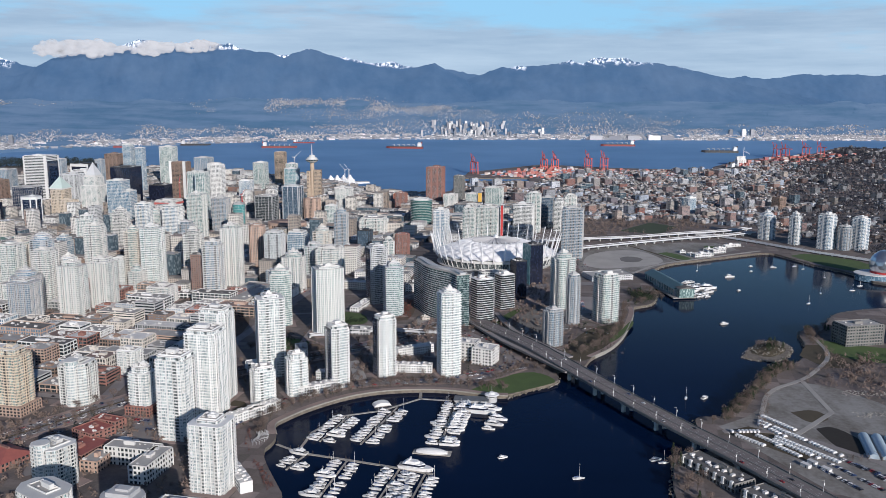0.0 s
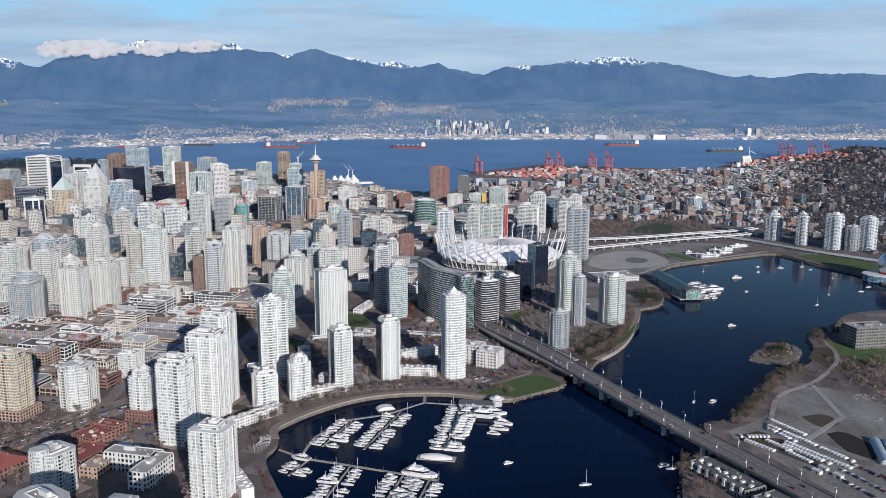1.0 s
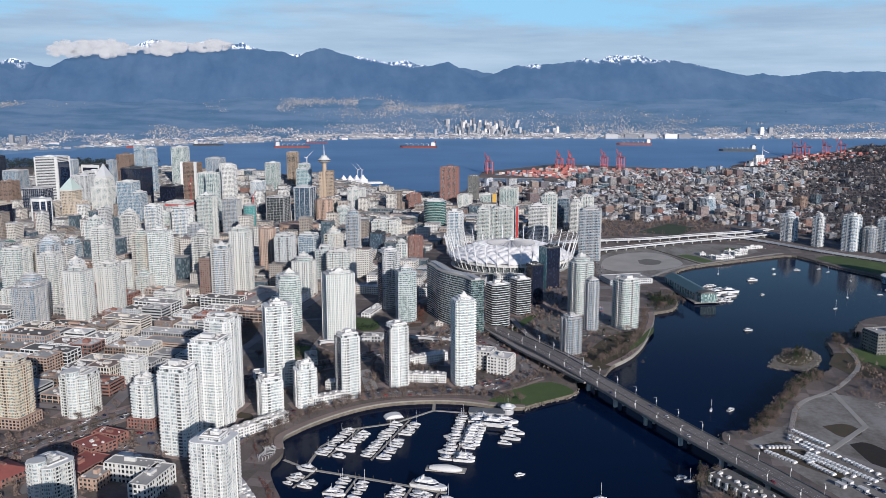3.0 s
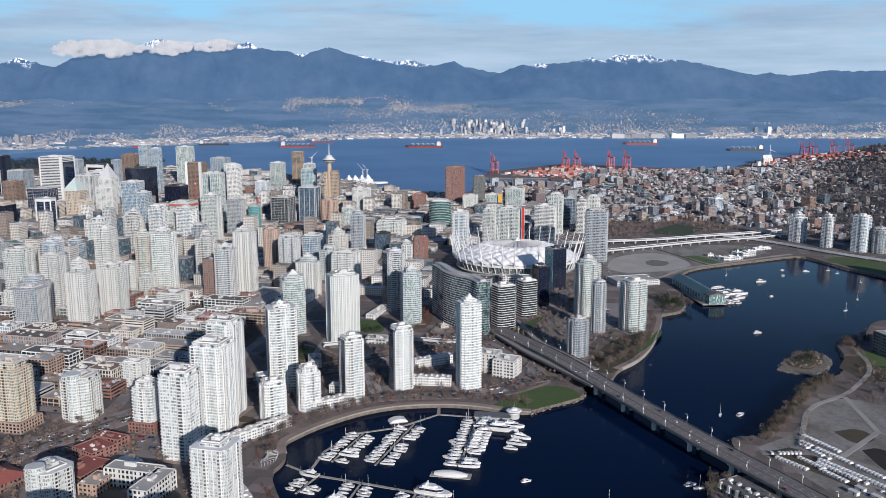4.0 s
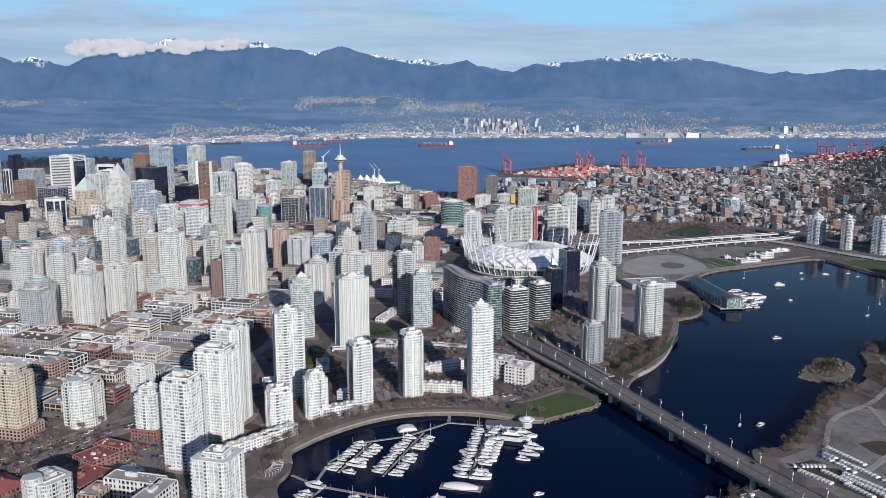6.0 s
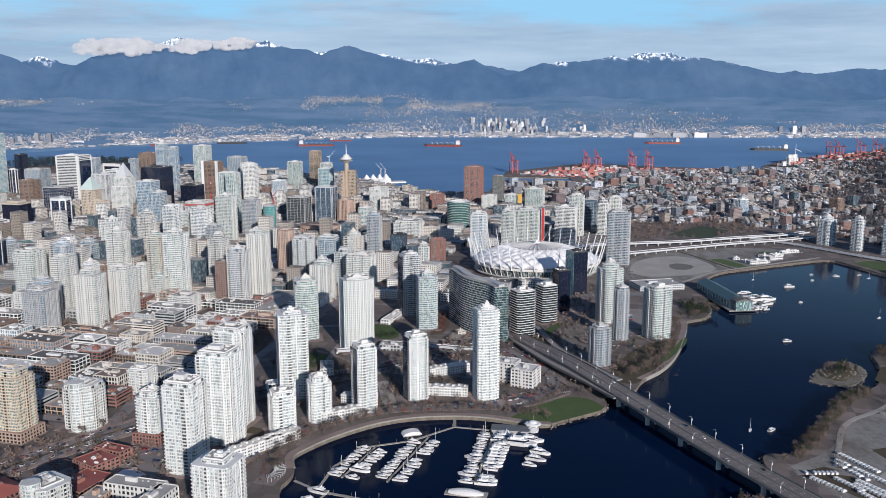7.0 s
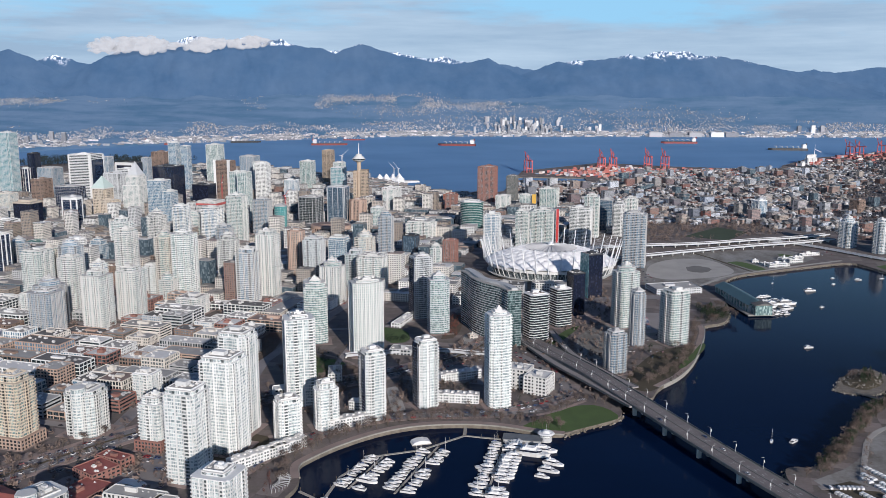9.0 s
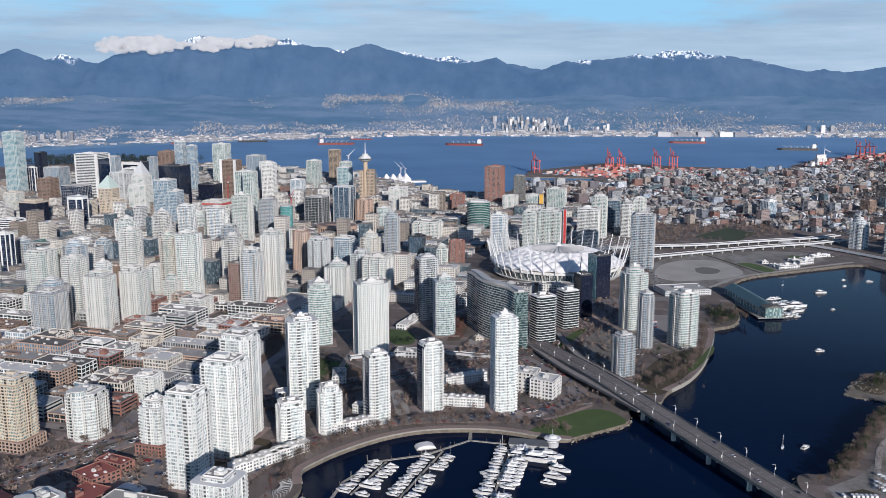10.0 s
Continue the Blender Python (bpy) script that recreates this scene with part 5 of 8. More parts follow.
class Town:
    """Walls and roofs of a district, joined."""

    def __init__(self):
        self.wall, self.roof, self.tree, self.glass = Mesh(), Mesh(), Mesh(), Mesh()

    def house(self, x, y, w, d, h, turn, rnd, gable=False, z=None, glazed=False):
        if z is None:
            bx, by, bz = far(x, y, GROUND) if y > 2600 else (x, y, GROUND)
            k = far_scale(y) if y > 2600 else 1.0
        else:
            bx, by, bz, k = x, y, z, 1.0
        w, d, h = w * k, d * k, h * k
        (self.glass if glazed else self.wall).turned(bx, by, w, d, turn, bz - 3, bz + h)
        c, s = math.cos(turn), math.sin(turn)
        if gable:
            b = len(self.roof.v)
            for lx, ly, lz in ((-w * .55, -d * .55, h), (w * .55, -d * .55, h), (w * .55, d * .55, h), (-w * .55, d * .55, h), (-w * .55, 0, h + d * .32), (w * .55, 0, h + d * .32)):
                self.roof.v.append((bx + c * lx - s * ly, by + s * lx + c * ly, bz + lz))
            self.roof.f += [(b, b + 1, b + 5, b + 4), (b + 2, b + 3, b + 4, b + 5), (b, b + 4, b + 3), (b + 1, b + 2, b + 5), (b, b + 3, b + 2, b + 1)]
            return
        self.roof.turned(bx, by, w + 0.4, d + 0.4, turn, bz + h, bz + h + 0.6)
        for _ in range(rnd.randint(1, 3)):
            lx, ly, q = rnd.uniform(-.33, .33) * w, rnd.uniform(-.33, .33) * d, rnd.uniform(0.07, 0.16) * w
            self.roof.turned(bx + c * lx - s * ly, by + s * lx + c * ly, 2 * q, 1.5 * q, turn, bz + h + 0.5, bz + h + 0.6 + rnd.uniform(1, 3) * k)

    def shrub(self, x, y, r, rnd, n=9, z=None, fine=1.0):
        """A bare tree from afar: a loose clump of twigs."""
        bx, by, bz = (far(x, y, GROUND) if y > 2600 else (x, y, GROUND)) if z is None else (x, y, z)
        for _ in range(n):
            a, t, q = rnd.uniform(0, math.tau), rnd.uniform(0.25, 1.7), rnd.uniform(0.35, 0.75) * r * fine
            px, py, pz = bx + math.cos(a) * r * rnd.random() * 0.8, by + math.sin(a) * r * rnd.random() * 0.8, bz + r * t
            b = len(self.tree.v)
            for _ in range(3):
                self.tree.v.append((px + rnd.uniform(-q, q), py + rnd.uniform(-q, q), pz + rnd.uniform(-q, q)))
            self.tree.f.append((b, b + 1, b + 2))

    def put(self, name, label, category="buildings", trees=None, wall=None, roof=None):
        stuff(name, [(self.wall, wall or far_wall), (self.roof, roof or wall or far_roof)] + ([(self.glass, block_glass)] if self.glass.f else []), label, category)
        if self.tree.f:
            stuff(name + "_trees", [(self.tree, trees or twig_mat)], "bare brown winter trees between the houses", "trees")


DOWNTOWN = [(-345, 880), (-300, 985), (-285, 1175), (-240, 1190), (-190, 1330), (-70, 1340), (-40, 1390), (-60, 1720), (60, 1850), (260, 1980), (260, 2300),
            (0, 2540), (-150, 2620), (-400, 2960), (-860, 3330), (-1500, 3600), (-1900, 2800), (-1000, 1200), (-600, 830), (-480, 760)]
WALLS = ((brick_red, "red brick"), (white_paint, "white rendered"), (peach, "pale brick"), (pale_concrete, "pale concrete"), (cream, "cream stucco"), (grey_concrete, "grey concrete"), (brown_stone, "brown brick"), (white_paint, "white painted"))
ROOFS = ((roof_gravel, "grey gravel"), (roof_pale, "pale"), (roof_dark, "dark tar"), (roof_brown, "brown gravel"), (roof_gravel, "grey gravel"))


def fill_downtown():
    rnd = random.Random(5)
    turn = radians(-13.2)
    c, s = math.cos(turn), math.sin(turn)
    town = Town()
    fillers = 0
    for row in range(-6, 85):
        for group in range(-12, 16):
            cells = [4 * group + q for q in range(4)]
            while cells:
                run = min(len(cells), rnd.choice((1, 1, 1, 1, 2, 2)))
                mine, cells = cells[:run], cells[run:]
                u = sum(i * 32.0 for i in mine) / run + group * 14
                v = row * 30.0 + (row // 2) * 15
                x, y = -300 + c * u - s * v, 850 + s * u + c * v
                if not inside(x, y, DOWNTOWN) or abs(x) > 0.60 * y + 60:
                    continue
                w, d = 32 * run - rnd.uniform(0.6, 7), rnd.uniform(21, 29.5)
                if rnd.random() < 0.35:
                    town.shrub(x + c * (16 * run + 2), y + s * (16 * run + 2), rnd.uniform(3, 4.5), rnd, 14)
                if rnd.random() < 0.5:
                    town.shrub(x - s * 19, y + c * 19, rnd.uniform(3, 4.5), rnd, 14)
                spots = [(x + c * q, y + s * q) for q in (-16 * (run - 1), 0, 16 * (run - 1))]
                if not all(free(px, py, 10) for px, py in spots):
                    if run == 1 or not free(*spots[0], 10):
                        continue
                    (x, y), w, run = spots[0], rnd.uniform(22, 29), 1
                wall, wname = rnd.choice(WALLS)
                roof, rname = rnd.choice(ROOFS)
                if 1250 < y < 1600 and rnd.random() < 0.16 and fillers < 30 and run == 1:
                    fillers += 1
                    rnd.choice((white, white, cream_t, grey, green, brown, blue))(x, y, w * 0.85, d * 0.85, rnd.uniform(24, 46), -13.2)
                elif y < 1330:
                    lowrise(x, y, w, d, rnd.choice((7.5, 9, 11, 13, 15, 18)) + rnd.uniform(-0.6, 0.6), -13.2, wall, roof, f"{wname} street building with a {rname} flat roof", rnd)
                else:
                    tall = rnd.random() if run == 1 else 0.6 * rnd.random()
                    town.house(x, y, w * (0.8 if tall > 0.78 else 1), d * (0.8 if tall > 0.78 else 1), rnd.uniform(8, 15) if tall < 0.5 else rnd.uniform(14, 28) if tall < 0.78 else rnd.uniform(32, 62) if y < 2300 and x < -120 else rnd.uniform(8, 16), turn, rnd, glazed=rnd.random() < 0.13)
    avenue = smooth([(-480, 640), (-400, 735), (-345, 812), (-285, 880), (-215, 950), (-120, 1010), (-40, 1075), (0, 1150)])
    for off in (0.0, 16.5, -16.5):
        for x, y, _ in along(avenue, 8.5, off):
            if rnd.random() < 0.5:
                town.shrub(x + rnd.uniform(-1, 1), y + rnd.uniform(-1, 1), rnd.uniform(2.2, 3.2), rnd, 60, fine=0.27)
    town.put("downtown_blocks", "dense downtown blocks of low and middling flat-roofed buildings", wall=city_wall, roof=far_roof)


fill_downtown()


def street_grid():
    """The straight streets between the downtown blocks."""
    turn = radians(-13.2)
    c, s = math.cos(turn), math.sin(turn)
    m = Mesh()

    def piece(u, v, lu, lv):
        x, y = -300 + c * u - s * v, 850 + s * u + c * v
        if y < 2450 and abs(x) < 0.62 * y + 80 and inside(x, y, DOWNTOWN):
            m.turned(x, y, lu, lv, turn, GROUND - 0.3, GROUND + 0.04)

    for k in range(-12, 17):
        for q in range(-40, 170):
            piece(142 * k - 22.5, 15.0 * q, 11.0, 15.0)
    for k in range(-6, 36):
        for g in range(-12, 16):
            for q in range(8):
                piece(142 * g - 17 + 16.4 * (q + 0.5), 75 * k - 22.5, 16.4, 10.0)
    setting("road_downtown_grid", m, asphalt_pale, "worn asphalt streets between the downtown blocks", "road")


street_grid()

EASTSIDE = [(300, 2060), (560, 2110), (760, 1930), (830, 1650), (1150, 1500), (2200, 2000), (3000, 3900), (2440, 4750), (2290, 4900), (1900, 4350), (1150, 3450),
            (700, 3350), (450, 3250), (335, 2950), (80, 2930), (60, 2650), (280, 2350)]


def fill_eastside():
    rnd = random.Random(9)
    turn = radians(31.8)
    c, s = math.cos(turn), math.sin(turn)
    town, homes = Town(), Town()
    for i in range(-60, 150):
        for j in range(-60, 130):
            u, v = i * 25.0 + (i // 4) * 15, j * 24.0 + (j // 2) * 14
            x, y = 800 + c * u - s * v, 2600 + s * u + c * v
            if not inside(x, y, EASTSIDE) or x > 0.63 * y + 80 or not free(x, y, 6):
                continue
            r = rnd.random()
            wild = noise.noise(Vector((x * 0.004, y * 0.004, 1.0)))
            built_up = x < 0.40 * y + 120 * wild
            for _ in range(4 if built_up else 7):
                if rnd.random() < 0.72 + wild:
                    town.shrub(x + rnd.uniform(-13, 13), y + rnd.uniform(-13, 13), rnd.uniform(3, 5.5), rnd, 26, fine=0.6)
            if r < (0.14 if built_up else 0.34) + 0.3 * max(0, wild):
                continue
            if built_up:
                big = rnd.random()
                if big < 0.10:
                    town.house(x, y, rnd.uniform(14, 34), rnd.uniform(13, 19), rnd.uniform(13, 30), turn, rnd, glazed=rnd.random() < 0.15)
                elif big < 0.45:
                    town.house(x, y, rnd.uniform(16, 30), rnd.uniform(10, 20), rnd.uniform(5, 12), turn, rnd)
                else:
                    for k in (-1, 1):
                        town.house(x + c * 6.5 * k - s * rnd.uniform(-4, 4), y + s * 6.5 * k + c * rnd.uniform(-4, 4), rnd.uniform(6, 12), rnd.uniform(9, 18), rnd.uniform(4, 11), turn, rnd, gable=rnd.random() < 0.3)
            else:
                for k in (-1, 1):
                    if rnd.random() < 0.85:
                        homes.house(x + c * 6.2 * k + rnd.uniform(-2, 2), y + s * 6.2 * k + rnd.uniform(-3, 3), rnd.uniform(5, 8), rnd.uniform(6, 10), rnd.uniform(3, 5.5), turn + (1.57 if rnd.random() < 0.4 else 0), rnd, True)
                if rnd.random() < 0.13:
                    homes.house(x, y, rnd.uniform(14, 30), rnd.uniform(12, 20), rnd.uniform(8, 20), turn, rnd)
    town.put("eastside_blocks", "wide low district of brick blocks, sheds and houses with bare trees", trees=hazy_twig_mat, wall=block_wall, roof=far_roof)
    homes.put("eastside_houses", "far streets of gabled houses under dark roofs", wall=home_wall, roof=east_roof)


fill_eastside()


def fill_north():
    rnd = random.Random(12)
    town, low = Town(), Town()
    kept = 0
    while kept < 12000:
        side, f = rnd.uniform(-0.66, 0.62), abs(rnd.gauss(0, 0.3))
        reach = 0.36 if side < -0.28 else 0.36 if side < -0.1 else 0.62 if side < 0.28 else 0.34
        clump = noise.noise(Vector((side * 22, f * 7, 4.0)))
        if f > reach * (1.0 + 0.8 * clump) or rnd.random() < 0.45 - clump:
            continue
        kept += 1
        x, y, z = north(side, f)
        shore = f < 0.13 and rnd.random() < 0.6
        w = rnd.uniform(10, 30) if shore else rnd.uniform(2.0, 4.5)
        (low if f < 0.3 and rnd.random() < 0.7 else town).house(x, y, w, rnd.uniform(4, 6), rnd.uniform(2, 5) if shore else rnd.uniform(1.0, 2.0), rnd.uniform(-0.2, 0.2), rnd, rnd.random() < 0.4, z + 3)
    for _ in range(2200):
        side, f = rnd.uniform(-0.66, 0.62), rnd.uniform(0.03, 1.1)
        x, y, z = north(side, f)
        town.shrub(x, y, rnd.uniform(4, 7), rnd, 4, z + 3)
    # hillside streets above the woods
    for cs, cf, ws, wf, n in ((-0.25, 0.95, 0.016, 0.06, 70), (-0.262, 0.86, 0.012, 0.05, 30), (-0.237, 0.86, 0.012, 0.05, 50), (-0.205, 0.84, 0.010, 0.05, 45), (-0.185, 1.0, 0.013, 0.05, 80),
                              (-0.153, 1.02, 0.013, 0.04, 60), (-0.115, 1.0, 0.013, 0.06, 80), (-0.09, 0.95, 0.014, 0.08, 110), (-0.072, 0.84, 0.012, 0.05, 70), (-0.11, 0.7, 0.03, 0.09, 90),
                              (-0.03, 0.82, 0.02, 0.05, 60), (-0.008, 0.88, 0.01, 0.03, 36), (-0.55, 0.97, 0.03, 0.03, 110), (-0.50, 0.96, 0.02, 0.03, 40), (-0.57, 0.9, 0.02, 0.03, 30), (0.03, 0.72, 0.05, 0.07, 130), (0.16, 0.62, 0.05, 0.09, 150)):
        for _ in range(n * 4):
            x, y, z = north(rnd.gauss(cs, ws), cf + rnd.gauss(0, wf))
            town.house(x, y, rnd.uniform(1.8, 4.0), 2.5, rnd.uniform(0.6, 1.5), rnd.uniform(-0.3, 0.3), rnd, True, z + 4)
    for _ in range(70):
        side, f = rnd.gauss(0.03, 0.034), rnd.uniform(0.05, 0.42)
        x, y, z = north(side, f)
        low.house(x, y, rnd.uniform(9, 13), 11, rnd.uniform(12, 34), 0.1, rnd, z=z + 2)
    for side, f, h in ((-0.54, 0.12, 40), (-0.52, 0.14, 55), (-0.505, 0.1, 60), (-0.55, 0.12, 34), (0.335, 0.12, 45), (0.35, 0.12, 50), (0.36, 0.14, 42)):
        x, y, z = north(side, f)
        low.house(x, y, 18, 13, h * 0.7, 0.1, rnd, z=z + 2)
    for side in (0.178, 0.20, 0.222, 0.246, 0.262):
        x, y, z = north(side, 0.03)
        low.house(x, y, 60, 26, 18, 0.0, rnd, z=z)
    town.put("north_shore_town", "far shore town of pale houses, sheds and a knot of towers", trees=hazy_woods, wall=north_wall)
    low.put("north_shore_waterfront", "far waterfront of pale sheds, terminals and towers along the shore", wall=shore_wall)


fill_north()


def street_cars():
    """Small cars along the downtown and eastside streets and on open lots."""
    rnd = random.Random(55)
    body, cab = Mesh(), Mesh()

    def put(x, y, z, a):
        body.turned(x, y, 4.3, 1.8, a, z + 0.3, z + 0.95)
        cab.turned(x, y, 2.3, 1.6, a, z + 0.9, z + 1.45)

    for base, origin, pitch in ((radians(-13.2), (-300, 850), (142, 75)), (radians(31.8), (800, 2600), (115, 62))):
        c, s = math.cos(base), math.sin(base)
        region = DOWNTOWN if base < 0 else EASTSIDE
        for _ in range(3000):
            u, v = rnd.uniform(-1500, 1500), rnd.uniform(-900, 1900)
            if rnd.random() < 0.5:
                u, a = round(u / pitch[0]) * pitch[0] - 23 + rnd.choice((-3.5, 3.5)), base + 1.57
            else:
                v, a = round(v / pitch[1]) * pitch[1] - 22 + rnd.choice((-3.5, 3.5)), base
            x, y = origin[0] + c * u - s * v, origin[1] + s * u + c * v
            if y < 2500 and inside(x, y, region) and free(x, y, -4):
                put(x, y, GROUND, a)
    avenue = smooth([(-480, 640), (-400, 735), (-345, 812), (-285, 880), (-215, 950), (-120, 1010), (-40, 1075), (0, 1150), (40, 1240), (70, 1330)])
    for off, step in ((4.0, 17.0), (7.2, 21.0), (10.6, 8.0), (-4.0, 19.0), (-7.2, 16.0), (-10.6, 8.0)):
        for x, y, a in along(avenue, step, off):
            if rnd.random() < 0.6:
                put(x, y, GROUND + 0.1, a)
    for x, y, a in along(smooth([(-215, 700), (-205, 770), (-170, 828), (-130, 868), (-85, 893), (-20, 900), (45, 905)]), 7.0, 4.4):
        if rnd.random() < 0.55:
            put(x, y, GROUND + 0.1, a)
    for x, y, a in along([(-2, 901), (14, 910), (38, 930), (69, 957)], 5.5, 3.0):
        if rnd.random() < 0.7:
            put(x, y, GROUND + 0.1, a)
    for x0, y0, x1, y1, n in ((236, 1500, 262, 1640, 40), (150, 1090, 235, 1230, 60), (-40, 1040, 60, 1130, 40), (-380, 660, -250, 800, 40), (560, 1740, 640, 1790, 20)):
        for _ in range(n):
            x, y = x0 + (x1 - x0) * rnd.random(), y0 + (y1 - y0) * round(rnd.random() * 6) / 6
            if free(x, y, -3) and inside(x, y, CITY_RING):
                put(x, y, GROUND + 0.1, radians(-13.2) + 1.57)
    stuff("street_traffic", [(body, material("car_paint_mixed", draw_car_mix)), (cab, glass_black)], "small cars standing along the streets and on open lots", "cars")


def draw_car_mix(n, bsdf, ob, pos, rnd):
    isle = n.add("NewGeometry").outputs["Random Per Island"]
    n.put(bsdf.inputs["Base Color"], n.ramp(isle, (0.0, (0.02, 0.02, 0.022)), (0.3, (0.35, 0.36, 0.37)), (0.5, (0.75, 0.75, 0.75)), (0.75, (0.08, 0.1, 0.15)), (0.88, (0.3, 0.03, 0.03)), (0.95, (0.6, 0.6, 0.6))))
    bsdf.inputs["Roughness"].default_value = 0.35




# ---- shore walks, roads, parks ----
def strip(name, line, half, z, mat, label, category, rounds=2, thick=0.12):
    line = smooth(line, rounds) if rounds else line
    return setting(name, Mesh().slab(beside(line, half), beside(line, -half), z - 0.5, z + thick), mat, label, category)


def patch(name, ring, z, mat, label, category, rounds=2):
    ring = smooth(ring + ring[:1], rounds)[:-1] if rounds else ring
    bm = bmesh.new()
    top = [bm.verts.new((x, y, z)) for x, y in ring]
    face = bm.faces.new(top)
    face.normal_update()
    bmesh.ops.triangulate(bm, faces=[face])
    bmesh.ops.recalc_face_normals(bm, faces=bm.faces)
    me = bpy.data.meshes.new(name)
    bm.to_mesh(me)
    bm.free()
    me.materials.append(mat)
    return tagged(new(name, me), label, category, kind="structure")


walk_line = smooth(CRESCENT[3:14], 2)
setting("pavement_seawall", Mesh().slab(beside(walk_line, 7.5), beside(walk_line, 0.6), GROUND - 0.4, GROUND + 0.15), paving, "curved brick-paved seawall walk round the marina", "pavement")
setting("trim_seawall_coping", Mesh().slab(beside(walk_line, 0.6), beside(walk_line, -0.3), GROUND - 0.9, GROUND + 0.4), seawall_stone, "pale stone coping of the curved seawall", "seawall")
coop = smooth(EAST[1:6], 2)
setting("pavement_park_walk", Mesh().slab(beside(coop, 7.0), beside(coop, 0.6), GROUND - 0.4, GROUND + 0.15), paving, "paved shore walk round the park", "pavement")
setting("trim_park_coping", Mesh().slab(beside(coop, 0.6), beside(coop, -0.6), -1.0, GROUND + 0.4), seawall_stone, "pale stone coping of the park seawall", "seawall")
strip("road_marina", [(-215, 700), (-205, 770), (-170, 828), (-130, 868), (-85, 893), (-20, 897), (34, 911), (67, 940), (82, 972), (76, 1013), (58, 1048), (30, 1095)], 6.5, GROUND, asphalt_pale, "worn grey street round the marina", "road")
strip("road_boulevard", [(-480, 640), (-400, 735), (-345, 812), (-285, 880), (-215, 950), (-120, 1010), (-40, 1075), (0, 1150), (40, 1240), (70, 1330), (190, 1385), (262, 1390)], 12.0, GROUND + 0.03, asphalt, "broad asphalt boulevard", "road")
strip("road_cross_street", [(-345, 812), (-352, 1000), (-330, 1180), (-295, 1480), (-250, 1800)], 7.0, GROUND + 0.05, asphalt, "straight downtown street", "road", 0)
strip("road_side_street", [(-255, 915), (-262, 1050), (-230, 1230), (-180, 1450)], 6.0, GROUND + 0.05, asphalt, "narrow downtown street", "road", 0)
patch("ground_lawn", [(26, 868), (67, 918), (98, 935), (116, 924), (126, 900), (109, 887), (72, 862), (56, 858), (34, 862)], GROUND + 0.12, grass_mat, "bright green lawn beside the bridge", "lawn", 1)
patch("ground_park", [(140, 1000), (175, 1080), (205, 1125), (262, 1150), (255, 1120), (228, 1080), (192, 1010), (162, 965)], GROUND + 0.1, scrub_mat, "brown winter park beside the water", "park")
patch("ground_park_lawn", [(232, 1098), (262, 1160), (262, 1140), (240, 1095), (215, 1050), (210, 1058)], GROUND + 0.16, grass_mat, "strip of green grass in the park", "lawn", 1)
patch("ground_ramp_lawn", [(65, 1142), (107, 1221), (118, 1222), (76, 1126)], GROUND + 0.14, grass_mat, "wedge of grass between the bridge ramps", "lawn", 1)
patch("ground_tower_garden", [(-190, 1000), (-160, 1040), (-190, 1070), (-225, 1040)], GROUND + 0.12, grass_mat, "small garden lawn between the towers", "lawn", 1)
patch("ground_gravel_lot", [(240, 1490), (262, 1640), (330, 1740), (560, 1800), (600, 1720), (560, 1668), (480, 1612), (400, 1545), (345, 1480), (300, 1455)], GROUND + 0.1, gravel_lot, "wide bare gravel lot", "lot", 1)
patch("ground_paved_square", [(255, 1544), (276, 1635), (329, 1690), (392, 1694), (419, 1602), (400, 1552), (337, 1520), (279, 1508)], GROUND + 0.2, gravel_pale, "pale oval of worn gravel on the lot", "lot")
patch("ground_dark_patch", [(336, 1612), (357, 1629), (382, 1606), (362, 1567), (332, 1573)], GROUND + 0.3, plain("darker_gravel", (0.20, 0.19, 0.178), (0.15, 0.143, 0.135), 0.05, 0.98), "darker patch of gravel", "lot", 1)
patch("ground_shore_grass", [(420, 1662), (447, 1675), (478, 1597), (452, 1584)], GROUND + 0.2, grass_mat, "grassy bank above the creek", "lawn", 1)
patch("ground_lot_grass", [(530, 1701), (536, 1755), (567, 1728)], GROUND + 0.2, grass_mat, "worn grass beside the gravel lot", "lawn", 1)
strip("road_lot_track", [(380, 1745), (400, 1700), (428, 1620), (442, 1582)], 2.6, GROUND + 0.24, scrub_mat, "grassy track across the gravel lot", "track", 1)
strip("road_shore_track", [(330, 1470), (392, 1552), (470, 1596), (560, 1650), (632, 1690)], 3.0, GROUND + 0.22, gravel_pale, "pale track above the shore", "track", 1)
patch("ground_east_grass", [(672, 1640), (720, 1670), (800, 1560), (745, 1480), (720, 1500), (690, 1560)], GROUND + 0.15, grass_mat, "green at the head of the creek", "lawn", 1)
patch("ground_sports_field", [(400, 1935), (500, 2060), (550, 1995), (480, 1890)], GROUND + 0.2, plain("turf", (0.05, 0.075, 0.04), (0.04, 0.06, 0.032), 0.05, 0.98), "dark green sports field among bare trees", "sports field", 0)
Z2 = GROUND - 0.5
patch("ground_south_gravel", [(262, 775), (312, 810), (350, 880), (392, 905), (430, 880), (470, 780), (470, 640), (320, 610), (290, 690)], Z2 + 0.06, gravel_lot, "bare gravel lot of the south shore", "lot")
patch("ground_south_bed", [(345, 812), (372, 822), (380, 795), (352, 780)], Z2 + 0.12, scrub_mat, "dark planted bed in the gravel", "bed", 3)
patch("ground_dug_field", [(352, 770), (372, 778), (385, 735), (366, 705), (352, 722)], Z2 + 0.12, plain("dark_earth", (0.03, 0.025, 0.02), (0.02, 0.017, 0.014), 0.2, 0.98), "dark dug earth beside the polytunnels", "field", 2)
patch("ground_south_green", [(430, 1000), (465, 1060), (520, 990), (470, 950), (440, 955)], Z2 + 0.09, scrub_mat, "brown thicket ground", "ground", 1)
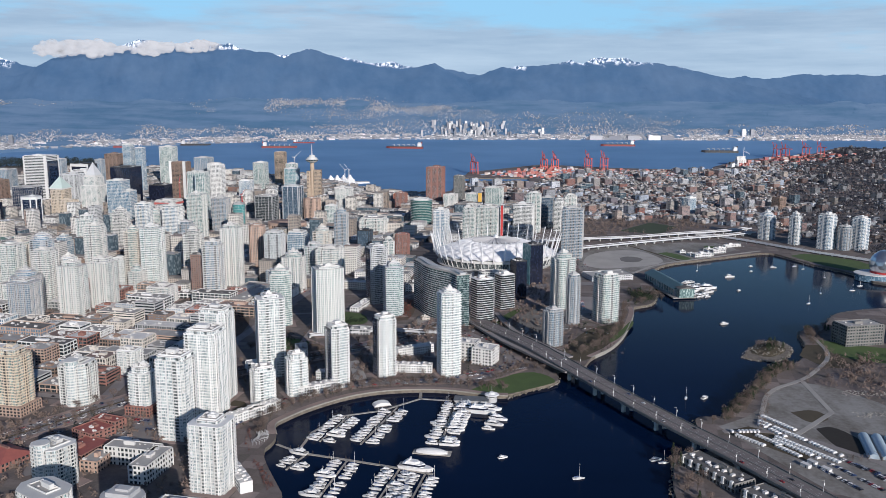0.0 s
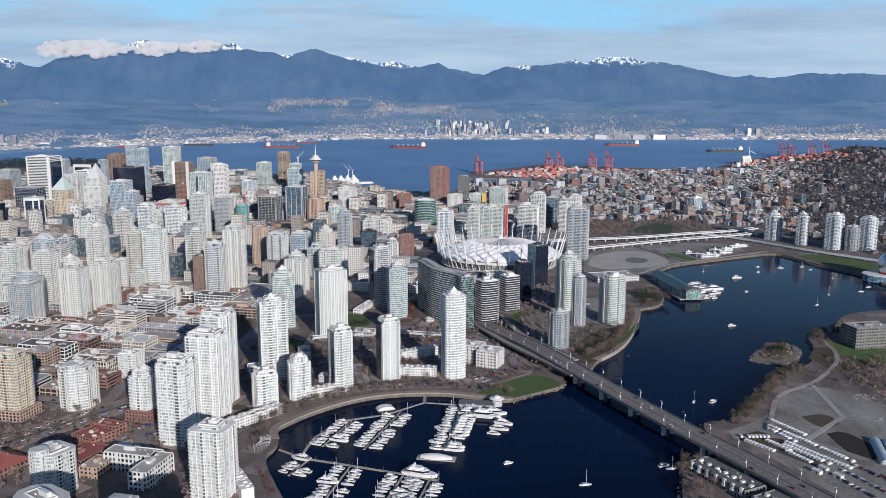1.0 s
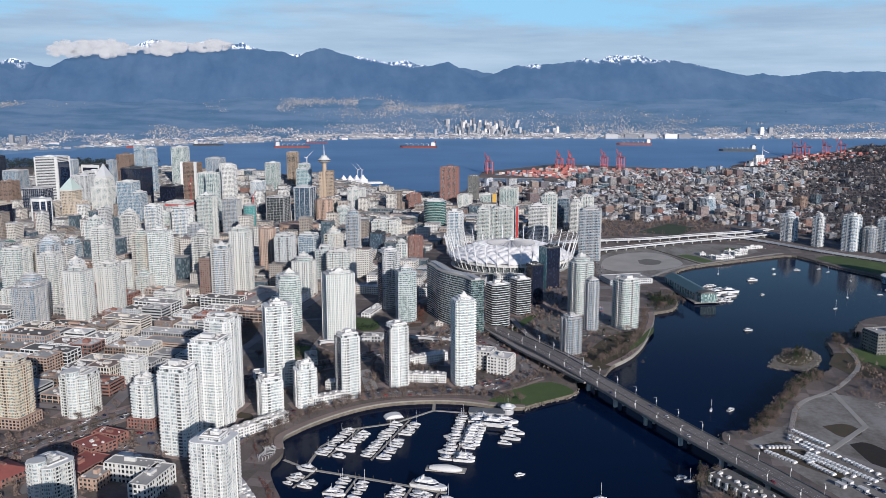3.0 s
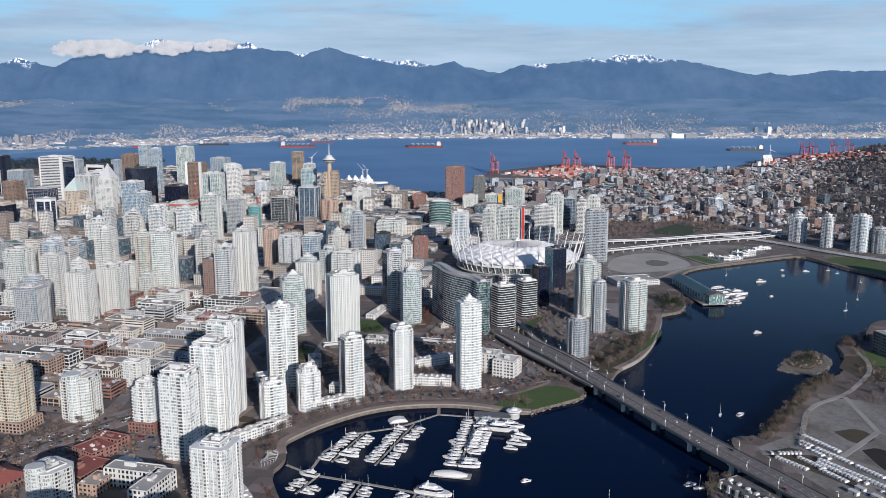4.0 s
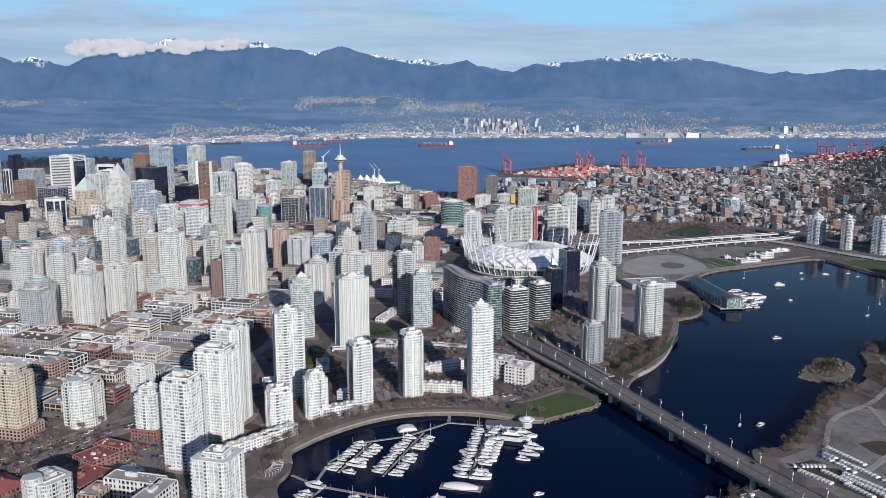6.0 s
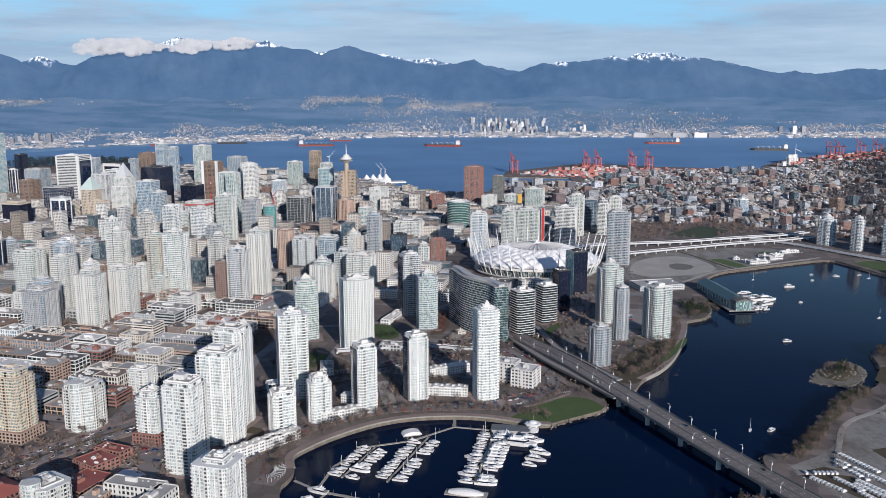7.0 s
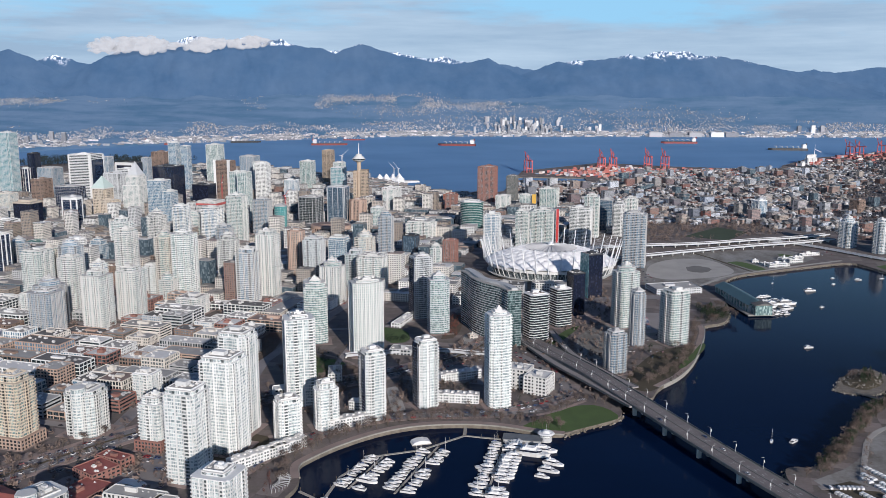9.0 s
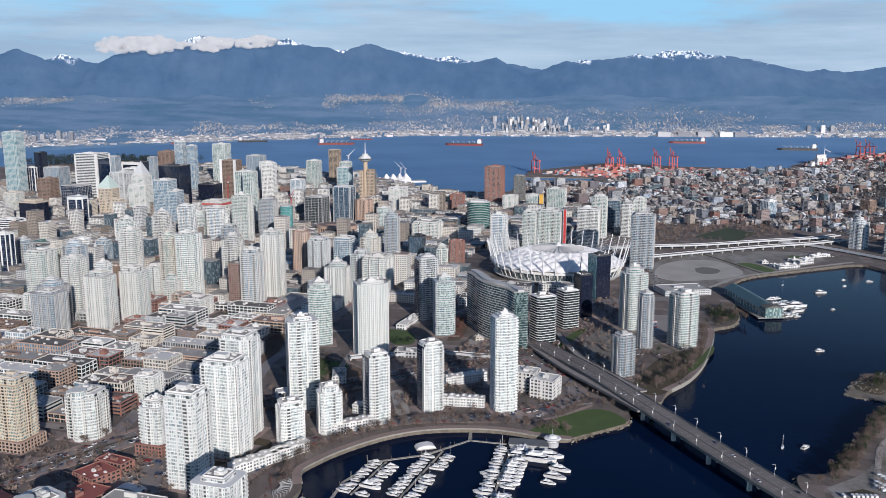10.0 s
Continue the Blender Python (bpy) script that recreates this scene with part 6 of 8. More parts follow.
patch("ground_south_verge", [(262, 762), (300, 780), (320, 715), (318, 690), (285, 735)], Z2 + 0.10, scrub_mat, "brown grass verge beside the bridge", "verge", 1)
patch("ground_south_lawn", [(474, 1075), (470, 1000), (520, 965), (600, 950), (600, 1010), (509, 1047)], Z2 + 0.1, grass_mat, "green lawn with paths on the south shore", "lawn", 1)
strip("pavement_south_path", [(300, 775), (318, 815), (345, 875), (395, 908), (420, 935), (470, 1000), (480, 1080)], 2.6, Z2 + 0.12, gravel_pale, "pale shore path", "path")
strip("pavement_gravel_path", [(395, 905), (386, 812), (328, 755)], 2.8, Z2 + 0.14, gravel_pale, "angled path across the gravel", "path", 0)
strip("road_south_lot", [(262, 762), (300, 765), (330, 752), (380, 690), (420, 600)], 3.5, Z2 + 0.14, asphalt_pale, "lane of the parking lot", "road", 1)

strip("ground_island_spit", [(380, 993), (392, 984), (402, 968), (424, 957)], 2.2, 0.9, rock_mat, "pale pebble spit joining the island to the shore", "spit", 2)


def island_mound():
    m = Mesh()
    n = 36
    for j in range(7):
        f = j / 6
        for i in range(n):
            a = math.tau * i / n
            k = (1 - f) * (1 + 0.16 * noise.noise(Vector((math.cos(a) * 2, math.sin(a) * 2, 3.0 + f))))
            ex, ey = 20 * math.cos(a) * k, 33 * math.sin(a) * k
            m.v.append((404 + ex * 0.83 + ey * 0.56, 1033 - ex * 0.56 + ey * 0.83, 0.8 + 4.2 * f ** 0.7 + 1.0 * noise.noise(Vector((ex * 0.2, ey * 0.2, f)))))
    m.f = [(j * n + i, j * n + (i + 1) % n, (j + 1) * n + (i + 1) % n, (j + 1) * n + i) for j in range(6) for i in range(n)]
    setting("ground_island_mound", m, scrub_mat, "scrub-covered mound of the little island", "ground", True)


island_mound()

# ---- trees ----
def bare_tree(seed, height):
    """A leafless street tree: trunk, forking limbs and a haze of twigs."""
    rnd = random.Random(seed)
    root = thing("bare_tree", 0, 0, -900, 0, "leafless brown winter tree with a twiggy crown", "tree", "bare trees of the shore")
    trunk, twigs = Mesh(), Mesh()
    trunk.beam((0, 0, 0), (0, 0, height * 0.4), 0.24, 6, 0.15)
    for _ in range(9):
        a, t = rnd.uniform(0, math.tau), rnd.uniform(0.25, 0.42)
        r, z = rnd.uniform(0.12, 0.3) * height, rnd.uniform(0.6, 0.95) * height
        tip = (r * math.cos(a), r * math.sin(a), z)
        trunk.beam((0, 0, height * t), tip, 0.1, 4, 0.04)
        for _ in range(64):
            q = [tip[k] * 1.1 + rnd.gauss(0, height * 0.11) for k in range(3)]
            q[2] = max(height * 0.28, min(height, q[2] * 0.92))
            b, s = len(twigs.v), rnd.uniform(0.2, 0.62)
            for _ in range(3):
                twigs.v.append((q[0] + rnd.uniform(-s, s), q[1] + rnd.uniform(-s, s), q[2] + rnd.uniform(-s, s)))
            twigs.f.append((b, b + 1, b + 2))
    part("trunk", trunk, bark_mat, root)
    part("crown", twigs.data("crown", twig_mat), twig_mat, root)
    return root


def evergreen(seed, height):
    rnd = random.Random(seed)
    root = thing("evergreen_tree", 0, 0, -900, 0, "dark green conifer with ragged tiers", "tree", "evergreens of the shore")
    part("trunk", Mesh().beam((0, 0, 0), (0, 0, height * 0.9), 0.25, 6, 0.05), bark_mat, root)
    m = Mesh()
    for _ in range(330):
        f = rnd.random() ** 0.8
        a, r = rnd.uniform(0, math.tau), (1 - f) * height * 0.24 * rnd.uniform(0.4, 1.1)
        x, y, z, s = r * math.cos(a), r * math.sin(a), height * (0.12 + 0.88 * f), rnd.uniform(0.4, 0.9)
        b = len(m.v)
        for _ in range(3):
            m.v.append((x + rnd.uniform(-s, s), y + rnd.uniform(-s, s), z + rnd.uniform(-s, s) * 0.8))
        m.f.append((b, b + 1, b + 2))
    part("crown", m.data("crown", needle_mat), needle_mat, root)
    return root


BARE = [bare_tree(21, 9.5), bare_tree(22, 8.0), bare_tree(23, 11.0)]
GREEN = [evergreen(31, 13.0), evergreen(32, 10.0)]
used = set()


def plant(x, y, z, rnd, kinds=None):
    kind = rnd.choice(kinds or BARE)
    m = pose(x, y, z, 0, 0, rnd.uniform(0, 360))
    if kind not in used:
        kind.matrix_basis = m
        used.add(kind)
    else:
        copy_thing(kind, m)


def plant_rows():
    rnd = random.Random(3)
    for off, step in ((11, 10.0), (16, 13.0)):
        for x, y, _ in along(walk_line, step, off):
            plant(x + rnd.uniform(-2, 2), y + rnd.uniform(-2, 2), GROUND, rnd)
    for x, y, _ in along(coop, 11.0, 12):
        plant(x + rnd.uniform(-3, 3), y + rnd.uniform(-3, 3), GROUND, rnd)
    for _ in range(34):
        x, y = rnd.uniform(140, 262), rnd.uniform(970, 1180)
        if inside(x, y, [(140, 1000), (175, 1080), (205, 1125), (262, 1170), (255, 1120), (228, 1080), (192, 1010), (162, 965)]):
            plant(x, y, GROUND, rnd)
    for line, n in (([(250, 785), (276, 800), (303, 838), (336, 885), (362, 925), (400, 962)], 34), ([(455, 1040), (470, 1095), (490, 1110), (530, 1120)], 22)):
        pts = along(line, 4.0, -7)
        for _ in range(n):
            x, y, _a = rnd.choice(pts)
            plant(x + rnd.uniform(-5, 5), y + rnd.uniform(-5, 5), Z2, rnd, BARE + BARE + GREEN)
    for _ in range(18):
        a, r = rnd.uniform(0, math.tau), rnd.uniform(0, 0.8)
        plant(406 + 22 * r * math.cos(a), 1034 + 26 * r * math.sin(a), 2.0, rnd, GREEN + BARE[:1])
    for _ in range(7):
        plant(-205 + rnd.uniform(-30, 30), 1040 + rnd.uniform(-40, 40), GROUND, rnd, BARE + GREEN)
        plant(rnd.uniform(-60, 20), rnd.uniform(1010, 1100), GROUND, rnd, BARE * 2 + GREEN)
    for _ in range(22):
        plant(rnd.uniform(190, 214), rnd.uniform(600, 712), Z2, rnd, BARE + GREEN)
    for _ in range(20):
        plant(rnd.uniform(294, 332), rnd.uniform(1262, 1330), GROUND, rnd, GREEN + BARE)
    for x, y, _ in along([(60, 900), (90, 938), (118, 930)], 9.0, 2):
        plant(x, y, GROUND, rnd)
    for off in (14, -14):
        for x, y, _ in along([(-480, 640), (-400, 735), (-345, 812), (-285, 880), (-215, 950), (-120, 1010), (-40, 1075)], 19.0, off):
            if free(x, y, -3):
                plant(x, y, GROUND, rnd)


plant_rows()


def scrub_woods():
    rnd = random.Random(8)
    t = Town()
    for _ in range(520):
        x, y = rnd.uniform(285, 620), rnd.uniform(1870, 2120)
        if inside(x, y, [(300, 1850), (640, 1965), (600, 2080), (300, 2120)]) and not inside(x, y, [(400, 1935), (500, 2060), (550, 1995), (480, 1890)]):
            t.shrub(x, y, rnd.uniform(3.5, 6), rnd, 46, fine=0.42)
    for _ in range(420):
        x, y = rnd.uniform(440, 640), rnd.uniform(830, 1000)
        t.shrub(x, y, rnd.uniform(1.5, 4), rnd, 12)
    firs = Town()
    for _ in range(700):
        x, y = rnd.uniform(-1960, -1280), rnd.uniform(3440, 3760)
        firs.shrub(x, y, rnd.uniform(8, 14), rnd, 26, fine=0.42)
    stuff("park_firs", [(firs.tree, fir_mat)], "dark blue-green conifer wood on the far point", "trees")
    for _ in range(420):
        x, y = rnd.uniform(-430, -190), rnd.uniform(570, 800)
        if inside(x, y, CITY_RING) and free(x, y, -2):
            t.shrub(x, y, rnd.uniform(1.8, 3.6), rnd, 20)
    for _ in range(2600):
        x, y = rnd.uniform(-330, 200), rnd.uniform(760, 1480)
        if inside(x, y, [(-330, 900), (-215, 960), (-100, 1030), (-60, 1100), (20, 1260), (120, 1400), (230, 1480), (180, 1150), (150, 990), (100, 960), (40, 920), (-80, 905), (-160, 850)] ) and free(x, y, -4):
            t.shrub(x, y, rnd.uniform(1.6, 3.4), rnd, 20)
    stuff("winter_thicket", [(t.tree, twig_mat)], "thickets of bare brown winter trees", "trees")


# ---- marina ----
def motor_yacht(length, name_label, deep=False):
    root = thing("motor_yacht", 0, 0, -900, 0, name_label, "boat", "marina boats")
    L, B = length, length * 0.31
    ring = [(-L / 2, -B / 2), (L * 0.15, -B / 2), (L * 0.36, -B * 0.34), (L / 2, 0), (L * 0.36, B * 0.34), (L * 0.15, B / 2), (-L / 2, B / 2)]
    low = [(x * 0.93, y * 0.8) for x, y in ring]
    part("hull", Mesh().prism(low, -0.4, L * 0.11, ring), boat_white, root)
    k = [(-L * 0.36, -B * 0.38), (L * 0.12, -B * 0.38), (L * 0.26, 0), (L * 0.12, B * 0.38), (-L * 0.36, B * 0.38)]
    part("cabin_glazing", Mesh().prism([(x * 0.98, y * 0.97) for x, y in k], L * 0.11, L * 0.18), glass_black, root)
    part("cabin_roof", Mesh().prism(k, L * 0.18, L * 0.198).prism(k, L * 0.10, L * 0.12), boat_white, root)
    q = [(x * 0.6 - L * 0.06, y * 0.78) for x, y in k]
    part("flybridge", Mesh().prism([(x * 1.06, y * 1.06) for x, y in q], L * 0.2, L * 0.255, q).box(-L * 0.2, -L * 0.17, -B * 0.3, B * 0.3, L * 0.25, L * 0.32), boat_white, root)
    part("aft_deck", Mesh().box(-L * 0.488, -L * 0.33, -B * 0.42, B * 0.42, L * 0.105, L * 0.118), wood_deck, root)
    return root


def sail_boat(length, label):
    root = thing("sailing_boat", 0, 0, -900, 0, label, "boat", "marina boats")
    L, B = length, length * 0.31
    ring = [(-L / 2, -B * 0.32), (-L * 0.1, -B / 2), (L * 0.2, -B * 0.42), (L / 2, 0), (L * 0.2, B * 0.42), (-L * 0.1, B / 2), (-L / 2, B * 0.32)]
    part("hull", Mesh().prism([(x * 0.9, y * 0.7) for x, y in ring], -0.3, L * 0.09, ring), boat_white, root)
    part("cabin", Mesh().prism([(-L * 0.2, -B * 0.25), (L * 0.2, -B * 0.2), (L * 0.26, 0), (L * 0.2, B * 0.2), (-L * 0.2, B * 0.25)], L * 0.09, L * 0.135), boat_white, root)
    mast = part("mast", Mesh().beam((L * 0.06, 0, L * 0.09), (L * 0.06, 0, L * 1.25), 0.12, 5), steel_white, root)
    part("boom", Mesh().beam((L * 0.05, 0, L * 0.22), (-L * 0.36, 0, L * 0.22), 0.22, 5), plain("sail_cover", (0.10, 0.16, 0.32), (0.08, 0.12, 0.25), 0.4), mast)
    return root


BOATS = [motor_yacht(11.5, "white motor cruiser with dark windows at its berth"), motor_yacht(13, "white motor yacht with a flybridge at its berth"),
         motor_yacht(19.0, "large white motor yacht at its berth"), motor_yacht(9.5, "small white cabin boat at its berth"), sail_boat(11, "white sailing boat with a bare mast"),
         sail_boat(9.5, "small white sailing boat with furled sail")]
BIG = motor_yacht(31, "long white luxury yacht moored at the dock")
FERRY = motor_yacht(24, "old white cruise boat with a pale awning")
floating = set()


def moor(kind, x, y, turn):
    m = pose(x, y, 0.0, 0, 0, turn)
    if kind not in floating:
        kind.matrix_basis = m
        floating.add(kind)
        return kind
    return copy_thing(kind, m)


def dock(line, half, label="weathered plank dock on floats"):
    root = thing("dock", 0, 0, 0, 0, label, "dock", "marina docks")
    part("planking", Mesh().slab(beside(line, half), beside(line, -half), 0.25, 0.6), wood_deck, root)
    part("float", Mesh().slab(beside(line, half * 0.8), beside(line, -half * 0.8), -0.4, 0.26), grey_concrete, root)
    for x, y, _ in along(line, 16.0, half + 0.25):
        part("mooring_post", Mesh().beam((x, y, -2), (x, y, 3.2), 0.2, 6), bark_mat, root)


dock([(-150, 737), (-130, 722), (-127, 730), (-122, 765), (-100, 806), (-60, 822), (-23, 856), (10, 850)], 1.3)
dock([(-23, 876), (-23, 856)], 1.5, "gangway from the seawall to the docks")
dock([(-130, 720), (-88, 706), (-43, 690), (-8, 676)], 1.5)
FINGERS = (([(-92, 806), (-112, 744)], 5), ([(-46, 830), (-74, 738)], 6), ([(16, 848), (-2, 738)], 7), ([(-120, 715), (-132, 684)], 8), ([(-82, 704), (-98, 630)], 9),
           ([(-36, 687), (-52, 622)], 10), ([(-14, 678), (-26, 622)], 11))


def marina():
    rnd = random.Random(17)
    for line, seed in FINGERS:
        dock(line, 0.9)
        (ax, ay), (bx, by) = line
        turn = math.degrees(math.atan2(by - ay, bx - ax))
        for side in (1, -1):
            for x, y, a in along(line, 6.9, side * 8.4)[0 if seed == 8 else 1:]:
                if rnd.random() < (0.06 if seed != 8 else 0.3):
                    continue
                kind = BOATS[2] if seed == 7 and side > 0 and rnd.random() < 0.8 else rnd.choice(BOATS[:2] * 3 + BOATS[2:4] + BOATS[4:] * 2)
                moor(kind, x + rnd.uniform(-0.6, 0.6), y + rnd.uniform(-0.6, 0.6), math.degrees(a) + (90 if side > 0 else -90) + rnd.uniform(-3, 3) + (180 if rnd.random() < 0.35 else 0))
    moor(BIG, -22, 686, -18)
    moor(FERRY, 48, 826, -8)
    copy_thing(BIG, pose(38, 818, 0, 0, 0, -14))
    for x, y, a, k in ((55, 800, -25, 2), (50, 786, -20, 2), (44, 775, -20, 1), (53, 710, 20, 3), (113, 669, 10, 4), (255, 861, 70, 5), (275, 861, 40, 0), (389, 1154, 10, 1),
                       (497, 1461, 5, 2), (551, 1509, 40, 3), (604, 1545, -10, 0), (647, 1556, 20, 5), (660, 1459, 80, 5), (602, 1340, 70, 4), (555, 1272, 40, 4), (662, 1360, 0, 5),
                       (690, 1393, 15, 4), (566, 1554, 30, 3), (455, 1512, 60, 5), (478, 1357, 30, 3), (191, 700, 5, 5), (652, 1530, 30, 5), (186, 706, 20, 0)):
        moor(BOATS[k], x, y, a)
    for x, y, a in ((402, 1352, 12), (412, 1368, 8), (424, 1344, 20)):
        copy_thing(FERRY, pose(x, y, 0, 0, 0, a))
    copy_thing(BIG, pose(432, 1372, 0, 0, 0, 5))
    for i in range(9):
        moor(BOATS[(0, 1, 2)[i % 3]], 392 + 5.5 * (i % 5) + 4 * (i // 5), 1318 + 14 * (i // 5) - i, 15 + 8 * (i % 3))
        moor(BOATS[(1, 0, 3)[i % 3]], 405 + 5 * (i % 5), 1385 + 12 * (i // 5) + 3 * i, -20 + 6 * (i % 4))


marina()


def pavilion():
    root = thing("shore_pavilion", 51, 850, 0, 0, "white many-sided pavilion on the end of the quay", "pavilion")
    part("base", Mesh().prism(oval(11, 11, 10), -2, GROUND + 0.4), pale_grey, root)
    part("drum", Mesh().prism(oval(9, 9, 10), GROUND + 0.4, GROUND + 3.4), white_paint, root)
    part("windows", Mesh().prism(oval(9.2, 9.2, 10), GROUND + 1.4, GROUND + 2.8), glass_dark, root)
    part("roof", Mesh().prism(oval(16, 16, 10), GROUND + 3.4, GROUND + 4.3, oval(13, 13, 10)).prism(oval(9, 9, 10), GROUND + 4.3, GROUND + 6.2, oval(4, 4, 10)), white_paint, root)
    part("flagpole", Mesh().beam((0, 0, GROUND + 6), (0, 0, GROUND + 12), 0.12, 5), steel_white, root)
    stage = thing("floating_shed", -9, 720, 0, -10, "low white boat cover on a float", "boat shed")
    part("float", Mesh().box(-17, 17, -5, 5, -0.4, 0.8), wood_deck, stage)
    m = Mesh()
    for i in range(12):
        f = i / 11
        r = 0.3 + 4.0 * math.sin(math.pi * min(1.0, 0.12 + 0.80 * f)) ** 0.7
        m.v += [(-14 + 28 * f, 1.15 * r * math.cos(math.pi * k / 8), 0.8 + 0.85 * r * math.sin(math.pi * k / 8)) for k in range(9)]
    m.f = [(9 * i + k, 9 * i + k + 1, 9 * i + k + 10, 9 * i + k + 9) for i in range(11) for k in range(8)] + [tuple(range(8, -1, -1)), tuple(range(99, 108))]
    part("cover", m, boat_white, stage)
    tent = thing("boat_tent", -62, 838, 0, 20, "white rounded boat tent on the dock", "boat shed")
    part("float", Mesh().box(-9, 9, -5, 5, -0.3, 0.6), wood_deck, tent)
    m = Mesh()
    for j in range(6):
        f = j / 5
        m.v += [(9 * math.cos(math.pi * f) , y, 0.6 + 3.4 * math.sin(math.pi * f)) for y in (-4.6, 4.6)]
    m.f = [(2 * j, 2 * j + 1, 2 * j + 3, 2 * j + 2) for j in range(5)] + [(0, 2, 4, 6, 8, 10), (11, 9, 7, 5, 3, 1)]
    part("cover", m, boat_white, tent)
    hall = thing("dock_hall", 30, 848, 0, -6, "long grey flat-roofed dock building", "boat shed")
    part("shell", Mesh().box(-17, 17, -6, 6, -0.3, 3.4), grey_concrete, hall)
    part("roof", Mesh().box(-18, 18, -7, 7, 3.4, 3.9), plain("blue_grey_roof", (0.16, 0.18, 0.20), (0.12, 0.135, 0.15), 0.2), hall)


pavilion()


# ---- pavements and markings of the streets ----
def street_dressing():
    boulevard = smooth([(-480, 640), (-400, 735), (-345, 812), (-285, 880), (-215, 950), (-120, 1010), (-40, 1075), (0, 1150), (40, 1240), (70, 1330)])
    for off, name in ((15.5, "pavement_boulevard_north"), (-15.5, "pavement_boulevard_south")):
        setting(name, Mesh().slab(beside(boulevard, off + 3), beside(boulevard, off - 3), GROUND - 0.3, GROUND + 0.24), paving, "paved footway beside the boulevard", "pavement")
    setting("ground_median", Mesh().slab(beside(boulevard, 1.6), beside(boulevard, -1.6), GROUND - 0.3, GROUND + 0.32), scrub_mat, "planted median of the boulevard", "verge")
    shore = smooth([(-215, 700), (-205, 770), (-170, 828), (-130, 868), (-85, 893), (-20, 900), (45, 905), (90, 950)])
    for off, name in ((8.5, "pavement_marina_inner"), (-8.0, "pavement_marina_outer")):
        setting(name, Mesh().slab(beside(shore, off + 2), beside(shore, off - 2), GROUND - 0.3, GROUND + 0.24), paving, "paved footway beside the marina street", "pavement")
    m = Mesh()
    for off in (5.6, -5.6, 8.8, -8.8):
        for x, y, a in along(boulevard, 9.0, off):
            m.turned(x, y, 3.2, 0.3, a, GROUND + 0.16, GROUND + 0.17)
    for x, y, a in along(shore, 9.0):
        m.turned(x, y, 3.2, 0.3, a, GROUND + 0.13, GROUND + 0.14)
    for cx, cy, ca in ((-352, 800, 0.9), (-275, 890, 0.75), (-206, 957, 0.6), (88, 945, 2.0)):
        for i in range(9):
            m.turned(cx + math.cos(ca + 1.57) * (i - 4) * 2.2, cy + math.sin(ca + 1.57) * (i - 4) * 2.2, 4.0, 0.9, ca, GROUND + 0.16, GROUND + 0.18)
    stuff("road_marking", [(m, pale_concrete)], "worn white lane dashes and crossing bars", "road marking")
    ribs = Mesh()
    for i in range(13):
        a = radians(-70 + 11 * i)
        ribs.turned(-174 + 11 * math.cos(a), 742 + 14 * math.sin(a), 10.0, 0.5, a, GROUND + 2.6, GROUND + 3.0)
        for q in (7, 15):
            ribs.turned(-174 + q * math.cos(a), 742 + (q + 3) * math.sin(a), 0.35, 0.35, a, GROUND, GROUND + 2.7)
    stuff("pergola_ribs", [(ribs, grey_concrete)], "fan of grey pergola beams on the forecourt", "pergola")
    patch("ground_garden_bed", [(-250, 770), (-215, 790), (-190, 830), (-225, 845), (-265, 800)], GROUND + 0.1, scrub_mat, "brown planted garden between the towers", "garden", 1)
    patch("ground_school_yard", [(-345, 660), (-300, 690), (-270, 720), (-250, 745), (-300, 780), (-360, 730)], GROUND + 0.08, asphalt_pale, "paved yard round the red-roofed halls", "yard", 1)
    patch("ground_bridge_gravel", [(112, 1060), (100, 1120), (112, 1185), (150, 1240), (230, 1240), (150, 1080)], GROUND + 0.06, gravel_lot, "bare gravel under the bridge ramps", "lot", 1)


street_dressing()


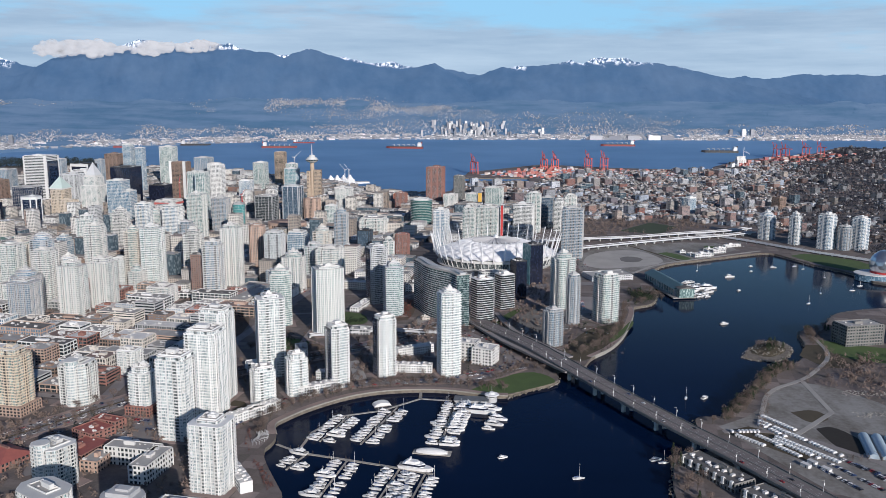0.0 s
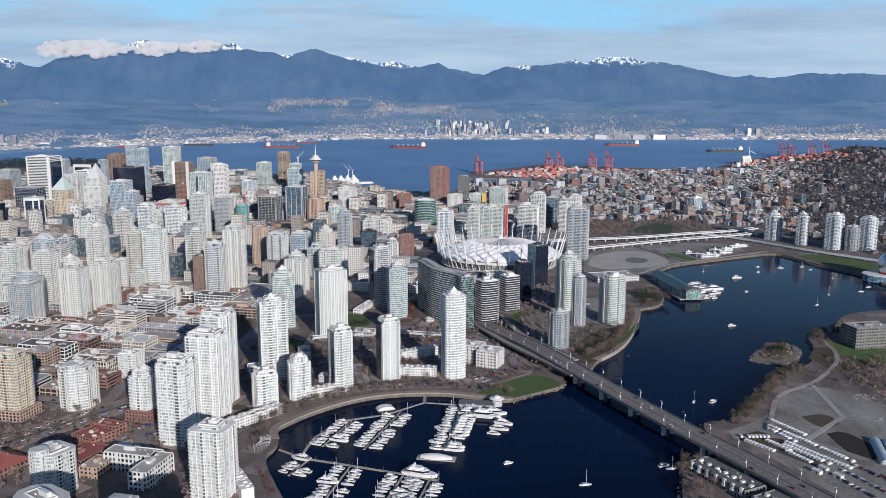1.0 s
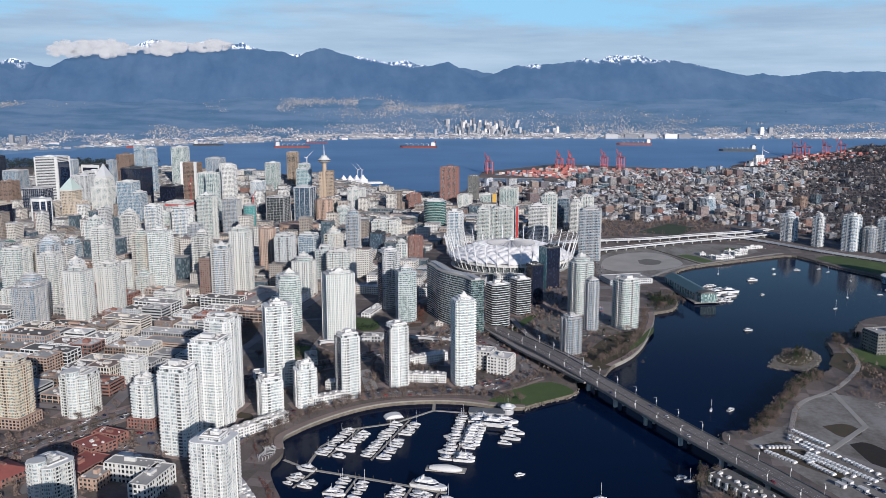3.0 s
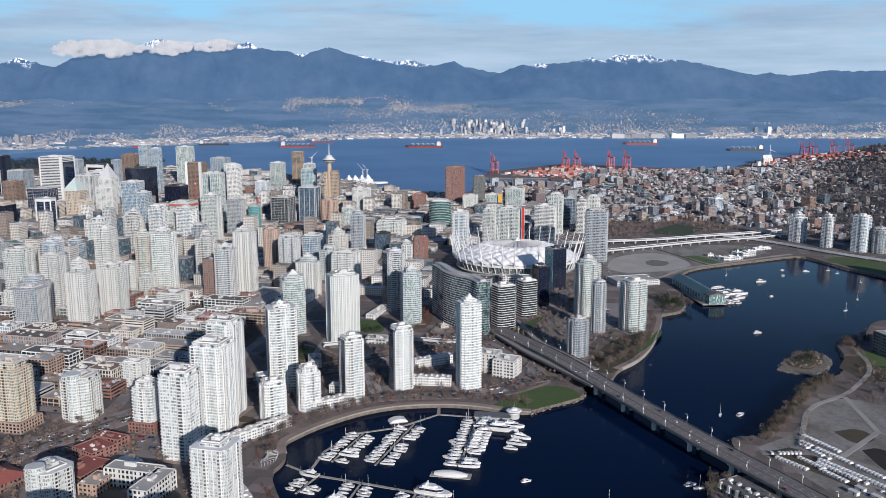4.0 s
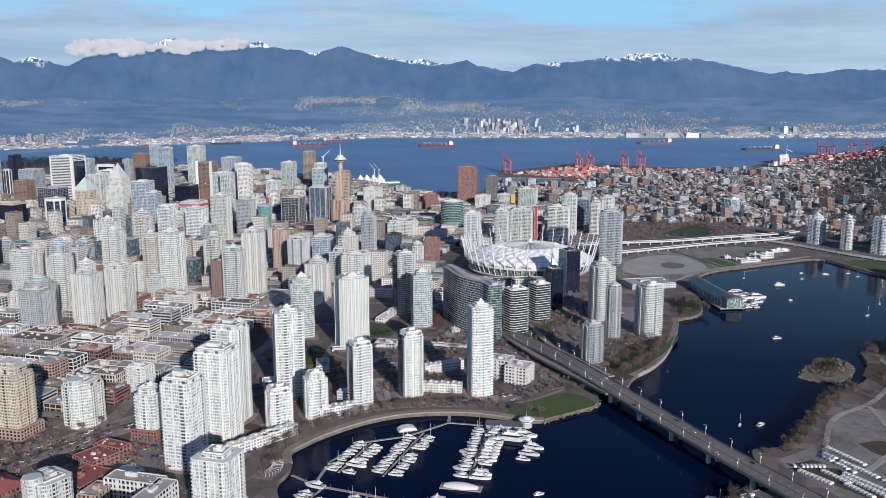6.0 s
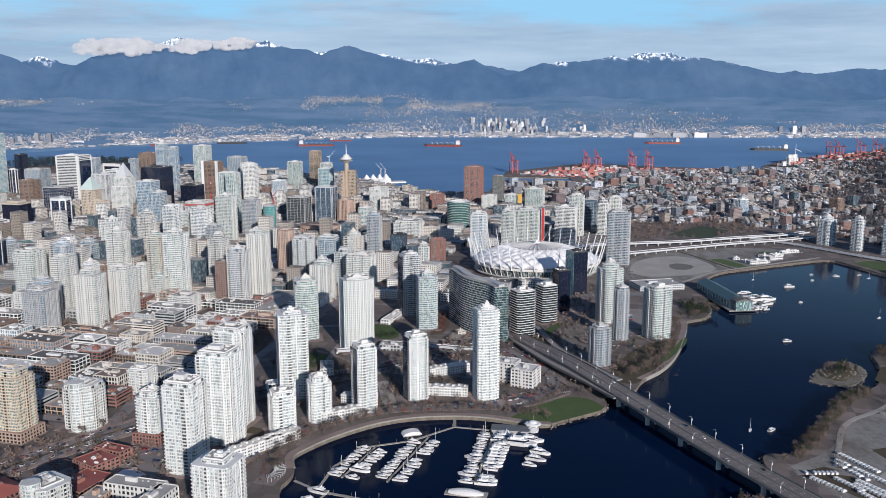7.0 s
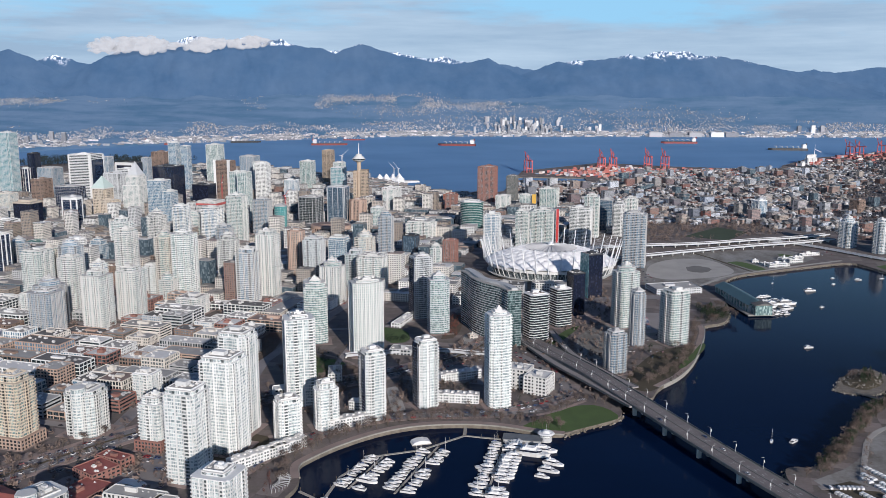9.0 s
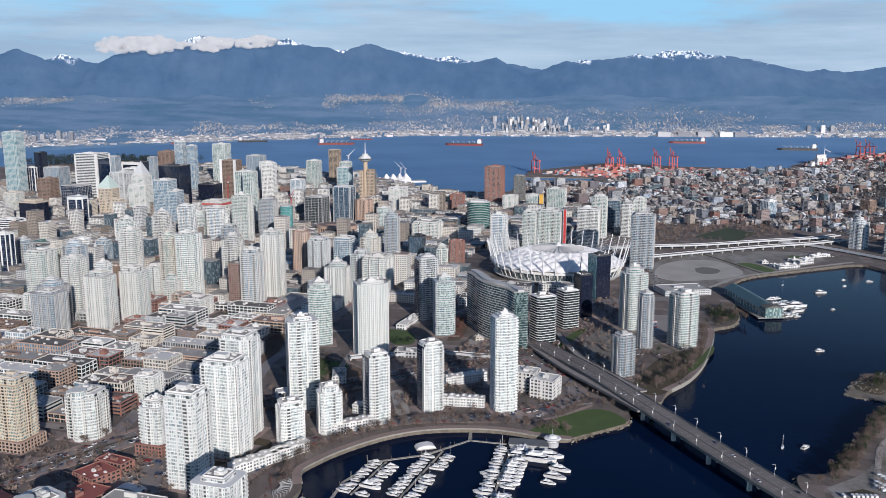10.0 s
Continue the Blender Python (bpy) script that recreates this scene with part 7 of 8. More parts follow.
def tower_gardens():
    """Lawns, planting, lots, paths and low pavilions on the ground between the shore towers."""
    rnd = random.Random(88)
    earth = plain("planted_earth", (0.135, 0.095, 0.070), (0.085, 0.064, 0.048), 0.15, 0.98)
    patch("ground_middle_lawn", [(-142, 1200), (-110, 1190), (-100, 1135), (-132, 1128)], GROUND + 0.1, grass_mat, "shaded lawn between the towers", "lawn", 1)
    patch("ground_west_lawn", [(-226, 1010), (-186, 1030), (-196, 1075), (-232, 1060)], GROUND + 0.13, grass_mat, "lawn beside the white tower", "lawn", 1)
    patch("ground_tower_lot", [(-60, 1050), (-10, 1050), (-8, 985), (-56, 995)], GROUND + 0.1, asphalt, "shaded parking lot behind the terrace", "lot", 0)
    patch("ground_side_lot", [(-305, 795), (-278, 791), (-261, 760), (-286, 755)], GROUND + 0.14, asphalt, "small parking lot beside the boulevard", "lot", 0)
    patch("ground_site_yard", [(-38, 1132), (-12, 1132), (-12, 1180), (-34, 1184)], GROUND + 0.1, gravel_pale, "pale building-site yard", "lot", 1)
    patch("ground_tree_street", [(-64, 1150), (-44, 1158), (-36, 1270), (-56, 1284)], GROUND + 0.1, earth, "russet tree-lined strip", "verge", 1)
    patch("ground_west_garden", [(-300, 1000), (-262, 1015), (-262, 1170), (-292, 1165)], GROUND + 0.07, earth, "brown planted strip beside the street", "garden", 1)
    patch("ground_mid_garden", [(-190, 940), (-140, 960), (-120, 1020), (-165, 1050), (-188, 1000)], GROUND + 0.07, earth, "brown garden court between the towers", "garden", 1)
    patch("ground_bridge_lot", [(190, 1190), (262, 1215), (262, 1290), (200, 1300)], GROUND + 0.09, asphalt_pale, "pale parking lot behind the towers", "lot", 0)
    patch("ground_station_plaza", [(112, 1230), (178, 1262), (190, 1350), (120, 1340)], GROUND + 0.09, paving, "paved square below the towers", "square", 1)
    patch("ground_garden_street", [(-110, 968), (-99, 976), (-83, 908), (-96, 901)], GROUND + 0.11, gravel_pale, "pale paved garden street between two towers", "street", 0)
    strip("pavement_garden_walk", [(-232, 1085), (-190, 1078), (-150, 1040), (-118, 985)], 1.8, GROUND + 0.16, paving, "garden walk between the towers", "path", 2)
    strip("road_service_lane", [(-262, 1180), (-180, 1190), (-120, 1215), (-60, 1290), (-20, 1350)], 3.6, GROUND + 0.12, asphalt_pale, "service lane behind the towers", "road", 2)
    strip("road_tower_lane", [(-150, 905), (-172, 965), (-178, 1050), (-165, 1180)], 3.4, GROUND + 0.15, asphalt_pale, "lane between the white towers", "road", 2)
    hall("garden_pavilion", "low flat-roofed pavilion in the shaded garden", -107, 1092, 26, 18, 6, -8, grey_concrete, roof_gravel, category="pavilion")
    hall("row_houses", "long white row of low houses", -119, 1226, 12, 56, 6, -16, white_paint, roof_pale, category="houses")
    hall("corner_block", "small grey block with a dark roof", -44, 1340, 24, 30, 12, -8, pale_concrete, roof_dark, category="building")
    hall("site_hut", "small sand-coloured hut on the building site", -24, 1158, 9, 6, 4, 20, cream, roof_pale, category="hut")
    hall("podium_flats", "low white podium flats beside the tower", -210, 940, 24, 14, 9, 22, white_paint, roof_pale, category="houses")
    hall("podium_flats", "low white garden flats between the towers", -170, 1000, 14, 30, 8, 10, pale_concrete, roof_gravel, category="houses")
    brown, dark, red = Town(), Town(), Town()
    for cx, cy, rx, ry, n, kind in ((-120, 1145, 14, 10, 34, dark), (-52, 1215, 8, 55, 60, red), (-278, 1090, 14, 70, 80, brown), (-165, 1000, 22, 40, 60, brown), (-205, 1045, 16, 26, 36, dark),
                                    (-96, 940, 4, 34, 30, brown), (310, 1296, 20, 30, 60, dark), (-35, 1065, 26, 8, 30, brown), (-30, 1015, 26, 6, 24, dark), (30, 1025, 16, 20, 36, brown), (110, 1120, 16, 40, 26, brown),
                                    (165, 1085, 20, 40, 24, brown), (200, 1110, 22, 24, 18, dark), (-240, 1235, 12, 40, 40, brown), (150, 1320, 20, 40, 40, brown), (215, 1060, 16, 30, 16, brown)):
        for _ in range(n):
            x, y = cx + rnd.uniform(-rx, rx), cy + rnd.uniform(-ry, ry)
            if inside(x, y, CITY_RING):
                kind.shrub(x, y, rnd.uniform(1.4, 3.4) * (1.5 if x > 280 else 1.0), rnd, 60, GROUND, 0.33)
    stuff("garden_shrubs", [(brown.tree, twig_mat), (dark.tree, needle_mat), (red.tree, red_leaf)], "bare brown, russet and dark green planting between the towers", "shrubs")
    for x0, y0, dx, dy, n in ((-54, 1002, 5.2, 0.6, 8), (-54, 1024, 5.2, 0.4, 8), (-54, 1042, 5.2, 0.2, 8), (-298, 786, 3.4, -0.6, 6), (-286, 764, 3.4, -0.6, 6), (205, 1215, 0.5, 5.0, 12), (228, 1220, 0.5, 5.0, 12), (248, 1226, 0.5, 5.0, 10)):
        for i in range(n):
            if rnd.random() < 0.8:
                LOT_CARS.append((x0 + dx * i, y0 + dy * i, math.degrees(math.atan2(dy, dx)) + 90))


LOT_CARS = []


def shore_thicket():
    """Dense bare bushes and trees along the south shore."""
    rnd = random.Random(77)
    brown, dark = Town(), Town()
    for x, y, _ in along([(268, 800), (276, 812), (303, 850), (336, 897), (362, 937), (398, 968)], 2.2, -9):
        for _ in range(2):
            (brown if rnd.random() < 0.55 else dark).shrub(x + rnd.uniform(-6, 6), y + rnd.uniform(-6, 6), rnd.uniform(2.5, 5.5), rnd, 120, Z2, 0.27)
    for _ in range(230):
        x, y = rnd.uniform(400, 600), rnd.uniform(880, 990)
        if inside(x, y, [(400, 925), (430, 960), (520, 955), (600, 940), (600, 880), (470, 885), (420, 905)]):
            brown.shrub(x, y, rnd.uniform(2.0, 4.2), rnd, 90, Z2, 0.28)
    stuff("shore_bushes", [(brown.tree, twig_mat), (dark.tree, needle_mat)], "dense brown and dark green thicket along the shore path", "bushes")


shore_thicket()


def riprap():
    """Broken rock along the natural shores and over the islet."""
    rnd = random.Random(101)
    pale, dark = Mesh(), Mesh()

    def rock(x, y, z, r):
        m = pale if rnd.random() < 0.35 else dark
        n = rnd.choice((5, 6))
        ring = [(x + r * rnd.uniform(0.7, 1.2) * math.cos(k * math.tau / n), y + r * rnd.uniform(0.7, 1.2) * math.sin(k * math.tau / n)) for k in range(n)]
        dx, dy = rnd.uniform(-0.3, 0.3) * r, rnd.uniform(-0.3, 0.3) * r
        m.prism(ring, z - 0.6 * r, z + r * rnd.uniform(0.3, 0.8), [(x + (a - x) * 0.55 + dx, y + (b - y) * 0.55 + dy) for a, b in ring])

    for line, spread, top in ((rounded(SOUTH[2:-1]), 3.0, 2.6), (rounded(EAST[5:17]), 2.6, 2.6), (rounded(CRESCENT[13:]), 2.2, 2.4), (rounded(ISLAND + ISLAND[:1]), 3.0, 1.2)):
        for x, y, _ in along(line, 0.9):
            r = rnd.uniform(0.5, 1.3)
            rock(x + rnd.uniform(-spread, spread), y + rnd.uniform(-spread, spread), rnd.uniform(-0.2, top), r)
    for _ in range(190):
        a, q = rnd.uniform(0, math.tau), rnd.random() ** 0.3
        ex, ey = 19 * math.cos(a) * q, 31 * math.sin(a) * q
        rock(404 + ex * 0.83 + ey * 0.56, 1033 - ex * 0.56 + ey * 0.83, 0.8 + 4.0 * (1 - q) ** 0.7, rnd.uniform(0.5, 1.7))
    stuff("shore_rocks", [(pale, seawall_stone), (dark, rock_mat)], "broken pale and dark rocks along the shore", "rocks")


riprap()


def promenade_planting():
    """Beds and small trees between the seawall walk, the marina street and the houses."""
    rnd = random.Random(63)
    brown, green_, red = Town(), Town(), Town()
    shore = smooth([(-215, 700), (-205, 770), (-170, 828), (-130, 868), (-85, 893), (-20, 900), (45, 905)])
    for off, step, chance in ((-10.5, 3.0, 0.8), (-14.0, 3.6, 0.7), (10.8, 3.2, 0.75), (13.5, 4.5, 0.5)):
        for x, y, _ in along(shore, step, off):
            if rnd.random() < chance:
                kind = brown if rnd.random() < 0.62 else green_ if rnd.random() < 0.75 else red
                kind.shrub(x + rnd.uniform(-1.2, 1.2), y + rnd.uniform(-1.2, 1.2), rnd.uniform(0.9, 2.4), rnd, 46, GROUND, 0.36)
    for line, n in (([(-136, 640), (-160, 690)], 60), ([(-172, 716), (-182, 770)], 24)):
        for x, y, _ in along(line, 78.0 / n):
            red.shrub(x + rnd.uniform(-3, 3), y + rnd.uniform(-3, 3), rnd.uniform(0.8, 2.0), rnd, 40, GROUND, 0.4)
    for x, y, r, n in ((-60, 960, 34, 60), (-195, 1050, 30, 60), (-240, 800, 22, 40), (-330, 775, 20, 30), (190, 1030, 30, 40), (20, 985, 24, 40), (312, 1300, 20, 90), (292, 1262, 14, 40), (-150, 985, 30, 40)):
        for _ in range(n):
            (green_ if rnd.random() < 0.5 else brown).shrub(x + rnd.gauss(0, r * 0.5), y + rnd.gauss(0, r * 0.6), rnd.uniform(1.4, 3.6), rnd, 60, GROUND, 0.32)
    stuff("promenade_beds", [(brown.tree, twig_mat), (green_.tree, needle_mat), (red.tree, red_leaf)], "brown, dark green and russet shrubs in planted beds", "shrubs")


promenade_planting()


# ---- landmark buildings ----
def wave_tower():
    root = thing("curved_tower", 0, 0, GROUND, 0, "dark green glass tower with an S-shaped plan and floor ridges", "tower")
    line = smooth([(-34, 1238), (-24, 1216), (-18, 1190), (-2, 1166), (16, 1150), (27, 1124)], 3)
    ring = beside(line, 9) + beside(line, -9)[::-1]
    part("glazing", Mesh().prism(ring[::-1], -4, 70), glass_green_dark, root)
    m = Mesh()
    big = beside(line, 9.5) + beside(line, -9.5)[::-1]
    for i in range(23):
        m.prism(big[::-1], i * 3.05, i * 3.05 + 0.5)
    tagged(part("floor_edging", m, pale_grey, root), kind="stuff")
    part("roof_slab", Mesh().prism(big[::-1], 70, 71), roof_gravel, root)
    top = beside(line, 4) + beside(line, -4)[::-1]
    part("plant_room", Mesh().prism(top[::-1], 71, 73.5), grey_concrete, root)
    FOOT.append((0, 1190, 40))


glass_green_dark = glass("dark_green_glass", (0.03, 0.06, 0.065), (0.20, 0.28, 0.28), 0.5)
wave_tower()


def lookout_tower():
    x, y = -345, 2279
    root = thing("lookout_tower", x, y, GROUND, 0, "tan tower with a round lookout saucer and an antenna", "tower")
    part("shaft", Mesh().prism(oval(11, 11, 16), 0, 132), tan_stone, root)
    for x0, x1, top in ((-14, -4.5, 102), (4.5, 24, 105)):
        wing = part("wing", Mesh().box(x0, x1, -8, 12, -4, top), tan_stone, root)
        m = Mesh()
        for i in range(int(top / 3.6)):
            for k in range(int((x1 - x0) / 3.2)):
                m.box(x0 + 1.0 + 3.2 * k, x0 + 2.5 + 3.2 * k, -8.12, -7.9, 3.6 * i + 1.0, 3.6 * i + 2.8)
            for k in range(5):
                m.box(x1 - 0.1, x1 + 0.12, -6.6 + 3.6 * k, -4.8 + 3.6 * k, 3.6 * i + 1.0, 3.6 * i + 2.8)
        tagged(part("window", m, glass_dark, wing), kind="stuff")
    m = Mesh()
    for z0, z1, r0, r1 in ((124, 128, 7, 15), (128, 130, 15, 17), (132.5, 135, 17, 14), (135, 138, 13, 12), (138, 144, 9, 7)):
        m.prism(oval(2 * r0, 2 * r0, 28), z0, z1, oval(2 * r1, 2 * r1, 28))
    part("saucer", m, pale_concrete, root)
    part("saucer_windows", Mesh().prism(oval(32.5, 32.5, 28), 130, 132.5), glass_dark, root)
    part("antenna", Mesh().beam((0, 0, 144), (0, 0, 172), 1.5, 6, 0.4), steel_white, root)
    FOOT.append((x, y, 26))


lookout_tower()


def pyramid_roof(x, y, w, z, h, mat, label, turn=-13.2):
    root = thing("roof_pyramid", x, y, z, turn, label, "roof")
    a = w / 2
    part("roof_slope", Mesh().prism([(-a, -a), (a, -a), (a, a), (-a, a)], 0, h, [(-0.3, -0.3), (0.3, -0.3), (0.3, 0.3), (-0.3, 0.3)]), mat, root)
    part("base", Mesh().box(-a - 1, a + 1, -a - 1, a + 1, -3, 0), pale_concrete, root)


copper_pale = plain("pale_copper", (0.55, 0.66, 0.62), (0.48, 0.58, 0.55), 0.2, 0.5)
pyramid_roof(-955, 2148, 38, 75, 28, copper_pale, "pale green pyramid roof on the stone hotel")
pyramid_roof(-871, 2149, 28, 107, 31, pale_grey, "glazed white pyramid on the stepped tower")


def science_dome():
    root = thing("exhibition_dome", 752, 1440, GROUND, 0, "silver faceted geodesic dome beside the creek", "dome")
    bm = bmesh.new()
    bmesh.ops.create_icosphere(bm, subdivisions=3, radius=24, matrix=Matrix.Translation((0, 0, 24)))
    for v in bm.verts:
        if v.index % 3 == 0:
            v.co = Vector((0, 0, 24)) + (v.co - Vector((0, 0, 24))) * 1.03
    me = bpy.data.meshes.new("shell")
    bm.to_mesh(me)
    bm.free()
    me.materials.append(silver)
    part("shell", me, silver, root)
    part("plinth", Mesh().prism(oval(62, 62, 24), -3, 5), pale_concrete, root)
    part("pavilion", Mesh().prism(oval(96, 60, 20), -3, 8), glass_blue, root)
    part("pavilion_roof", Mesh().prism(oval(100, 64, 20), 8, 9.2), white_paint, root)
    part("red_band", Mesh().prism(oval(44, 44, 24), 9, 12), red_paint, root)


silver = plain("silver_panels", (0.62, 0.63, 0.65), (0.52, 0.53, 0.55), 0.3, 0.28, 0.9)
science_dome()


def round_library():
    """The oval library: a ring of columns and arches round a brown roofed block."""
    root = thing("oval_library", -345, 1892, GROUND, -13.2, "oval brown stone library ringed by tall columns", "library")
    part("core", Mesh().prism(oval(70, 52, 40), -3, 21), glass_dark, root)
    part("roof_deck", Mesh().prism(oval(80, 60, 40), 25.0, 25.5), roof_brown, root, "brown planted roof")
    part("cornice", Mesh().prism(oval(88, 68, 48), 20, 25).prism(oval(88, 68, 48), 11.5, 12.8).prism(oval(88, 68, 48), -2, 1.5), peach, root)
    part("upper_ring", Mesh().prism(oval(54, 38, 40), 25.5, 28.5, oval(52, 36, 40)), roof_brown, root)
    for i in range(40):
        a = i * math.tau / 40
        part("column", Mesh().turned(43.0 * math.cos(a), 33.0 * math.sin(a), 1.6, 1.6, a, 0, 21), peach, root)
    FOOT.append((-345, 1892, 46))


round_library()


def hall(name, label, x, y, w, d, h, turn, wall, roof, pitched=False, category="hall"):
    """A long low hall with windows round it, a flat or a pitched roof."""
    root = thing(name, x, y, GROUND, turn, label, category)
    rnd = random.Random(int(x + 3 * y))
    facade(root, notched(w, d, 0), w, d, -2, h, wall, glass_dark, 3.8, 1.8, 4.0, 1.4, 0.15)
    if pitched:
        a, b = w / 2 + 1, d / 2 + 1
        m = Mesh().prism([(-a, -b), (a, -b), (a, b), (-a, b)], h, h + d * 0.22, [(-a + b * 0.8, -0.4), (a - b * 0.8, -0.4), (a - b * 0.8, 0.4), (-a + b * 0.8, 0.4)])
        part("roof", m, roof, root)
        part("ridge_vent", Mesh().box(-w * 0.2, w * 0.2, -1.2, 1.2, h + d * 0.2, h + d * 0.22 + 1.0), wall, root)
    else:
        roof_top(root, w, d, h, wall, roof, rnd, True, 5, 0.22)
    FOOT.append((x, y, max(w, d) * 0.5))
    return root


hall("community_hall", "red flat-roofed brick community hall", -319, 747, 27, 25, 8, -32, brick_red, tile_red)
hall("community_hall", "red flat-roofed wing of the community hall", -313, 767, 28, 13, 9, -22, brick_red, tile_red)
hall("community_hall", "low red-roofed wing of the community hall", -314, 712, 28, 36, 5, -20, brick_red, tile_red)
hall("community_hall", "red-roofed brick hall beside the boulevard", -372, 690, 34, 30, 7, -30, brick_red, tile_red, True)
hall("courtyard_flats", "cream brick courtyard flats with flat grey roof", -262, 690, 46, 15, 15, -13, pale_concrete, roof_gravel, category="apartments")
hall("courtyard_flats", "cream brick wing of the courtyard flats", -240, 668, 16, 40, 15, -13, ivory, roof_gravel, category="apartments")
hall("courtyard_flats", "low brick flats beside the hall", -290, 682, 16, 24, 9, -13, peach, roof_gravel, category="apartments")
greyflat(-194, 488, 27, 22, 70, -13, grey_concrete, shape="oval", roof=roof_gravel)
greyflat(-160, 482, 30, 24, 66, -13, pale_concrete, roof=roof_gravel)
greyflat(-262, 530, 38, 26, 54, -35, pale_concrete, shape="chamfered", notch=8, roof=roof_gravel)
hall("terraced_offices", "low terraced office block with a turquoise roof", -862, 1680, 52, 40, 22, -13, grey_concrete, plain("turquoise_roof", (0.08, 0.27, 0.24), (0.06, 0.20, 0.18), 0.2, 0.5), category="building")
hall("flat_hall", "wide pale flat-roofed hall", -150, 2060, 74, 40, 16, -13, cream, roof_pale, category="building")
hall("brick_block", "orange brick warehouse block", -118, 2392, 30, 34, 30, -13, plain("orange_brick", (0.42, 0.17, 0.11), (0.34, 0.14, 0.09), 0.2), roof_dark, category="building")
hall("street_block", "white-roofed long market hall", -300, 1010, 46, 22, 9, -13, pale_concrete, roof_pale, category="building")
hall("street_block", "wide flat-roofed parking block with a worn deck", -296, 1278, 46, 118, 12, -11, cream, roof_gravel, category="building")
hall("quay_flats", "pale brick flats by the bridge ramp", 30, 984, 24, 22, 21, -20, ivory, roof_pale, category="apartments")
hall("quay_flats", "pale stepped flats by the bridge ramp", 50, 968, 24, 24, 19, -24, ivory, roof_pale, category="apartments")
hall("arena_annex", "dark low annex before the stadium", 20, 1420, 60, 30, 12, -13, grey_concrete, roof_dark, category="building")
hall("arena_annex", "white low block with ribbon windows by the gravel lot", 279, 1432, 72, 42, 8, 14, pale_grey, roof_gravel, category="building")
hall("arena_annex", "pale low annex at the stadium's foot", 88, 1436, 54, 24, 10, -4, pale_concrete, roof_gravel, category="building")
hall("sales_pavilion", "low white pavilion on the grassy bank", 495, 1628, 34, 14, 6, 20, white_paint, roof_pale, category="pavilion")
hall("sales_pavilion", "low white pavilion beside the gravel lot", 540, 1668, 28, 12, 6, 20, white_paint, roof_pale, category="pavilion")
for hx, hy, hw, hd, hr in ((512, 1640, 18, 12, 0), (528, 1690, 16, 10, 30), (480, 1640, 14, 9, 10), (555, 1702, 24, 10, 24), (470, 1665, 10, 8, 0), (590, 1735, 40, 8, 24)):
    hall("site_cabin", "small low white cabin beside the gravel lot", hx, hy, hw, hd, 4, hr, white_paint, roof_pale, category="cabin")
hall("shore_flats", "grey banded flats of the south shore", 525, 1055, 52, 28, 25, 12, bridge_concrete, roof_gravel, category="apartments")
hall("shore_flats", "grey glazed flats of the south shore", 590, 1050, 46, 28, 22, 12, bridge_concrete, roof_gravel, category="apartments")
def flats_balconies(root, w, d, h):
    for i in range(7):
        u = -w / 2 + 4 + i * (w - 8) / 6
        m = Mesh().box(u - 1.6, u + 1.6, -d / 2 - 1.4, -d / 2, h * 0.45, h * 0.45 + 1.0).box(u - 1.2, u + 1.2, -d / 2 - 0.8, -d / 2 + 1.5, h * 0.45 + 1.0, h + 1.6)
        part("balcony", m, white_paint, root, "white balcony bay")
        part("dormer", Mesh().box(u - 1.0, u + 1.4, -2.5, 1.5, h, h + 1.9), roof_pale, root)


flats_a = hall("shore_flats", "weathered grey flats with roof dormers beside the bridge", 226, 668, 62, 22, 7, -62, bridge_concrete, roof_dark, category="apartments")
flats_b = hall("shore_flats", "weathered grey flats with roof terraces beside the bridge", 257, 604, 60, 24, 8, -62, bridge_concrete, roof_dark, category="apartments")
flats_balconies(flats_a, 62, 22, 7)
flats_balconies(flats_b, 60, 24, 8)


def canopy():
    """The white arched canopy before the curved hall."""
    root = thing("arched_canopy", -285, 732, GROUND, -14, "white arched canopy roof on slim posts beside the red halls", "canopy")
    m = Mesh()
    for i in range(15):
        c, s = math.cos(math.pi * i / 14), math.sin(math.pi * i / 14)
        m.v += [(12 * c, -5, 3.6 * s), (12 * c, 5, 3.6 * s), (11.4 * c, 5, 3.3 * s), (11.4 * c, -5, 3.3 * s)]
    m.f = [(4 * i + k, 4 * i + (k + 1) % 4, 4 * i + 4 + (k + 1) % 4, 4 * i + 4 + k) for i in range(14) for k in range(4)] + [(3, 2, 1, 0), (56, 57, 58, 59)]
    part("vault", m, white_paint, root)
    part("rail", Mesh().box(-10, 10, -5.4, -5.0, 0, 0.9), grey_concrete, root)


canopy()


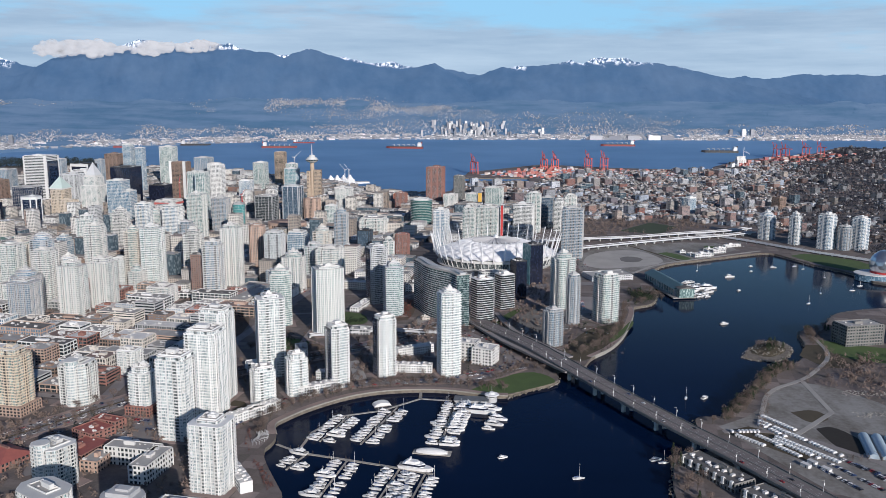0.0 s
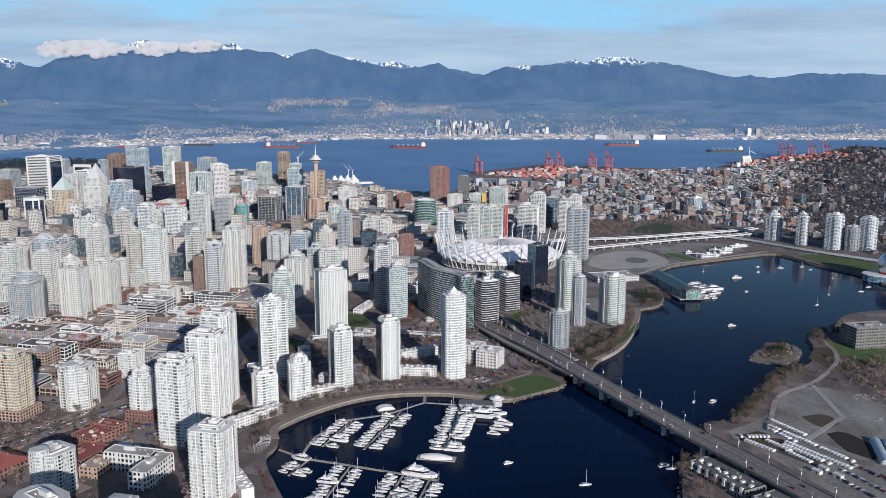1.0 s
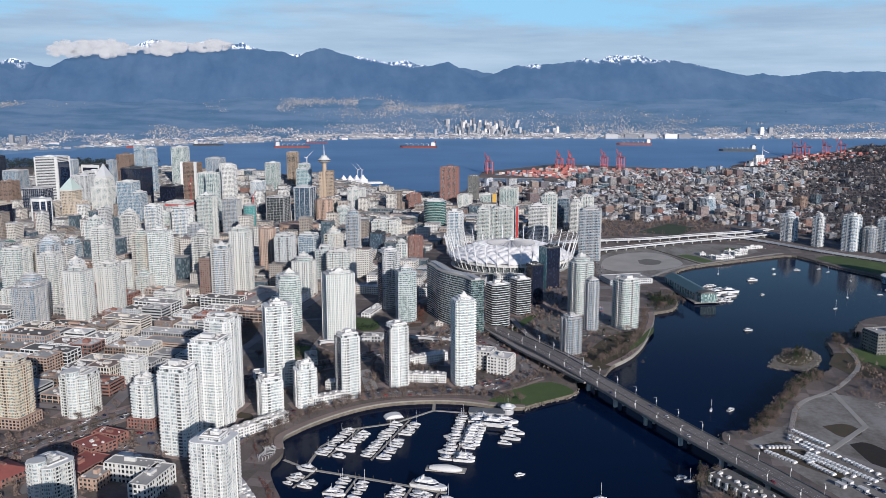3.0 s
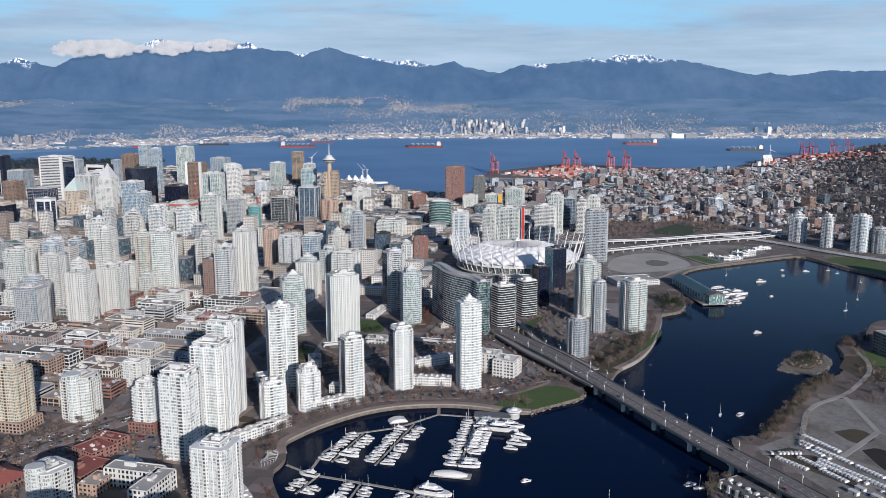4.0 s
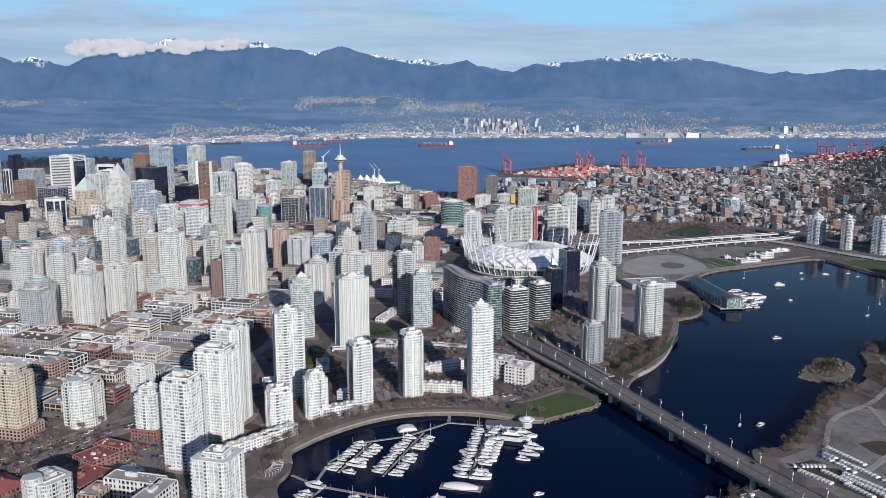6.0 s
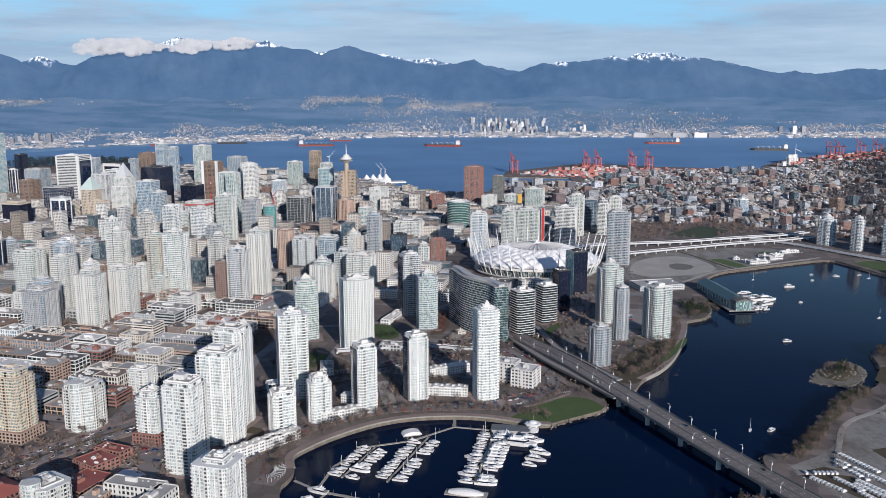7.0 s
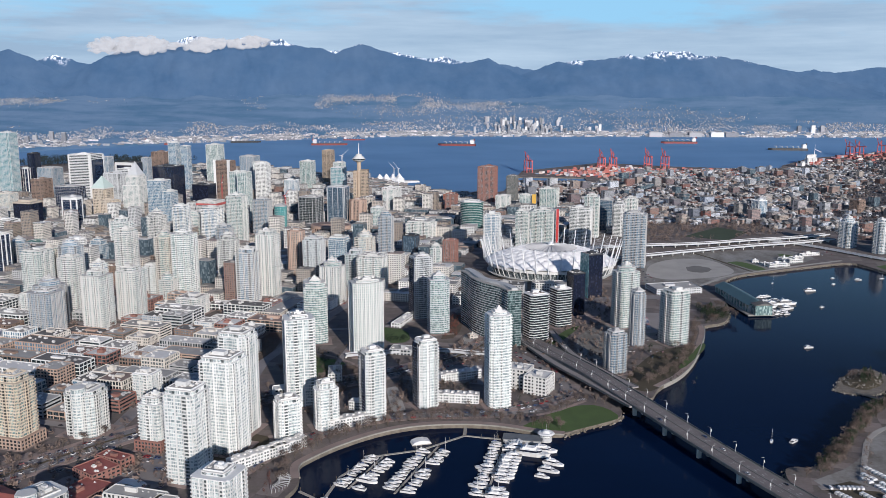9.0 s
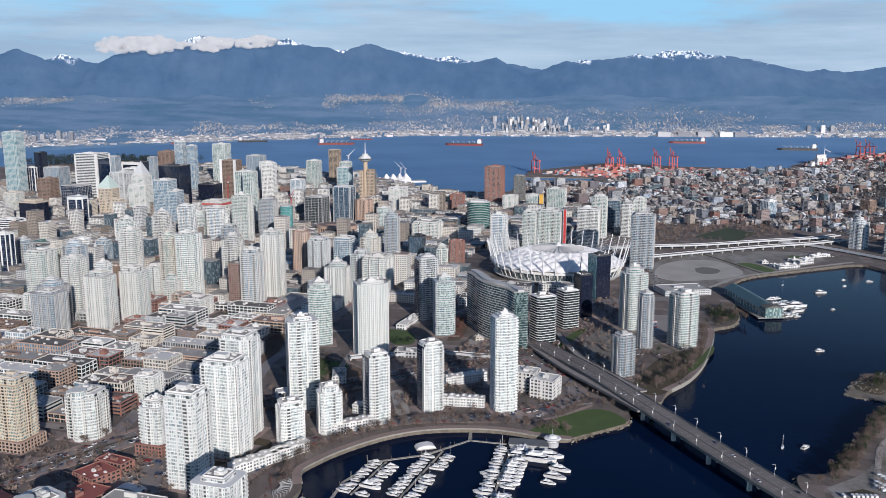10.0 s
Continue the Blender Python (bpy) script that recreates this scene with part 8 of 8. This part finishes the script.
def pier_hall():
    root = thing("pier_hall", 364, 1371, 0, 98, "long dark-roofed green glass hall on a pier", "hall")
    part("pier_deck", Mesh().box(-74, 66, -19, 19, 1.5, 3.0), wood_deck, root)
    for i in range(12):
        for s in (-16, 16):
            part("mooring_post", Mesh().beam((-68 + 11.5 * i, s, -3), (-68 + 11.5 * i, s, 1.6), 0.6, 6), bark_mat, root)
    part("glazing", Mesh().box(-60, 60, -13, 13, 3, 14), glass_green, root)
    m = Mesh()
    for i in range(13):
        m.box(-60.3 + 10 * i - 0.4, -60.3 + 10 * i + 0.6, -13.4, 13.4, 3, 14)
    part("frame", m, grey_concrete, root)
    part("end_pavilion", Mesh().box(-76, -60, -14, 10, 3, 17), glass_green, root, "pale green glazed end pavilion")
    part("end_pavilion_roof", Mesh().prism([(-77, -15), (-59, -15), (-59, 11), (-77, 11)], 17, 20, [(-77, -2.5), (-59, -2.5), (-59, -1.5), (-77, -1.5)]), roof_dark, root)
    part("roof", Mesh().prism([(-62, -15), (62, -15), (62, 15), (-62, 15)], 14, 20, [(-62, -1), (62, -1), (62, 1), (-62, 1)]), plain("dark_green_roof", (0.085, 0.15, 0.145), (0.06, 0.11, 0.11), 0.1, 0.35), root)


pier_hall()


def greenhouse(x, y, turn):
    root = thing("greenhouse", x, y, Z2, turn, "long pale blue polytunnel on the south shore", "greenhouse", "polytunnels")
    m = Mesh()
    n = 8
    for yy in (-26, 26):
        m.v += [(4.6 * math.cos(math.pi * i / n), yy, 0.3 + 4.2 * math.sin(math.pi * i / n)) for i in range(n + 1)]
    m.f = [(i, i + 1, n + 2 + i, n + 1 + i) for i in range(n)] + [tuple(range(n, -1, -1)), tuple(range(n + 1, 2 * n + 2))]
    part("skin", m, plain("polythene", (0.42, 0.50, 0.56), (0.34, 0.42, 0.48), 0.2, 0.35), root)
    part("sill", Mesh().box(-4.8, 4.8, -26.2, 26.2, 0, 0.4), grey_concrete, root)


for k in range(3):
    greenhouse(381 + 10.5 * k, 727 - 3 * k, -16)

tower_gardens()

# townhouse terraces between the towers of the front row
def terrace(x, y, turn, count, step=6.0):
    root = thing("terrace_houses", x, y, GROUND, turn, "row of white three-storey terrace houses", "terrace")
    for i in range(count):
        u = (i - count / 2) * step
        h = 9.0 + (i % 2) * 0.8
        house = part("house", Mesh().box(u, u + step - 0.3, -5, 5, -1, h), white_paint, root)
        m = Mesh()
        for k in range(3):
            m.box(u + 0.8, u + 2.3, -5.05, -4.9, 0.9 + 2.9 * k, 2.4 + 2.9 * k).box(u + 3.2, u + 4.9, -5.05, -4.9, 0.9 + 2.9 * k, 2.4 + 2.9 * k)
        tagged(part("window", m, glass_grey, house), kind="stuff")
        part("roof", Mesh().box(u - 0.1, u + step - 0.2, -5.4, 5.2, h, h + 0.5).box(u + 1.5, u + 3.6, -1, 2, h + 0.5, h + 1.9), roof_pale, house)


terrace(-196, 783, 48, 9)
terrace(-176, 805, 48, 6)
terrace(-133, 865, 30, 7)
terrace(-32, 934, -4, 7)
terrace(-34, 1002, 26, 8)
terrace(-164, 652, -61, 7)
terrace(-120, 905, -13, 6)


# ---- viaducts ----
def viaduct(line, z, label, half=6.5):
    root = thing("viaduct", 0, 0, 0, 0, label, "viaduct")
    line = smooth(line, 2)
    part("deck", Mesh().slab(beside(line, half), beside(line, -half), z - 1.6, z), asphalt_pale, root)
    for s in (half - 0.1, 0.1 - half):
        part("parapet", Mesh().slab(beside(line, s + 0.25), beside(line, s - 0.25), z - 1.7, z + 1.1), pale_grey, root)
    for x, y, a in along(line, 24.0):
        m = Mesh().turned(x, y, 1.6, half * 0.9, a, 0, z - 2.4).turned(x, y, 2.0, half * 1.7, a, z - 2.6, z - 1.5)
        part("pier", m, pale_concrete, root)


viaduct([(170, 1755), (292, 1792), (400, 1812), (528, 1869), (625, 1900), (700, 1945)], 11, "pale concrete road viaduct on piers")
viaduct([(160, 1632), (275, 1686), (354, 1727), (499, 1801), (612, 1842), (690, 1890)], 11, "second pale concrete road viaduct on piers")
viaduct([(560, 1880), (604, 1843), (653, 1779), (706, 1691), (795, 1583), (880, 1480)], 8, "narrow concrete railway guideway along the shore", 4.0)
viaduct([(-170, 1068), (-125, 1083), (-63, 1097), (-11, 1082), (20, 1090)], 8, "narrow concrete railway guideway between the towers", 3.6)

# ---- port ----
def gantry_crane(x, y, turn):
    bx, by, bz = far(x, y, 3)
    root = thing("gantry_crane", bx, by, bz, turn, "red steel container gantry crane on the quay", "crane", "container cranes")
    k = far_scale(y) * 1.15
    for sx in (-9, 9):
        for sy in (-13, 13):
            part("leg", Mesh().beam((sx * k, sy * k, 0), (sx * k, sy * k * 0.8, 40 * k), 1.9, 5), orange_paint, root)
    for sy in (-13, 13):
        part("portal_beam", Mesh().box(-10 * k, 10 * k, (sy - 1) * k, (sy + 1) * k, 13 * k, 15 * k), orange_paint, root)
    part("boom", Mesh().box(-3 * k, 3 * k, -34 * k, 20 * k, 38 * k, 41 * k), orange_paint, root)
    part("mast_frame", Mesh().beam((-4 * k, 8 * k, 41 * k), (0, 4 * k, 58 * k), 1.4, 4).beam((4 * k, 8 * k, 41 * k), (0, 4 * k, 58 * k), 1.4, 4), orange_paint, root)
    part("raised_jib", Mesh().beam((0, 18 * k, 40 * k), (0, 30 * k, 66 * k), 2.0, 4), orange_paint, root)
    part("stay", Mesh().beam((0, 4 * k, 58 * k), (0, -30 * k, 41 * k), 0.6, 3).beam((0, 4 * k, 58 * k), (0, 29 * k, 64 * k), 0.6, 3), orange_paint, root)


for cx, cy, ct in ((119, 3301, 20), (404, 3450, 10), (448, 3455, 10), (590, 3511, 12), (655, 3513, 14), (1590, 4120, 20), (1640, 4140, 20), (1770, 4220, 15), (1860, 4260, 15)):
    gantry_crane(cx, cy, ct)


def draw_boxes(n, bsdf, ob, pos, rnd):
    isle = n.add("NewGeometry").outputs["Random Per Island"]
    n.put(bsdf.inputs["Base Color"], n.ramp(isle, (0.0, (0.42, 0.12, 0.10)), (0.3, (0.40, 0.14, 0.12)), (0.5, (0.40, 0.30, 0.26)), (0.66, (0.62, 0.61, 0.60)), (0.8, (0.12, 0.18, 0.27)), (0.9, (0.34, 0.11, 0.09))))
    bsdf.inputs["Roughness"].default_value = 0.7


def port():
    rnd = random.Random(41)
    m = Mesh()
    yard = [(130, 3230), (415, 3560), (660, 3460), (1010, 3390), (900, 3200), (620, 3010), (420, 3080), (320, 3140)]
    for _ in range(1500):
        x, y = rnd.uniform(100, 1020), rnd.uniform(3000, 3560)
        if inside(x, y, yard):
            bx, by, bz = far(x, y, 3)
            m.turned(bx, by, 12.2, 2.5, 0.25, bz, bz + 2.6 * rnd.choice((1, 2, 3, 4)))
    for _ in range(500):
        x, y = rnd.uniform(1150, 2050), rnd.uniform(3600, 4400)
        if inside(x, y, [(1180, 3600), (1400, 3980), (1900, 4390), (2060, 4300), (1500, 3700)]):
            bx, by, bz = far(x, y, 3)
            m.turned(bx, by, rnd.uniform(10, 26), rnd.uniform(6, 14), 0.4, bz, bz + rnd.uniform(4, 13))
    stuff("container_stacks", [(m, material("container_paint", draw_boxes))], "stacks of red, orange and grey shipping containers on the port yard", "containers")
    silo = thing("grain_silos", *far(1260, 3690, 3), 25, "white round grain silos on the wharf", "silos")
    for i in range(8):
        part("silo", Mesh().prism(oval(11, 11, 14), 0, 26).translate(12 * (i % 4), 12 * (i // 4), 0), white_paint, silo)
    part("headhouse", Mesh().box(-4, 40, 2, 10, 26, 38), pale_concrete, silo)
    part("loading_mast", Mesh().beam((14, -14, 0), (14, -14, 78), 1.6, 4, 0.7).beam((14, -14, 60), (40, -20, 48), 0.9, 4), steel_white, silo)


def ship(x, y, length, turn, hull, label):
    bx, by, bz = far(x, y, 0)
    root = thing("cargo_ship", bx, by, bz, turn, label, "ship", "ships in the inlet")
    L = length * far_scale(y)
    B = L * 0.15
    ring = [(-L / 2, -B / 2), (L * 0.4, -B / 2), (L / 2, 0), (L * 0.4, B / 2), (-L / 2, B / 2)]
    part("hull", Mesh().prism(ring, -1, L * 0.045), hull, root)
    part("deck", Mesh().prism([(a * 0.99, b * 0.96) for a, b in ring], L * 0.045, L * 0.055), dark_metal, root)
    part("bridge_house", Mesh().box(-L * 0.46, -L * 0.36, -B * 0.45, B * 0.45, L * 0.05, L * 0.14).box(-L * 0.44, -L * 0.37, -B * 0.55, B * 0.55, L * 0.14, L * 0.16), white_paint, root)
    part("funnel", Mesh().box(-L * 0.48, -L * 0.45, -B * 0.15, B * 0.15, L * 0.12, L * 0.18), hull, root)
    for i in range(5):
        u = -L * 0.28 + i * L * 0.14
        part("deck_crane", Mesh().beam((u, 0, L * 0.05), (u, 0, L * 0.105), 1.2, 5).beam((u, 0, L * 0.10), (u + L * 0.07, 0, L * 0.11), 0.7, 4), pale_concrete, root)


def move_mesh(self, x, y, z):
    self.v = [(a + x, b + y, c + z) for a, b, c in self.v]
    return self


Mesh.translate = move_mesh
port()
for sx, sy, sl, st, sh, sn in ((-213, 4805, 205, 174, hull_red, "red cargo ship at anchor"), (-910, 4817, 195, 5, hull_red, "rust red bulk ship at anchor"),
                               (-1836, 4790, 190, 4, hull_red, "red bulk ship at its berth"), (-2349, 4760, 180, 5, hull_red, "red cargo ship at its berth"),
                               (-1428, 5000, 170, 5, dark_metal, "dark bulk ship at its berth"), (1023, 5068, 200, 178, hull_red, "red and white cargo ship near the far shore"),
                               (1458, 4560, 190, 176, dark_metal, "grey ship on the inlet"), (-844, 5250, 130, 0, hull_red, "small red ship near the far shore"), (1250, 3600, 170, 30, dark_metal, "dark ship at the grain wharf")):
    ship(sx, sy, sl, st, sh, sn)


def quay_pier():
    bx, by, bz = far(-345, 2960, 0)
    root = thing("harbour_pier", bx, by, bz, 20, "long pale pier with white sails of a cruise terminal", "pier")
    part("deck", Mesh().box(-60, 90, -18, 18, -1, 5), pale_concrete, root)
    part("terminal", Mesh().box(-60, 40, -13, 13, 5, 15), white_paint, root)
    for i in range(4):
        u = -50 + 22 * i
        part("sail", Mesh().prism([(u, -12), (u + 20, -12), (u + 20, 12), (u, 12)], 15, 30, [(u + 9, -0.5), (u + 11, -0.5), (u + 11, 0.5), (u + 9, 0.5)]), fabric, root)


quay_pier()


def building_crane(x, y, h, reach, turn, mat, label):
    root = thing("tower_crane", x, y, GROUND, turn, label, "crane")
    m = Mesh()
    for sx in (-1, 1):
        for sy in (-1, 1):
            m.beam((sx, sy, 0), (sx, sy, h), 0.3, 4)
    for i in range(int(h / 4)):
        m.beam((-1, -1, 4 * i), (1, -1, 4 * i + 4), 0.18, 3).beam((1, 1, 4 * i), (-1, 1, 4 * i + 4), 0.18, 3)
    part("mast", m, mat, root)
    part("jib", Mesh().beam((0, 0, h), (reach, 0, h + reach * 0.55), 0.9, 4, 0.5), mat, root)
    part("counter_jib", Mesh().beam((0, 0, h), (-10, 0, h + 1), 1.1, 4), mat, root)
    part("cab", Mesh().box(-1.4, 1.4, -2.4, 0, h - 3, h), white_paint, root)


building_crane(-640, 2090, 92, 26, 100, red_paint, "red tower crane at a building site")
building_crane(-455, 2650, 110, 30, 60, steel_white, "white luffing crane above the offices")
building_crane(-330, 2900, 50, 34, 130, steel_white, "white harbour crane beside the pier")
building_crane(-315, 2890, 50, 34, 125, steel_white, "white harbour crane beside the pier")
building_crane(-480, 2050, 66, 18, 80, red_paint, "red and white crane on a building site")


def banner_wall():
    root = thing("red_fin", 126, 1822, GROUND, -13.2, "tall red vertical fin on the glass tower", "facade fin")
    part("fin", Mesh().box(-2.6, 2.6, -1.2, 1.0, 0, 72), red_paint, root)
    part("fin_frame", Mesh().box(-2.9, -2.6, -1.3, 1.0, 0, 72.4).box(2.6, 2.9, -1.3, 1.0, 0, 72.4), steel_white, root)
    fin = thing("yellow_fin", 98, 2268, GROUND, -13.2, "yellow panel wall on the pale tower", "facade fin")
    part("panel", Mesh().box(-5, 5, -1.2, 0.8, 12, 46), yellow_paint, fin)
    part("panel_frame", Mesh().box(-5.4, -5, -1.3, 0.8, 0, 46.4).box(5, 5.4, -1.3, 0.8, 0, 46.4), pale_concrete, fin)


banner_wall()


# ---- cars ----
def car(label, paint, length=4.6, tall=1.5, van=False):
    root = thing("parked_van" if van else "parked_car", 0, 0, -900, 0, label, "van" if van else "car", "parked vans" if van else "parked cars")
    L, W = length / 2, 0.92 if not van else 1.0
    part("body", Mesh().prism([(-L, -W), (L - 0.2, -W), (L, -W * 0.7), (L, W * 0.7), (L - 0.2, W), (-L, W)], 0.3, tall * 0.58), paint, root)
    if van:
        part("box", Mesh().prism([(-L, -W), (L * 0.62, -W), (L * 0.62, W), (-L, W)], tall * 0.5, tall, [(-L, -W * 0.94), (L * 0.5, -W * 0.94), (L * 0.5, W * 0.94), (-L, W * 0.94)]), paint, root)
        part("windscreen", Mesh().prism([(L * 0.62, -W * 0.9), (L * 0.78, -W * 0.9), (L * 0.78, W * 0.9), (L * 0.62, W * 0.9)], tall * 0.55, tall * 0.93, [(L * 0.5, -W * 0.85), (L * 0.56, -W * 0.85), (L * 0.56, W * 0.85), (L * 0.5, W * 0.85)]), glass_black, root)
    else:
        part("cabin", Mesh().prism([(-L * 0.75, -W * 0.9), (L * 0.45, -W * 0.9), (L * 0.45, W * 0.9), (-L * 0.75, W * 0.9)], tall * 0.55, tall * 0.95, [(-L * 0.55, -W * 0.75), (L * 0.1, -W * 0.75), (L * 0.1, W * 0.75), (-L * 0.55, W * 0.75)]), glass_black, root)
        part("roof", Mesh().box(-L * 0.55, L * 0.1, -W * 0.74, W * 0.74, tall * 0.95, tall), paint, root)
    return root


car_red = plain("car_red", (0.35, 0.03, 0.03), (0.3, 0.03, 0.03), 0.5, 0.3)
car_blue = plain("car_blue", (0.05, 0.09, 0.2), (0.04, 0.07, 0.16), 0.5, 0.3)
car_silver = plain("car_silver", (0.5, 0.51, 0.52), (0.45, 0.46, 0.47), 0.5, 0.3, 0.4)
VANS = [car("white delivery van parked in a row", boat_white, 5.4, 2.2, True)]
CARS = [car("white car standing on the asphalt", boat_white), car("silver car standing on the asphalt", car_silver), car("black car standing on the asphalt", dark_metal), car("dark blue car standing on the asphalt", car_blue), car("red car standing on the asphalt", car_red)]
parked = set()


def park(kind, x, y, z, turn):
    m = pose(x, y, z, 0, 0, turn)
    if kind not in parked:
        kind.matrix_basis = m
        parked.add(kind)
    else:
        copy_thing(kind, m)


def park_rows():
    rnd = random.Random(77)
    rows = [((313, 800), (331, 764)), ((306, 787), (322, 756)), ((303, 779), (316, 748)), ((270, 761), (296, 762)), ((272, 752), (288, 729)), ((291, 752), (303, 730)),
            ((307, 748), (341, 692)), ((303, 742), (326, 702)), ((322, 757), (349, 705)), ((300, 728), (312, 704))]
    for a, b in rows:
        for x, y, t in along([a, b], 3.5):
            if rnd.random() < 0.94:
                park(VANS[0], x, y, Z2 + 0.1, math.degrees(t) + 90 + rnd.uniform(-2, 2))
    for a, b in (((345, 702), (376, 640)), ((332, 690), (352, 640)), ((318, 686), (335, 640)), ((352, 690), (372, 660)), ((360, 665), (376, 630))):
        for x, y, t in along([a, b], 2.9):
            if rnd.random() < 0.85:
                park(rnd.choice(CARS + CARS[:1] + CARS[2:3]), x, y, Z2 + 0.1, math.degrees(t) + 90 + rnd.uniform(-2, 2))
    for x, y, a in LOT_CARS:
        park(rnd.choice(CARS), x, y, GROUND + 0.13, a)
    line = smooth(AXIS)
    for lane in (-7.6, -4.8, 4.8, 7.6):
        for x, y, t in along(line, 71.0, lane)[1:]:
            y2 = y + rnd.uniform(-20, 20)
            if rnd.random() < 0.5 and y2 < 980:
                park(rnd.choice(CARS), x - (y2 - y) * 0.45, y2, 13.5, math.degrees(t) + (180 if lane > 0 else 0))
    marina_road = smooth([(-215, 700), (-205, 770), (-170, 828), (-130, 868), (-85, 893), (-20, 897), (34, 911), (67, 940), (82, 972), (76, 1013), (58, 1048), (30, 1095)])
    for off in (4.8, -4.8):
        for x, y, t in along(marina_road, 8.5, off):
            if rnd.random() < 0.5:
                park(rnd.choice(CARS), x, y, GROUND + 0.13, math.degrees(t))


park_rows()


def south_yard():
    """Log piles, rubble, cabins and saplings on the worn ground of the south shore."""
    rnd = random.Random(29)
    rubble, brown = Mesh(), Town()
    for cx, cy, rx, ry, n in ((424, 806, 18, 8, 60), (446, 868, 24, 8, 110)):
        for _ in range(n):
            x, y, r = cx + rnd.uniform(-rx, rx), cy + rnd.uniform(-ry, ry), rnd.uniform(0.3, 0.9)
            rubble.turned(x, y, 2 * r, 1.4 * r, rnd.uniform(0, 3), Z2 - 0.2, Z2 + r * rnd.uniform(0.5, 1.1))
    stuff("rubble_heap", [(rubble, seawall_stone)], "heaps of pale rubble on the bare ground", "rubble")
    for line, step, spread in (([(352, 700), (372, 705), (392, 690)], 2.5, 5), ([(398, 905), (440, 890), (520, 880)], 2.2, 9), ([(300, 770), (318, 812), (345, 872)], 4.0, 3), ([(470, 1000), (482, 1080), (520, 1120)], 2.4, 5)):
        for x, y, _ in along(line, step):
            brown.shrub(x + rnd.uniform(-spread, spread), y + rnd.uniform(-spread, spread), rnd.uniform(1.2, 3.2), rnd, 60, Z2, 0.32)
    stuff("yard_bushes", [(brown.tree, twig_mat)], "bare brown bushes round the gravel yard", "bushes")
    for x, y, a in ((316, 692, -62), (308, 686, -62), (322, 678, -62)):
        hut = thing("site_cabin", x, y, Z2, a, "small white cabin on the parking lot", "cabin", "yard cabins")
        part("body", Mesh().box(-4, 4, -2, 2, 0, 2.8), white_paint, hut)
        part("roof", Mesh().box(-4.3, 4.3, -2.3, 2.3, 2.8, 3.1), roof_pale, hut)
        part("door", Mesh().box(1, 2, -2.08, -1.95, 0.1, 2.2), dark_metal, hut)


south_yard()
scrub_woods()
street_cars()


# ---- cloud bank on the western ridge, far backdrop ----
def cloud():
    rnd = random.Random(2)
    bm = bmesh.new()
    for i in range(210):
        f = rnd.random()
        x = -2120 + 960 * f
        thick = (58 + 22 * math.sin(f * 7.0 + 0.8) * (1 - 0.4 * f) + 16 * math.sin(f * 23.0)) * min(1, 0.5 + 3 * f) * min(1, 0.35 + 2.0 * (1 - f))
        up = rnd.uniform(-0.5, 0.62)
        z = 519 + 6 * math.sin(f * 9) + 14 * f + up * thick
        r = (rnd.uniform(0.16, 0.34) * (1.2 - abs(up))) * thick + 4
        bmesh.ops.create_icosphere(bm, subdivisions=2, radius=r, matrix=Matrix.Translation((x * 1.024, 4722 + rnd.uniform(-14, 14), 317 + (z - 317) * 1.024)) @ Matrix.Diagonal((rnd.uniform(1.2, 2.2), 0.6, 0.85, 1)))
    for v in bm.verts:
        v.co += 9 * Vector((noise.noise(v.co * 0.03), 0, 0.8 * noise.noise(v.co * 0.03 + Vector((9, 3, 1))))) + 4 * Vector((noise.noise(v.co * 0.1), 0, noise.noise(v.co * 0.1 + Vector((5, 3, 1)))))
    me = bpy.data.meshes.new("backdrop_cloud")
    bm.to_mesh(me)
    bm.free()
    me.polygons.foreach_set("use_smooth", [True] * len(me.polygons))
    me.materials.append(cloud_mat)
    tagged(new("backdrop_cloud", me), "white cloud bank lying on the western ridge", "backdrop", kind="structure")


def draw_cloud(n, bsdf, ob, pos, rnd):
    n.put(bsdf.inputs["Base Color"], n.mix(n.noise(pos, 0.012, 2.0), (0.15, 0.15, 0.155), (0.21, 0.21, 0.21)))
    bsdf.inputs["Roughness"].default_value = 1.0
    bsdf.inputs["Specular IOR Level"].default_value = 0.0
    # added glow standing in for sunlight scattered inside the cloud
    bsdf.inputs["Emission Color"].default_value = (0.74, 0.75, 0.77, 1)
    bsdf.inputs["Emission Strength"].default_value = 0.62
    n.put(bsdf.inputs["Alpha"], n.ramp(n.noise(pos, 0.014, 2.0), (0.32, (0.10, 0.10, 0.10)), (0.60, (0.62, 0.62, 0.62))))


cloud_mat = material("cloud_vapour", draw_cloud)
cloud()
